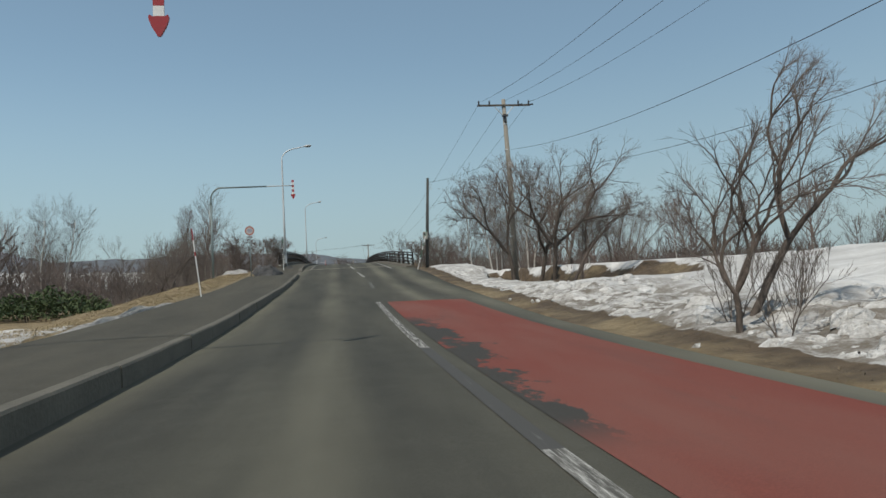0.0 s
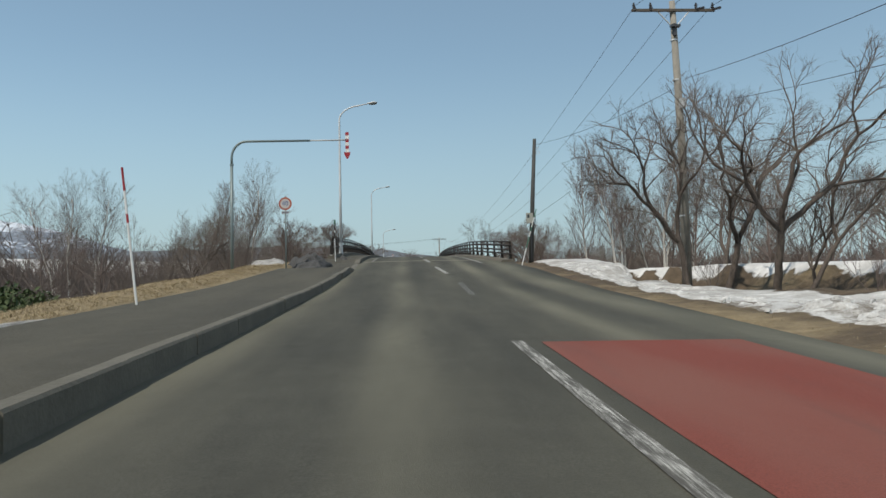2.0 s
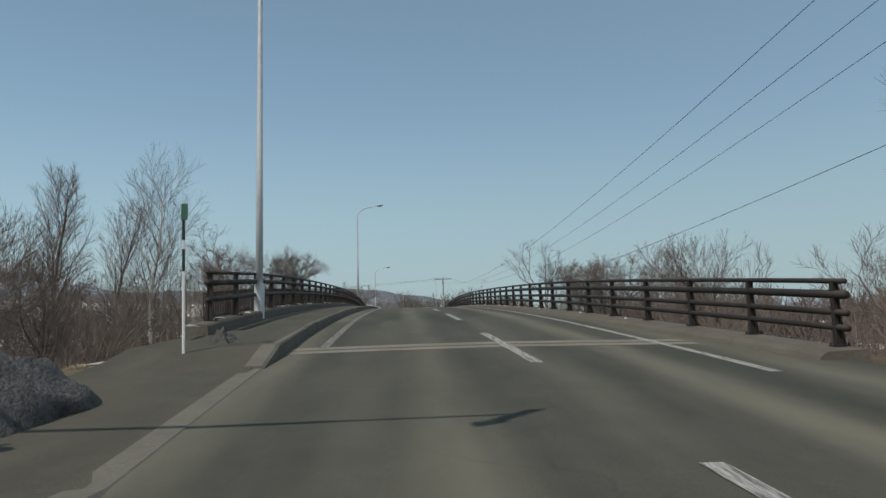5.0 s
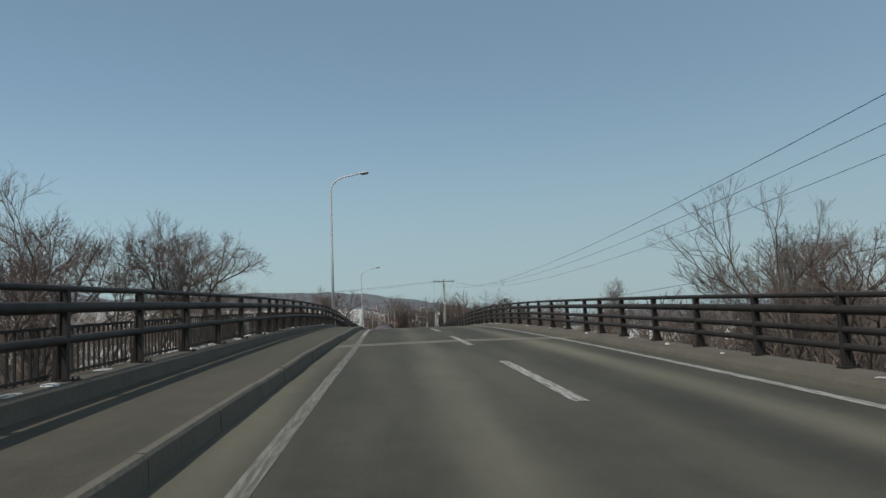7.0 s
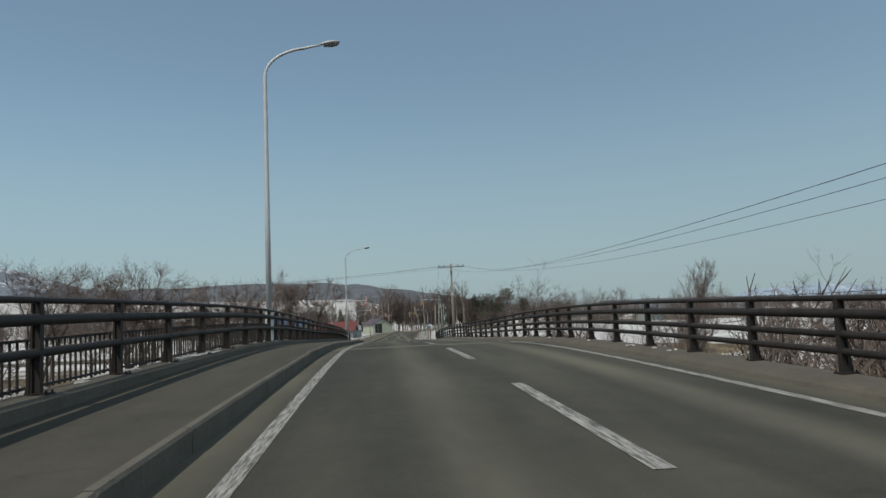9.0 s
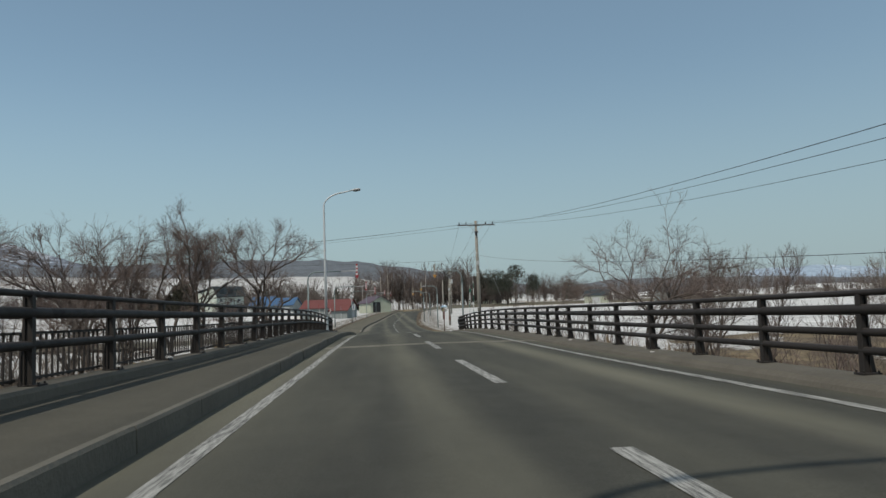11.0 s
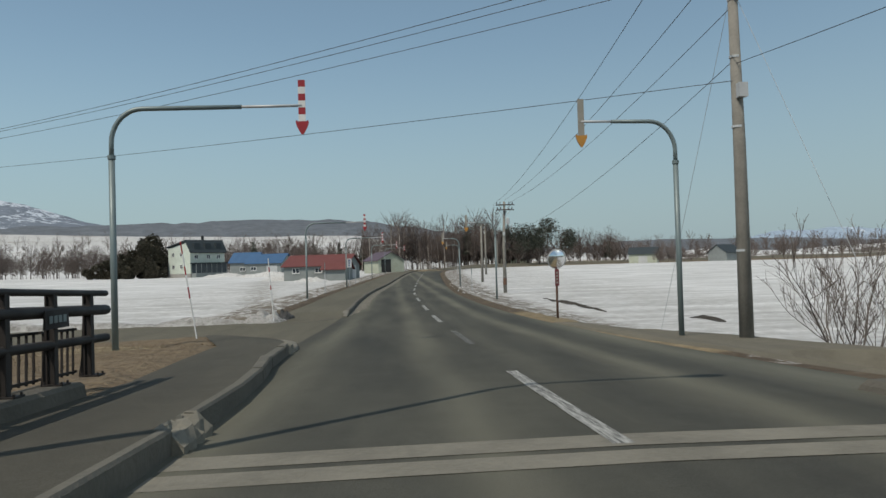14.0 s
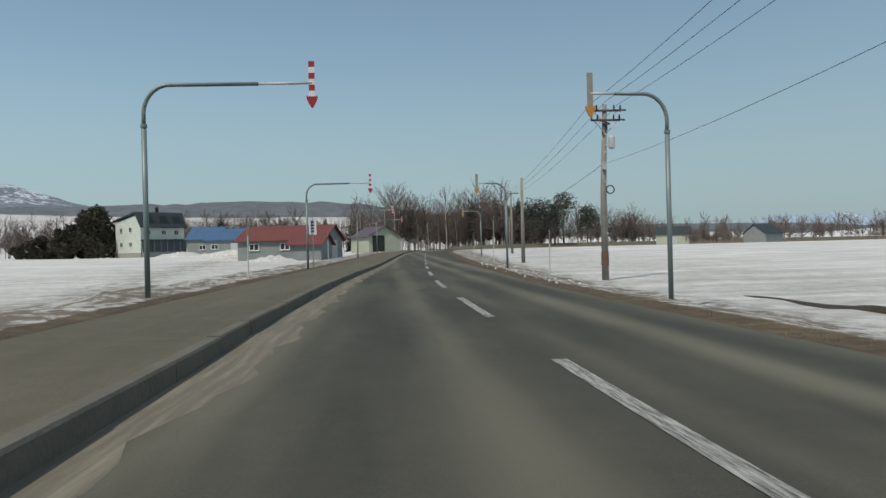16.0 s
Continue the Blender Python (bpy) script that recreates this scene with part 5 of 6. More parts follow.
def barn(name, x, y, rz, w, d, eave, ridge_h, wall, roof, label, doors=(), windows=(), z=None):
    ob = thing(name, (x, y, ground_z(x, y) + 0.05 if z is None else z), label, "building", rz=rz)
    part("wall", gable_walls(w, d, eave, ridge_h), wall, ob)
    part("roof", gable_roof(w, d, eave, ridge_h), roof, ob)
    for cx, dw, dh, face in doors:
        mb = MB()
        if face == "-y":
            mb.box((cx - dw / 2, -d / 2 - 0.06, 0), (cx + dw / 2, -d / 2 + 0.02, dh))
        else:
            mb.box((w / 2 - 0.02, cx - dw / 2, 0), (w / 2 + 0.06, cx + dw / 2, dh))
        part("door", mb, BLACK if dh > 2.6 else LIGHT_GREY, ob)
    for cx, cz, ww, hh, face in windows:
        window(ob, cx if face == "-y" else w / 2, -d / 2 if face == "-y" else cx, cz, ww, hh, face)
    return ob


house = thing("house", (-52.4, 372, 1.1), "two-storey pale green house with a dark mansard roof and porch", "house", rz=-42)
mb = MB()
mb.box((-5.0, -5.2, -0.8), (5.0, 5.2, 0.9))
part("foundation", mb, FOUNDATION, house)
mb = MB()
mb.prism([(-4.9, 0.9), (4.9, 0.9), (4.9, 6.2), (3.5, 8.9), (-4.9, 7.4)], -5.1, 5.1)
part("wall", mb, HOUSE_WALL, house)
mb = MB()
mb.prism([(5.5, 6.1), (5.55, 6.3), (3.7, 9.4), (3.4, 9.5), (-5.4, 7.9), (-5.4, 7.7), (3.3, 9.1)][::-1], -5.5, 5.5)
part("roof", mb, DARK_ROOF, house)
for dy in (-3.2, 0.0, 3.2):
    mb = MB()
    m = pose(4.35, dy, 0)
    mb.box((-1.2, -0.8, 6.6), (0.75, 0.8, 8.6), m, 0.0)
    part("dormer", mb, DARK_ROOF, house)
mb = MB()
mb.box((4.9, -5.1, 3.3), (7.4, 4.6, 3.5))
mb.box((4.9, -5.3, 3.5), (7.6, 4.8, 3.6))
part("porch_roof", mb, DARK_ROOF, house)
mb = MB()
mb.box((5.0, -4.9, -0.5), (7.1, 4.3, 1.0))
part("porch_base", mb, GREY_WALL, house)
mb = MB()
mb.box((5.0, -4.8, 1.0), (7.0, 4.2, 3.3))
part("porch_glazing", mb, GLASS, house)
for k in range(7):
    mb = MB()
    mb.box((6.98, -4.85 + k * 1.5 - 0.06, 1.0), (7.1, -4.85 + k * 1.5 + 0.06, 3.3))
    part("porch_post", mb, GREY_WALL, house)
for wx, wz in ((-2.6, 2.2), (1.0, 2.2), (-2.6, 5.3), (1.0, 5.3)):
    window(house, wx, -5.1, wz, 1.1, 1.0, "-y")
for wy in (-3.4, 0.2, 3.2):
    window(house, 4.9, wy, 4.6, 1.1, 1.0, "+x")
mb = MB()
mb.box((2.6, -0.3, 8.8), (3.1, 0.2, 10.6))
part("chimney", mb, BLACK, house)

barn("barn", -30.4, 352, -14, 8.6, 7.0, 3.0, 5.0, GREY_WALL, BLUE_ROOF, "low grey farm building with a blue metal roof", ((2.0, 2.6, 2.3, "-y"),), ((-2.5, 1.2, 1.4, 0.9, "-y"),))
barn("barn", -36.6, 358, -14, 6.5, 6.0, 3.4, 5.6, GREY_WALL, BLUE_ROOF, "small farm building with a blue metal roof", (), ((0.0, 1.2, 1.4, 0.9, "-y"),))
barn("barn", -13.2, 299, -12, 10.5, 8.5, 2.3, 4.0, GREY_WALL, RED_ROOF, "grey farm barn with a faded red metal roof", ((0.5, 2.4, 2.2, "+x"),), ((-3.2, 1.1, 1.2, 0.8, "-y"), (0.6, 1.1, 1.2, 0.8, "-y")))
barn("barn", -10.2, 292.5, -12, 3.6, 4.4, 1.8, 2.9, GREY_WALL, RED_ROOF, "small lean-to of the red-roofed barn")
barn("shed", -3.4, 340, -68, 9.0, 6.0, 2.7, 4.4, PALE_WALL, PLUM_ROOF, "pale corrugated roadside shed with a plum metal roof", ((-1.2, 2.2, 2.8, "+x"),))
barn("house", 44.0, 452, 20, 9.0, 7.0, 2.8, 5.2, PALE_WALL, GREEN_ROOF, "small pale farmhouse behind the field", (), ((0.0, 1.0, 1.2, 0.9, "-y"),))
barn("barn", 87.0, 431, -25, 9.5, 7.0, 3.2, 5.4, PALE_WALL, DARK_ROOF, "wide pale barn with a dark metal roof beyond the field", ((0.0, 3.0, 2.4, "-y"),), ())
barn("barn", 121.0, 441, 30, 9.5, 8.0, 3.2, 6.0, GREY_WALL, DARK_ROOF, "dark-roofed barn beyond the field", (), ())


# ---- snow heaps ----
def heap(name, x, y, z, sx, sy, h, mat, label, seed, group="", follow=False, drape=False):
    mb, rows = MB(), []
    for i in range(13):
        f = i / 12
        rows.append([])
        for j in range(28):
            a = 2 * math.pi * j / 28
            px, py = math.cos(a) * f, math.sin(a) * f
            r = 1 + 0.28 * fbm(px * 1.4 + seed, py * 1.4, 1.0, seed)
            top = h * max(0, 1 - f ** 2.2) * (0.8 + 0.5 * fbm(px * 3, py * 3, 1.2, seed + 2)) - 0.12 * f
            rows[-1].append((px * sx * r, py * sy * r, top + (road_z(y + py * sy * r) - road_z(y) if follow else ground_z(x + px * sx * r, y + py * sy * r) - ground_z(x, y) if drape else 0)))
    mb.quad_grid(rows, True)
    return tagged(part_at(name, mb, mat, (x, y, z)), label, "snow", group)


def part_at(name, mb, mat, at):
    ob = part(name, mb, mat, None, "", True)
    ob.matrix_world = pose(*at)
    return ob


heap("snowbank", -5.3, 64.7, -1.05, 1.2, 1.7, 0.74, GREY_SNOW, "dirty grey heap of old snow at the bridge head", 3, "old snow heaps")
heap("snowbank", -4.15, 69.6, -0.55, 0.35, 0.5, 0.35, GREY_SNOW, "small blackened lump of old snow by the railing", 5, "old snow heaps")
heap("snowbank", -6.9, 203.3, 0.0, 1.1, 1.3, 0.55, MID_SNOW, "heap of ploughed snow at the side road corner", 7, "old snow heaps")
heap("snowbank", -6.2, 203.7, 0.05, 0.5, 0.6, 0.5, GREY_SNOW, "grey lump of ploughed snow at the side road corner", 6, "old snow heaps")
heap("snowbank", -17.0, 203.8, -0.05, 9.0, 0.9, 0.36, MID_SNOW, "long low bank of ploughed snow beside the side road", 10, "old snow heaps")
heap("snowbank", -9.4, 203.2, 0.0, 2.6, 0.8, 0.38, MID_SNOW, "low bank of ploughed snow beside the side road", 8, "old snow heaps")
heap("snowbank", -6.28, 36.0, road_z(36.0) + 0.1, 0.24, 7.6, 0.26, MID_SNOW, "melting ridge of snow along the walkway", 9, "old snow heaps", True)
heap("snowbank", -7.2, 65.2, -1.02, 1.5, 2.4, 0.48, MID_SNOW, "thin strip of old snow on the verge", 15, "old snow heaps")
for i, (x, y, s) in enumerate(((-40, 350, 3.0), (-28, 338, 3.5), (-20, 300, 2.6), (-45, 361, 2.4), (-14, 288, 2.0), (-33, 341, 2.0))):
    heap("snowbank", x, y, ground_z(x, y) - 0.05, s * 1.6, s, 0.35 * s, SNOW, "ploughed snow piled in a farmyard", 20 + i, "old snow heaps")
DARK_SOIL = concrete("wet_dark_soil", (0.045, 0.038, 0.03))
heap("soil_strip", 9.7, 218.7, ground_z(9.7, 218.7) + 0.11, 0.3, 9.0, 0.05, DARK_SOIL, "long dark strip of bare soil showing through field snow", 40, "bare soil strips", drape=True)
heap("soil_strip", 12.0, 203.6, ground_z(12.0, 203.6) + 0.11, 0.35, 1.9, 0.06, DARK_SOIL, "short dark strip of bare soil in field snow", 41, "bare soil strips", drape=True)
rnd = random.Random(4)
chunks = MB()
for i in range(90):
    y = rnd.uniform(228, 258) if i % 2 else rnd.uniform(16, 44)
    x = road_x(y) + right_edge(y) + abs(rnd.gauss(0.9, 0.8)) + 0.35
    s = rnd.uniform(0.02, 0.07)
    m = Matrix.Translation((x, y, ground_z(x, y) + s * 0.2)) @ pose(0, 0, 0, rnd.uniform(0, 360), rnd.uniform(0, 360), rnd.uniform(0, 360))
    chunks.box((-s, -s * 0.7, -s * 0.5), (s, s * 0.7, s * 0.5), m, s * 0.25)
for i in range(1200):
    y = rnd.uniform(17, 43) if i % 4 else rnd.uniform(43, 62)
    x = right_edge(y) + 1.15 + abs(rnd.gauss(0, 1.9 if i % 4 else 0.9))
    s = 0.05 + 0.24 * rnd.random() ** 2
    m = Matrix.Translation((x, y, ground_z(x, y) - s * 0.3 - 0.02)) @ pose(0, 0, 0, rnd.uniform(-14, 14), rnd.uniform(-14, 14), rnd.uniform(0, 360))
    rows = [[tuple(m @ Vector((math.cos(a) * r * s * rnd.uniform(0.75, 1.25), math.sin(a) * r * s * rnd.uniform(0.75, 1.25), h * s * rnd.uniform(0.8, 1.2)))) for a in [k * math.pi / 4 for k in range(8)]] for r, h in ((1.3, -0.6), (1.0, 0.12), (0.6, 0.38), (0.05, 0.46))]
    chunks.quad_grid(rows, True)
for i in range(70):
    y = rnd.uniform(72, 122) if i < 46 else rnd.uniform(70, 176)
    left = i % 3 > 0
    x = -4.95 + rnd.uniform(-0.08, 0.08) if left else rail_right(y) - rnd.uniform(0.02, 0.3)
    z = road_z(y) + (0.352 + left_lift(y) if left else 0.112)
    sx, sy, sz = rnd.uniform(0.03, 0.08) if left else rnd.uniform(0.02, 0.045), rnd.uniform(0.12, 0.45) if left else rnd.uniform(0.04, 0.1), rnd.uniform(0.012, 0.035)
    rows = [[(x + math.cos(a) * r * sx * rnd.uniform(0.7, 1.2), y + math.sin(a) * r * sy * rnd.uniform(0.7, 1.2), z + h * sz) for a in [k * math.pi / 5 for k in range(10)]] for r, h in ((1.15, 0.0), (0.9, 0.7), (0.5, 1.0), (0.05, 1.1))]
    chunks.quad_grid(rows, True)
tagged(part("snow_crumbs", chunks, SNOW), "lumps and crumbs of refrozen old snow on bank and ledges", "snow", kind="stuff")



# ---- bare trees ----
def grow(seed, height, radius, stems=1, levels=4, counts=(9, 6, 5, 3), spread=0.75, upward=0.35, lean=0.0, wander=0.22, start=0.3, thin=0.004, droop=0.0, limb=(0.45, 0.72), twig=(0.38, 0.64), solid=2, recover=0.0, tips=(0.5, 0.95)):
    """A bare tree: thick limbs and trunk in one mesh, fine branches in another."""
    rnd = random.Random(seed)
    wood, fine = MB(), MB()

    def branch(p, d, length, r, level):
        n = 1 if level >= levels else (9, 6, 3, 2, 1)[level]
        pts, rads, q, dd = [p], [r], p.copy(), d.copy()
        w = wander * (0.75, 1.0, 0.75, 0.5, 0.4)[level]
        end = thin * (0.45 if level >= levels else 0.8) if level >= levels - 1 else max(r * 0.28, thin)
        for i in range(n):
            dd = (dd + Vector((rnd.gauss(0, w), rnd.gauss(0, w), rnd.gauss(0, w * 0.6) + (recover if level == 0 else upward * 0.24) - droop * (level > 2)))).normalized()
            q = q + dd * (length / n)
            pts.append(q.copy())
            rads.append(r + (end - r) * ((i + 1) / n) ** 0.8)
        sides = (8, 6, 4, 3, 3)[level]
        (wood if level < solid else fine).tube(pts, rads, sides, level == 0)
        if level >= levels:
            return
        k = counts[level]
        for i in range(k):
            f = start + (1 - start) * (i + rnd.random() * 0.9) / k if level == 0 else 0.2 + 0.8 * (i + rnd.random() * 0.8) / k
            f = min(f, 0.99)
            x = f * n
            j = min(int(x), n - 1)
            at = pts[j].lerp(pts[j + 1], x - j)
            rr = rads[j] + (rads[j + 1] - rads[j]) * (x - j)
            axis = (pts[j + 1] - pts[j]).normalized()
            side = axis.orthogonal().normalized()
            side.rotate(Matrix.Rotation(i * 2.4 + rnd.uniform(-0.6, 0.6), 3, axis))
            s = spread * (1.0, 1.0, 0.85, 0.7)[level] * rnd.uniform(0.7, 1.25)
            dirn = (axis * math.cos(s) + side * math.sin(s) + Vector((0, 0, upward * 0.45))).normalized()
            ln = length * rnd.uniform(*(limb if level == 0 else (twig if level == 1 else tips))) * (1.08 - 0.5 * f)
            branch(at, dirn, ln, max(min(rr * rnd.uniform(0.38, 0.6), (radius, radius * 0.4, thin * 3.2, thin * 1.5)[level]), thin), level + 1)

    for s in range(stems):
        a = 2.4 * s + rnd.random()
        tilt = 0.0 if stems == 1 else rnd.uniform(0.12, 0.36)
        d = Vector((math.cos(a) * tilt + lean, math.sin(a) * tilt, 1)).normalized()
        off = 0.12 if stems > 1 else 0.0
        branch(Vector((math.cos(a) * off, math.sin(a) * off, -0.4)), d, height * rnd.uniform(0.85, 1.05), radius * (1 if stems == 1 else rnd.uniform(0.6, 0.95)), 0)
    return wood, fine


def fork_tree(seed, trunk, radius, levels=6, angle=0.5, keep=0.8, upward=0.2, wander=0.15, lean=0.0, flat=0.0, thin=0.0036, twigs=4, twig=(0.25, 0.5), first=2):
    """A bare tree whose crooked trunk and limbs fork again and again into a rounded crown."""
    rnd = random.Random(seed)
    wood, fine = MB(), MB()

    def rod(p, d, length, r0, r1, n, sides, w, mesh, lift):
        pts, rads, q, dd = [p], [r0], p.copy(), d.copy()
        for i in range(n):
            dd = (dd + Vector((rnd.gauss(lean * 0.06, w), rnd.gauss(0, w), rnd.gauss(0, w * 0.6) + lift))).normalized()
            q = q + dd * (length / n)
            pts.append(q.copy())
            rads.append(r0 + (r1 - r0) * (i + 1) / n)
        mesh.tube(pts, rads, sides, False)
        return pts, rads, dd

    def turned(d, a, phi):
        side = d.orthogonal().normalized()
        side.rotate(Matrix.Rotation(phi, 3, d))
        return (d * math.cos(a) + side * math.sin(a)).normalized()

    def spray(pts, phi):
        for k in range(twigs):
            at = pts[-2].lerp(pts[-1], rnd.random()) if k % 2 else pts[0].lerp(pts[1], rnd.random())
            d = turned((pts[-1] - pts[0]).normalized(), rnd.uniform(0.3, 0.85), phi + k * 2.4)
            ln = rnd.uniform(*twig)
            tp, tr, td = rod(at, d, ln, thin, thin * 0.5, 2, 3, 0.16, fine, upward * 0.2)
            for j in range(2):
                rod(tp[1].lerp(tp[2], rnd.random() * 0.6), turned(td, rnd.uniform(0.35, 0.75), rnd.uniform(0, 6.3)), ln * rnd.uniform(0.4, 0.7), thin * 0.7, thin * 0.4, 1, 3, 0.1, fine, 0)

    def branch(p, d, length, r, level):
        phi = rnd.uniform(0, 6.3)
        pts, rads, dd = rod(p, d, length, r, max(r * 0.78, thin), (7, 5, 4, 3, 2, 2, 2)[level], (8, 7, 6, 5, 4, 3, 3)[level], wander * (0.7 if level == 0 else 1), wood if level < 4 else fine, upward * (0.16, 0.16, 0.14, 0.1, 0.08, 0.06, 0.05)[level])
        if level >= 3:
            spray(pts, phi)
        if level >= levels:
            return
        for k in range(first if level == 0 else (3 if rnd.random() < 0.3 else 2)):
            nd = turned(dd, angle * rnd.uniform(0.6, 1.25), phi + k * 2.9 + rnd.uniform(-0.4, 0.4))
            nd.z *= 1 - flat * min(level, 3) / 3
            branch(pts[-1], nd.normalized(), length * keep * rnd.uniform(0.75, 1.15), max(r * rnd.uniform(0.55, 0.72), thin), level + 1)
        if 1 <= level <= levels - 2:
            nd = turned(dd, angle * 1.5, phi + 1.5)
            nd.z *= 1 - flat * min(level, 3) / 3
            branch(pts[len(pts) // 2], nd.normalized(), length * keep * rnd.uniform(0.5, 0.8), max(r * 0.42, thin), level + 2)

    branch(Vector((0, 0, -0.4)), Vector((lean * 0.4, 0, 1)).normalized(), trunk, radius, 0)
    return wood, fine


def fork_meshes(wood_mat, twig_mat, **kw):
    wood, fine = fork_tree(**kw)
    return wood.mesh("trunk", wood_mat, True), fine.mesh("crown", twig_mat)


def tree_meshes(wood_mat, twig_mat, **kw):
    wood, fine = grow(**kw)
    return wood.mesh("trunk", wood_mat, True), fine.mesh("crown", twig_mat)


KINDS = {
    "gnarl_a": fork_meshes(BARK, TWIG, seed=201, trunk=1.0, radius=0.055, levels=5, angle=0.4, keep=0.8, upward=0.42, wander=0.2, thin=0.0028, twigs=3, twig=(0.14, 0.34), first=4),
    "gnarl_b": fork_meshes(BARK, TWIG, seed=216, trunk=2.2, radius=0.085, levels=6, angle=0.42, keep=0.66, upward=0.42, wander=0.15, lean=0.85, thin=0.003, twigs=3, twig=(0.16, 0.36), first=2),
    "willow_a": fork_meshes(BARK, TWIG, seed=216, trunk=2.4, radius=0.14, angle=0.48, keep=0.77, upward=0.26, wander=0.2, thin=0.0034, twigs=3, first=3),
    "willow_b": fork_meshes(BARK, TWIG, seed=217, trunk=2.3, radius=0.14, angle=0.46, keep=0.77, upward=0.3, wander=0.2, thin=0.0034, twigs=3, first=2),
    "round_a": tree_meshes(BARK, TWIG, seed=51, height=5.0, radius=0.13, stems=2, counts=(8, 6, 6, 4), spread=0.8, upward=0.42, wander=0.2, start=0.36, thin=0.0042, limb=(0.42, 0.66), twig=(0.45, 0.72)),
    "round_b": tree_meshes(BARK, RED_TWIG, seed=52, height=5.4, radius=0.15, counts=(11, 6, 6, 4), spread=0.9, upward=0.46, wander=0.2, start=0.32, thin=0.0042, limb=(0.42, 0.68), twig=(0.45, 0.72)),
    "swept": fork_meshes(BARK, RED_TWIG, seed=201, trunk=2.2, radius=0.13, angle=0.6, keep=0.86, upward=0.08, wander=0.12, lean=0.25, flat=0.12, thin=0.0046, twigs=5, first=4),
    "willow_c": fork_meshes(BARK, RED_TWIG, seed=201, trunk=2.6, radius=0.12, angle=0.46, keep=0.74, upward=0.3, wander=0.17, thin=0.004, twigs=5),
    "willow_d": fork_meshes(BARK, RED_TWIG, seed=216, trunk=2.5, radius=0.14, angle=0.46, keep=0.75, upward=0.28, wander=0.18, thin=0.0046, twigs=5, first=3),
    "pollard": fork_meshes(BARK, TWIG, seed=205, trunk=3.9, radius=0.17, levels=5, angle=0.62, keep=0.5, upward=0.42, wander=0.2, thin=0.005, twigs=3, twig=(0.3, 0.6), first=4),
    "willow_e": fork_meshes(BARK, TWIG, seed=201, trunk=3.2, radius=0.11, angle=0.36, keep=0.74, upward=0.5, wander=0.16, thin=0.0038, twigs=3, first=3),
    "upright_a": tree_meshes(BARK, RED_TWIG, seed=15, height=8.5, radius=0.075, levels=3, counts=(30, 8, 7), spread=0.7, upward=0.42, wander=0.08, start=0.16, thin=0.0048, limb=(0.2, 0.36), twig=(0.4, 0.7)),
    "birch_a": tree_meshes(BIRCH, RED_TWIG, seed=16, height=8.6, radius=0.10, stems=2, levels=3, solid=1, counts=(20, 8, 8), spread=0.8, upward=0.34, wander=0.09, start=0.28, thin=0.0048, limb=(0.24, 0.42), twig=(0.42, 0.72)),
    "birch_b": tree_meshes(BIRCH, TWIG, seed=17, height=9.5, radius=0.10, levels=3, solid=1, counts=(28, 8, 8), spread=0.75, upward=0.36, wander=0.08, start=0.22, thin=0.0048, limb=(0.22, 0.4), twig=(0.42, 0.72)),
    "mid_a": tree_meshes(TWIG, RED_TWIG, seed=31, height=7.0, radius=0.10, levels=3, counts=(16, 8, 8), spread=0.85, upward=0.4, wander=0.16, start=0.24, thin=0.0065, limb=(0.36, 0.56), twig=(0.42, 0.7)),
    "mid_b": tree_meshes(TWIG, TWIG, seed=32, height=5.4, radius=0.08, stems=3, levels=3, counts=(8, 7, 7), spread=0.75, upward=0.42, wander=0.18, start=0.25, thin=0.0065),
    "mid_c": tree_meshes(BIRCH, RED_TWIG, seed=33, height=8.5, radius=0.085, levels=3, solid=1, counts=(20, 7, 7), spread=0.65, upward=0.42, wander=0.08, start=0.2, thin=0.0065, limb=(0.24, 0.42)),
    "shrub_a": tree_meshes(RED_TWIG, RED_TWIG, seed=18, height=2.6, radius=0.03, stems=6, levels=3, counts=(5, 3, 3), spread=0.5, upward=0.5, wander=0.14, start=0.15, thin=0.006),
    "shrub_b": tree_meshes(TWIG, TWIG, seed=19, height=3.2, radius=0.035, stems=5, levels=3, counts=(6, 4, 3), spread=0.55, upward=0.45, wander=0.17, start=0.2, thin=0.006),
}
TREE_LABELS = {"gnarl_a": "small gnarled many-stemmed willow", "gnarl_b": "leaning gnarled bare willow", "willow_a": "bare spreading willow with dark forked trunks", "willow_b": "tall bare willow with a dark trunk", "willow_c": "bare crooked willow with reddish twigs", "willow_d": "broad bare willow with crooked dark limbs", "pollard": "gnarled dark pollard willow with upright shoots", "willow_e": "bare upright willow with many forked stems", "round_a": "bare round-crowned two-stemmed tree", "round_b": "bare broad-crowned tree with reddish twigs",
               "swept": "bare wind-swept tree with flat branch layers", "upright_a": "slender bare upright tree", "birch_a": "bare two-stemmed white birch", "birch_b": "tall bare white birch", "mid_a": "bare round-crowned tree", "mid_b": "bare many-stemmed tree", "mid_c": "slim bare birch",
               "shrub_a": "leafless reddish shrub", "shrub_b": "leafless brown shrub"}
TALL = {k: max(v.co.z for me in m for v in me.vertices) for k, m in KINDS.items()}
_tree_rnd = random.Random(77)


def tree(kind, x, y, scale=1.0, rz=None, z=None, where="by the road"):
    name = "birch_tree" if "birch" in TREE_LABELS[kind] else ("shrub" if kind.startswith("shrub") else "bare_tree")
    ob = thing(name, (x, y, ground_z(x, y) - 0.05 if z is None else z), TREE_LABELS[kind] + " " + where, "shrub" if name == "shrub" else "tree", "bare trees and shrubs", _tree_rnd.uniform(0, 360) if rz is None else rz)
    ob.scale = (scale, scale, scale)
    part("trunk", KINDS[kind][0], None, ob)
    part("crown", KINDS[kind][1], None, ob)
    return ob


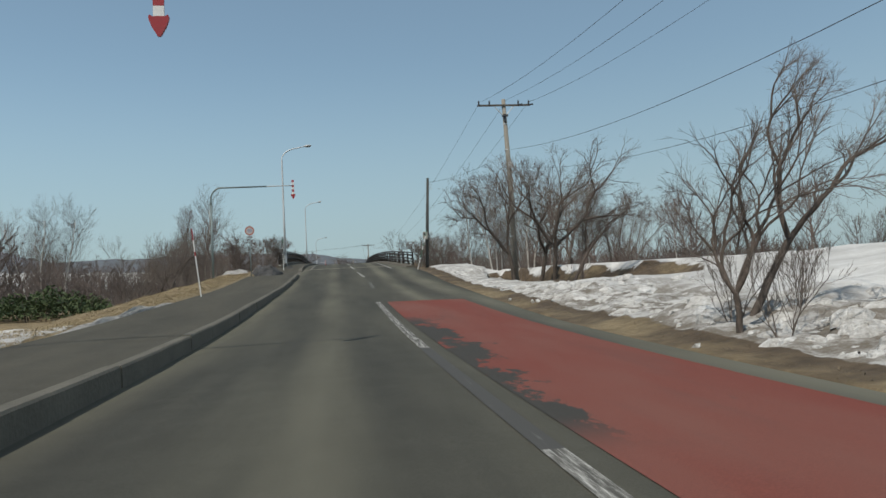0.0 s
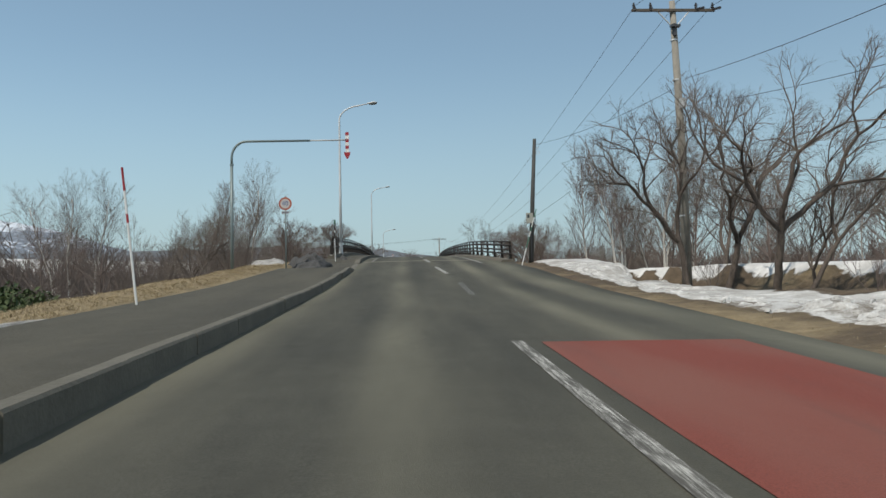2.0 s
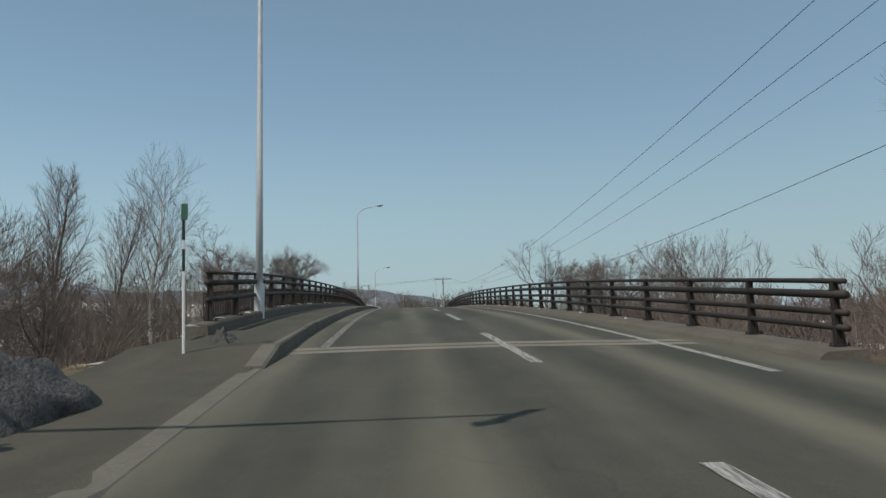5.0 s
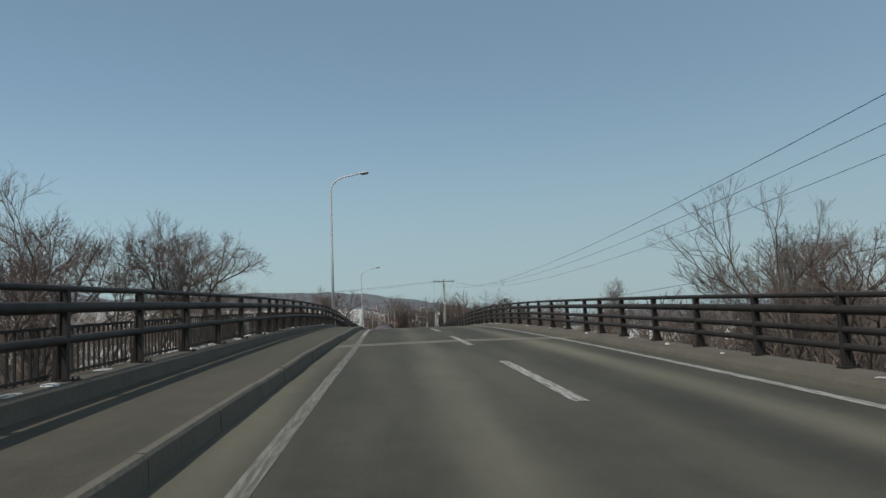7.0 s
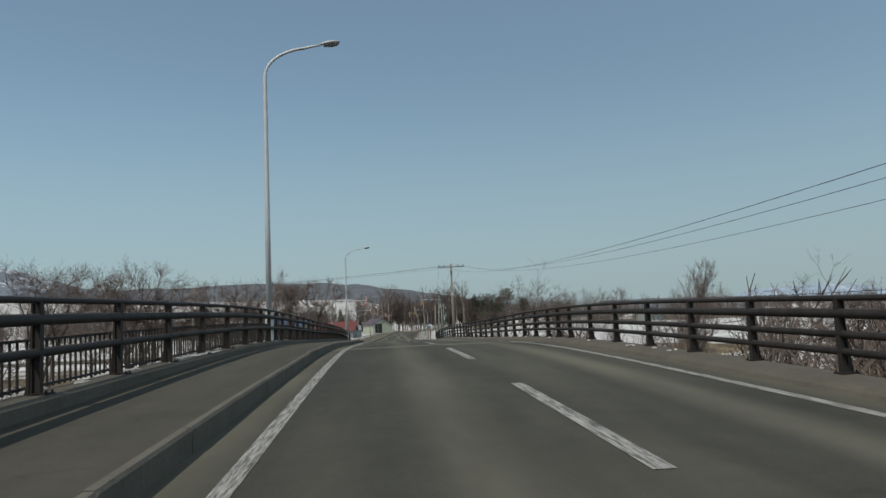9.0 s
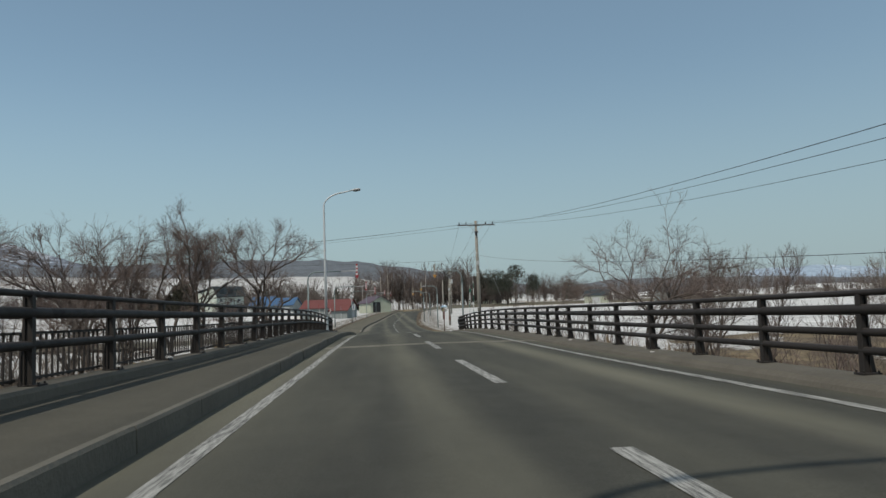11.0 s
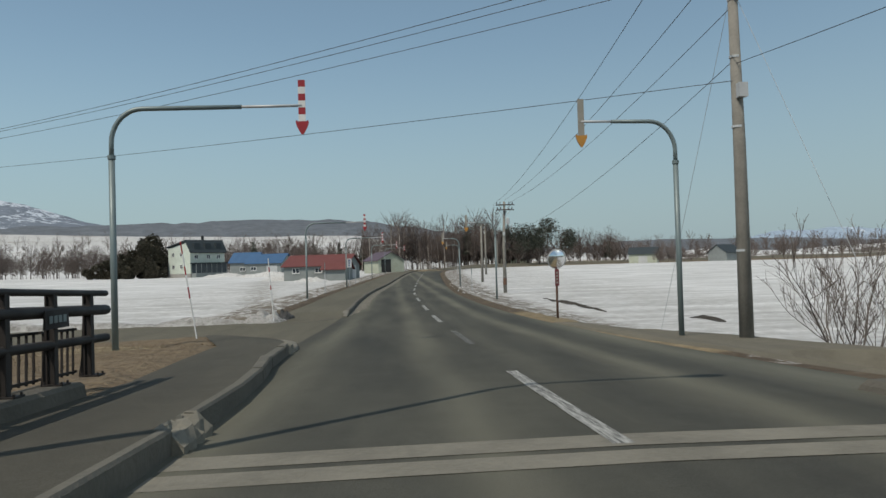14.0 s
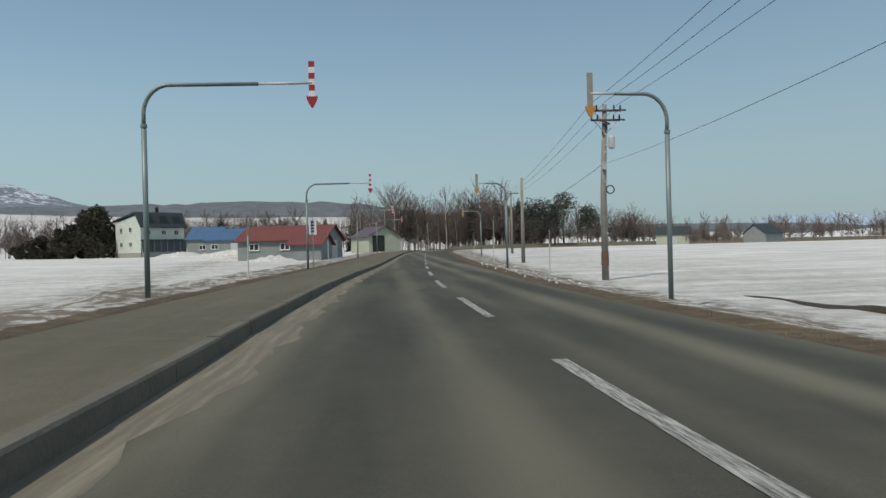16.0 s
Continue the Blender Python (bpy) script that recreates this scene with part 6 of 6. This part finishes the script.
def tree_to(kind, x, y, top, rz=None, where="by the road"):
    """A tree whose crown ends at the height top."""
    return tree(kind, x, y, (top - ground_z(x, y)) / TALL[kind], rz, None, where)


IN_SNOW, BY_BRIDGE = "standing in old snow", "below the bridge"
for row in (("gnarl_a", 4.6, 25.0, 0.1, 105), ("gnarl_b", 5.1, 25.8, 0.85, 0), ("shrub_b", 4.75, 24.2, -2.0, 80), ("shrub_b", 5.6, 25.2, -1.9, 200), ("shrub_b", 5.0, 25.9, -1.8, 140), ("willow_b", 8.4, 54.0, 4.6, 180), ("willow_a", 9.8, 54.4, 4.5, 60), ("willow_a", 9.5, 50.2, 4.4, 0), ("gnarl_b", 10.2, 50.0, 2.5, 0),
            ("gnarl_a", 11.2, 51.4, 1.6, 70), ("shrub_b", 8.2, 51.5, -0.8, 0), ("shrub_a", 9.0, 45.0, -1.2, 0)):
    tree_to(*row, where=IN_SNOW)
for row in (("birch_a", 10.8, 69.8, 6.2, 30), ("mid_c", 9.3, 71.0, 5.7, 0), ("birch_b", 13.4, 70.5, 7.3, 10), ("birch_b", 12.0, 73.0, 6.6, 200), ("birch_a", 14.6, 75.0, 7.0, 140), ("round_a", 15.8, 68.0, 5.5, 0), ("round_a", 8.4, 80.0, 2.9, 50), ("birch_b", 16.0, 73.0, 6.5, 0), ("birch_b", 18.0, 70.0, 6.8, 100),
            ("mid_a", 20.0, 70.0, 4.2, 100), ("mid_b", 19.0, 64.0, 4.0, 0), ("mid_a", 24.0, 66.0, 4.4, 0), ("mid_c", 27.0, 74.0, 5.0, 0), ("upright_a", 23.0, 78.0, 5.5, 0), ("mid_a", 30.0, 60.0, 4.5, 0), ("mid_b", 29.0, 50.0, 3.5, 0), ("round_b", 33.0, 76.0, 5.2, 0),
            ("willow_e", 5.7, 93.6, 4.4, 90), ("willow_c", 7.4, 95.0, 3.3, 30), ("willow_e", 8.6, 93.0, 3.4, 200), ("willow_e", 11.0, 95.4, 3.9, 300), ("mid_b", 14.5, 80.0, 3.5, 0), ("mid_a", 17.5, 84.0, 3.6, 0), ("mid_a", 12.0, 92.0, 3.4, 0)):
    tree_to(*row, where=IN_SNOW)
# right of the bridge
for row in (("willow_e", 8.9, 100.6, 3.9, 20), ("willow_c", 10.8, 100.0, 4.2, 0), ("round_a", 13.0, 102.0, 4.2, 90), ("mid_b", 15.0, 98.0, 4.2, 60), ("mid_b", 15.5, 104.0, 4.4, 0), ("mid_a", 21.0, 112.0, 4.6, 0), ("mid_b", 26.0, 120.0, 4.8, 0),
            ("upright_a", 20.0, 155.4, 6.6, 0), ("upright_a", 20.6, 156.0, 5.8, 80), ("round_a", 21.2, 156.5, 5.0, 0), ("swept", 7.9, 154.6, 7.0, 0), ("round_a", 13.5, 161.0, 5.2, 0), ("upright_a", 15.5, 160.0, 5.0, 0), ("upright_a", 10.6, 156.5, 4.8, 50), ("swept", 27.5, 149.0, 6.7, 60), ("willow_d", 34.0, 146.0, 6.2, 0), ("mid_a", 44.0, 150.0, 5.4, 0), ("mid_b", 27.0, 158.0, 4.6, 0), ("mid_b", 30.0, 96.0, 4.6, 0), ("mid_b", 17.5, 158.0, 4.2, 0)):
    tree_to(*row, where=BY_BRIDGE)
# left of the bridge and of the approach
for row in (("birch_b", -32.4, 101.7, 10.2, 0), ("birch_b", -30.6, 103.0, 10.6, 90), ("birch_a", -34.0, 104.0, 9.4, 40), ("mid_a", -26.0, 90.0, 3.2, 40), ("round_a", -14.2, 76.0, 3.8, 0), ("upright_a", -15.6, 88.6, 6.8, 0), ("birch_b", -15.0, 100.0, 10.6, 0), ("round_b", -14.6, 86.0, 4.2, 0), ("round_a", -16.4, 82.0, 3.4, 0), ("mid_b", -12.6, 84.0, 3.2, 0), ("mid_b", -17.5, 80.0, 3.4, 0),
            ("upright_a", -14.4, 91.0, 6.0, 30), ("willow_d", -12.7, 104.7, 7.1, 30), ("willow_c", -10.6, 100.0, 5.0, 200), ("willow_e", -8.6, 98.7, 4.8, 0), ("willow_c", -7.7, 100.0, 4.5, 90), ("willow_e", -6.8, 100.6, 4.9, 200), ("willow_c", -8.2, 105.6, 5.2, 50), ("round_a", -7.8, 110.0, 3.0, 120), ("mid_b", -14.0, 112.0, 5.0, 0), ("mid_b", -18.0, 100.0, 5.0, 0), ("mid_a", -22.0, 128.0, 5.6, 0),
            ("willow_c", -6.5, 156.5, 6.4, 40), ("willow_d", -7.5, 153.8, 6.8, 0), ("willow_c", -9.0, 155.4, 6.3, 160), ("willow_d", -10.4, 154.4, 6.1, 200), ("willow_c", -11.6, 155.6, 6.5, 260), ("willow_d", -13.6, 156.6, 6.6, 70), ("willow_d", -16.0, 151.4, 7.9, 300), ("willow_c", -17.4, 152.6, 7.6, 30), ("willow_c", -22.4, 150.0, 7.8, 120), ("round_a", -21.0, 162.0, 6.6, 60), ("mid_a", -25.0, 166.0, 6.6, 0), ("mid_a", -34.0, 166.0, 6.8, 0), ("mid_a", -47.0, 164.0, 7.0, 0), ("mid_a", -53.0, 160.0, 6.8, 0), ("mid_a", -27.0, 163.0, 6.8, 0), ("mid_a", -31.0, 159.0, 6.4, 0), ("mid_a", -42.0, 158.0, 6.6, 0), ("pollard", -6.8, 162.0, 4.4, 0), ("willow_c", -9.4, 167.0, 3.6, 0), ("shrub_b", -8.2, 173.0, 2.6, 0)):
    tree_to(*row, where=BY_BRIDGE)
for row in (("shrub_b", 8.9, 188.6, 0.98, 0), ("shrub_b", 9.3, 188.4, 0.8, 90), ("shrub_b", 7.0, 178.0, 0.7, 0), ("shrub_b", 8.6, 171.0, 1.0, 0)):
    tree(*row, where="at the field edge")
rnd = random.Random(9)
for i in range(52):
    side = rnd.choice((-1, 1))
    y = rnd.uniform(72, 172)
    x = side * (rnd.uniform(6.6, 26))
    tree("shrub_a" if rnd.random() < 0.6 else "shrub_b", x, y, rnd.uniform(0.7, 1.2), where=BY_BRIDGE)
for i in range(42):
    y = rnd.uniform(56, 200)
    x = rnd.choice((-1, 1)) * rnd.uniform(24, 90)
    if y > 160:
        x = -abs(x) - 25
    tree(rnd.choice(("mid_a", "mid_b", "mid_c", "mid_a")), x, y, rnd.uniform(0.7, 1.1), where="in a thin wood")

# ---- far woods ----
PALE_BARK = bark("far_pale_bark", (0.20, 0.17, 0.15), (0.42, 0.38, 0.34), 0.6)

def twig_tree(mb, trunk, x, y, z, h, rnd, dense=26, thick=0.0034):
    """A small far tree: a thin trunk and a haze of upright branches."""
    r = h * 0.0105
    trunk.tube([(x, y, z - 0.3), (x + rnd.uniform(-0.3, 0.3), y, z + h * 0.55), (x + rnd.uniform(-0.4, 0.4), y, z + h * 0.92)], [r, r * 0.7, r * 0.2], 3, False)
    w = h * rnd.uniform(0.16, 0.28)
    for i in range(dense):
        f = 0.25 + 0.7 * i / dense
        a = rnd.uniform(0, 2 * math.pi)
        reach = w * (0.4 + 0.8 * math.sin(math.pi * min(1, (f - 0.15) * 1.1))) * rnd.uniform(0.5, 1.1)
        p = Vector((x, y, z + h * f * 0.9))
        q = p + Vector((math.cos(a) * reach, math.sin(a) * reach, h * rnd.uniform(0.10, 0.26)))
        b = h * thick
        mb.tube([p, p.lerp(q, 0.5) + Vector((0, 0, -0.02 * h)), q], [b, b * 0.8, b * 0.4], 3, False)
        for k in range(3):
            t = p.lerp(q, rnd.uniform(0.4, 0.9))
            e = t + Vector((math.cos(a + rnd.uniform(-1, 1)) * reach * 0.4, math.sin(a + rnd.uniform(-1, 1)) * reach * 0.4, h * rnd.uniform(0.05, 0.13)))
            mb.tube([t, e], [b * 0.6, b * 0.35], 3, False)


def round_tree(mb, trunk, x, y, z, h, rnd, dense=26, thick=0.0034):
    """A small far tree with a rounded haze of twigs."""
    r = h * 0.011
    lean = rnd.uniform(-0.06, 0.06) * h
    trunk.tube([(x, y, z - 0.3), (x + lean * 0.4, y, z + h * 0.4), (x + lean, y, z + h * 0.75)], [r, r * 0.75, r * 0.3], 3, False)
    w, low = h * rnd.uniform(0.2, 0.42), rnd.uniform(0.12, 0.32)
    b = h * thick
    for i in range(dense):
        a, v = rnd.uniform(0, 2 * math.pi), rnd.uniform(-0.7, 1)
        reach = w * (1 - v * v * 0.9) ** 0.5 * rnd.uniform(0.6, 1.1)
        q = Vector((x + lean + math.cos(a) * reach, y + math.sin(a) * reach, z + h * (0.6 + 0.4 * v * rnd.uniform(0.8, 1.0))))
        p = Vector((x + lean * 0.5, y, z + h * max(low, 0.6 + 0.4 * v - rnd.uniform(0.25, 0.5))))
        m = p.lerp(q, 0.5) + Vector((math.cos(a) * reach * 0.12, math.sin(a) * reach * 0.12, 0))
        mb.tube([p, m, q], [b, b * 0.75, b * 0.35], 3, False)
        for k in range(3):
            t = p.lerp(q, rnd.uniform(0.5, 1.0))
            e = t + Vector((rnd.uniform(-1, 1), rnd.uniform(-1, 1), rnd.uniform(-0.2, 1.1))) * h * 0.09
            mb.tube([t, e], [b * 0.6, b * 0.35], 3, False)


def wood(label, spots, hmin, hmax, seed, trunk_mat, dense=22, thick=0.0055, rounded=0.75, lift=0.0):
    rnd = random.Random(seed)
    br, tr = MB(), MB()
    spots = [p for p in spots if not (-17 < p[0] < 15 and p[1] < 200)]
    for x, y in spots:
        kind = round_tree if rnd.random() < rounded else twig_tree
        kind(br, tr, x, y, ground_z(x, y) + lift, hmin + (hmax - hmin) * rnd.random() ** 1.5, rnd, dense=dense, thick=thick)
    ob = thing("far_wood", (spots[0][0], spots[0][1], ground_z(*spots[0])), label, "wood", kind="stuff")
    o = Vector(ob.location)
    for m in (br, tr):
        m.v = [(x - o.x, y - o.y, z - o.z) for x, y, z in m.v]
    tagged(part("branches", br, FAR_TWIG, ob), kind="stuff")
    tagged(part("trunks", tr, trunk_mat, ob), kind="stuff")


rnd = random.Random(21)


def belt(n, x0, y0, x1, y1, wide):
    out = []
    for i in range(n):
        f = rnd.random()
        out.append((x0 + (x1 - x0) * f + rnd.gauss(0, wide * 0.5), y0 + (y1 - y0) * f + rnd.gauss(0, wide)))
    return out


wood("grove of pale birch trunks where the road bends away", belt(90, -9, 436, 34, 438, 9), 11, 20, 31, PALE_BARK, 46, 0.0035, 0.75)
wood("brown bare trees behind the bend of the road", belt(80, 18, 452, 56, 448, 8), 10, 16, 50, FAR_TWIG, 36, 0.0048, 0.9)
wood("bare trees among the dark pines", belt(46, 15, 430, 46, 429, 3), 9, 14, 73, FAR_TWIG, 40, 0.004, 0.8)
wood("rounded bare trees beside the far barns", belt(18, 65, 452, 86, 450, 5), 10, 15, 51, FAR_TWIG, 60, 0.004, 1.0)
wood("dense brown thicket in front of the far barn", belt(34, 87, 417, 96, 414, 2), 3, 6, 52, RED_TWIG, 40, 0.005, 1.0)
wood("hazy belt of bare trees along the snowy rise", belt(420, 70, 492, 440, 478, 8), 5, 11, 53, FAR_TWIG, 20, 0.007, 1.0, 0.0)
wood("low scrub on the far field edge", belt(60, 95, 448, 330, 440, 8), 1.5, 4.5, 54, FAR_TWIG, 22, 0.007, 1.0)
wood("brown belt of bare trees along the snowy slope", belt(170, -190, 462, 10, 470, 7), 6, 12, 61, FAR_TWIG, 26, 0.0055, 0.8)
wood("clumps of bare trees on the snowy slope", belt(50, -150, 430, -88, 436, 6) + belt(40, -62, 420, -20, 424, 6), 7, 13, 62, FAR_TWIG, 34, 0.0045, 0.7)
wood("bare trees behind the farmhouses", belt(110, -110, 430, -5, 455, 12), 8, 14, 32, FAR_TWIG, 26)
wood("scattered bare trees on the snowy slope", belt(90, -330, 470, -70, 520, 40), 8, 14, 34, FAR_TWIG)
wood("bare wood along the valley", belt(120, -140, 60, -120, 330, 22), 8, 14, 35, FAR_TWIG)
wood("bare wood beyond the levee", belt(150, 26, 130, 130, 215, 16), 4, 8, 36, FAR_TWIG, 20, 0.008)
wood("thin bare wood behind the snowy bank", belt(80, 60, 20, 110, 110, 16), 7, 11, 37, FAR_TWIG)
wood("belt of bare trees at the foot of the hill", belt(170, -900, 860, 300, 760, 60), 12, 18, 38, FAR_TWIG, 12)
wood("belt of bare trees across the plain", belt(220, 60, 640, 800, 560, 30), 10, 17, 39, FAR_TWIG, 16, 0.007)
wood("bare trees on the far river bank", belt(110, -60, 200, -330, 330, 30), 8, 13, 40, FAR_TWIG, 18)
wood("brown thicket of bare saplings below the road", belt(330, -20, 62, -80, 130, 15), 3, 6.5, 44, RED_TWIG, 18)
wood("brown thicket of bare saplings beside the bridge", belt(110, 20, 76, 60, 112, 12), 4, 7, 45, RED_TWIG, 16)
wood("brown thicket of bare trees on the river flat", belt(210, 18, 132, 78, 160, 9), 6.2, 8.6, 71, RED_TWIG, 20, 0.0062)
wood("brown thicket of bare trees above the river bank", belt(170, -19, 124, -75, 150, 9), 6.0, 8.8, 72, RED_TWIG, 20, 0.0062)
wood("rows of bare trees on the snowy slope", belt(170, -300, 520, 60, 540, 6) + belt(190, -320, 620, 120, 640, 8) + belt(160, -420, 760, 160, 780, 9), 6, 11, 47, FAR_TWIG, 14, 0.008)


def conifer(x, y, h, seed, wide=0.24):
    bushy = wide > 0.31
    pine = bushy and x > 0
    label = "dark pine with a rounded crown behind the field" if pine else "bushy rounded dull green evergreen beside the house" if bushy else "dark green conifer behind the farm"
    rnd = random.Random(seed)
    z = ground_z(x, y)
    ob = thing("conifer", (x, y, z), label, "tree", "dark conifers")
    mb = MB()
    mb.tube([(0, 0, -0.3), (0, 0, h * 0.95)], [h * 0.018, 0.02], 6)
    part("trunk", mb, BARK, ob)
    mb = MB()
    if bushy:
        # rounded lumps of small drooping sprays
        for i in range(9 if pine else 14):
            f = rnd.uniform(0.45, 0.86) if pine else 0.1 + 0.72 * rnd.random() ** 1.3
            a, q = rnd.uniform(0, 2 * math.pi), h * wide * (1 - f ** 2) ** 0.5 * rnd.uniform(0.1, 0.75)
            cx, cy, cz, cr = math.cos(a) * q, math.sin(a) * q, h * f, h * rnd.uniform(0.13, 0.2)
            for k in range(150 if pine else 240):
                u, v = rnd.uniform(0, 2 * math.pi), rnd.uniform(-0.8, 1)
                w = (1 - v * v) ** 0.5
                rr = cr * rnd.uniform(0.6, 1.08)
                p = Vector((cx + math.cos(u) * w * rr, cy + math.sin(u) * w * rr, cz + v * rr * 1.15))
                s, t = rnd.uniform(0.14, 0.34), rnd.uniform(0, 6.3)
                b = len(mb.v)
                dx, dy = math.cos(t) * s, math.sin(t) * s
                mb.v += [(p.x - dx, p.y - dy, p.z), (p.x + math.cos(u) * s, p.y + math.sin(u) * s, p.z + s * rnd.uniform(0.2, 0.9)), (p.x + dx, p.y + dy, p.z + s * 0.2), (p.x - math.cos(u) * s * 0.5, p.y - math.sin(u) * s * 0.5, p.z - s * 0.8)]
                mb.f += [(b, b + 1, b + 2, b + 3)]
    n, low = 0 if bushy else 46, 0.36 if x > 10 else 0.08
    for i in range(n):
        f = low + (0.98 - low) * i / n
        r = h * wide * (1 - f) ** 0.75 * rnd.uniform(0.65, 1.15) + 0.1
        for k in range(9):
            a = rnd.uniform(0, 2 * math.pi)
            c, s = math.cos(a), math.sin(a)
            zz = h * f + rnd.uniform(-0.3, 0.3)
            r *= rnd.uniform(0.85, 1.1)
            b, wdt = len(mb.v), r * 0.2
            mb.v += [(0, 0, zz + r * 0.12), (c * r * 0.6 - s * wdt, s * r * 0.6 + c * wdt, zz - r * 0.12), (c * r, s * r, zz - r * rnd.uniform(0.2, 0.4)), (c * r * 0.6 + s * wdt, s * r * 0.6 - c * wdt, zz - r * 0.16), (c * r * 0.5, s * r * 0.5, zz - r * 0.32)]
            mb.f += [(b, b + 1, b + 2), (b, b + 2, b + 3), (b + 1, b + 4, b + 2), (b + 4, b + 3, b + 2)]
    part("crown", mb, YEW if bushy and not pine else CONIFER, ob)


for i, (x, y, h, w) in enumerate(((53.5, 434, 16.5, 0.32), (61, 434, 13, 0.34), (39, 446, 13, 0.32), (30, 448, 13, 0.17), (34, 452, 12, 0.2), (19, 452, 13, 0.16),
                                  (-62.5, 373, 11.9, 0.3301), (-65.5, 372, 10.8, 0.38), (-68.5, 371, 8.8, 0.45), (-71.5, 370, 6.8, 0.5), (-74.5, 369, 5.4, 0.55), (-78, 369, 4.0, 0.65),
                                  (-63.5, 368, 9.4, 0.4), (-68.5, 367, 6.6, 0.5), (24.5, 428, 15, 0.24), (31.5, 428, 15.5, 0.23), (38.5, 428, 15.5, 0.25), (41.5, 426, 14, 0.33), (45, 428, 15, 0.32), (49, 427, 14, 0.33), (-40, 385, 10, 0.28), (-20, 440, 11, 0.3), (-30, 450, 11, 0.3), (-12, 445, 11, 0.3), (80, 450, 9, 0.3))):
    conifer(x, y, h, 50 + i, w)

# evergreen bush below the walkway
bush = thing("evergreen_bush", (-15.2, 54.5, -3.0), "low dense evergreen bush with glossy leaves", "bush")
rnd = random.Random(61)
mb = MB()
for i in range(5200):
    a, b = rnd.uniform(0, 2 * math.pi), rnd.random() ** 0.5
    px, py = math.cos(a) * b * 3.8, math.sin(a) * b * 2.4
    top = 1.6 * (1 - b ** 3) * (0.75 + 0.45 * fbm(px, py, 0.8, 3))
    c = Vector((px, py, max(0.02, top * rnd.uniform(0.35, 1.05))))
    m = Matrix.Translation(c) @ pose(0, 0, 0, rnd.uniform(-60, 60), rnd.uniform(-60, 60), rnd.uniform(0, 360))
    s = rnd.uniform(0.05, 0.11)
    k = len(mb.v)
    mb.v += [tuple(m @ Vector(p)) for p in ((-s * 1.5, 0, 0), (0, -s * 0.55, s * 0.15), (s * 1.5, 0, 0), (0, s * 0.55, s * 0.15))]
    mb.f += [(k, k + 1, k + 2, k + 3)]
part("leaves", mb, BUSH_LEAF, bush)
stems = MB()
for i in range(40):
    a, b = rnd.uniform(0, 6.28), rnd.random() ** 0.5
    stems.tube([(math.cos(a) * b * 2.6, math.sin(a) * b * 1.8, -0.2), (math.cos(a) * b * 3.2, math.sin(a) * b * 2.2, 0.9)], [0.02, 0.008], 4)
tagged(part("stems", stems, BARK, bush), kind="stuff")


# ---- dry grass ----
def tufts(name, label, spots, h, mat, seed, lean=0.5, blades=(4, 7)):
    rnd = random.Random(seed)
    mb = MB()
    for x, y in spots:
        z = (ground_z(x, y) if not (180 < y < 189.5 and x < 0) else road_z(y) + 0.18) - 0.02
        for k in range(rnd.randint(*blades)):
            a = rnd.uniform(0, 6.28)
            hh = h * rnd.uniform(0.5, 1.2)
            dx, dy = math.cos(a) * hh * lean * rnd.uniform(0.3, 1.2), math.sin(a) * hh * lean * rnd.uniform(0.3, 1.2)
            px, py = x + rnd.gauss(0, 0.05), y + rnd.gauss(0, 0.05)
            w = 0.004 + hh * 0.009
            wx, wy = -math.sin(a) * w, math.cos(a) * w
            b = len(mb.v)
            mb.v += [(px - wx, py - wy, z), (px + wx, py + wy, z), (px + dx * 0.5 + wx * 0.7, py + dy * 0.5 + wy * 0.7, z + hh * 0.7), (px + dx * 0.5 - wx * 0.7, py + dy * 0.5 - wy * 0.7, z + hh * 0.7), (px + dx, py + dy, z + hh * (0.85 if lean < 0.6 else 0.6))]
            mb.f += [(b, b + 1, b + 2, b + 3), (b + 3, b + 2, b + 4)]
    tagged(part(name, mb, mat), label, "grass", kind="stuff")


rnd = random.Random(81)
spots = []
for i in range(5200):
    y = rnd.uniform(27, 69)
    spots.append((walk_outer(y) - 0.4 - abs(rnd.gauss(0, 2.0)), y))
tufts("dry_grass", "flattened straw-coloured dry grass on the bank", spots, 0.07, DRY_GRASS, 1, 2.4, (8, 12))
spots = []
for i in range(1500):
    y = rnd.choice((rnd.uniform(14, 68), rnd.uniform(183, 262), rnd.uniform(196, 330)))
    spots.append((road_x(y) + right_edge(y) + 0.3 + abs(rnd.gauss(0, 0.35)), y))
for i in range(1800):
    y = rnd.uniform(205, 330)
    spots.append((road_x(y) - 6.5 - abs(rnd.gauss(0, 0.35)), y))
for i in range(900):
    spots.append((rnd.uniform(-10, -5.3), rnd.uniform(182.5, 189.1)))
tufts("dry_grass", "short brown dry grass along the road verge", spots, 0.05, VERGE_GRASS, 2, 2.0)
spots = []
for i in range(4500):
    y = rnd.uniform(74, 176)
    s = rnd.choice((-1, 1, 1))
    spots.append((s * rnd.uniform(6.2, 20), y))
tufts("reeds", "tall dry reeds and weeds below the bridge", spots, 1.2, REED, 3, 0.3)
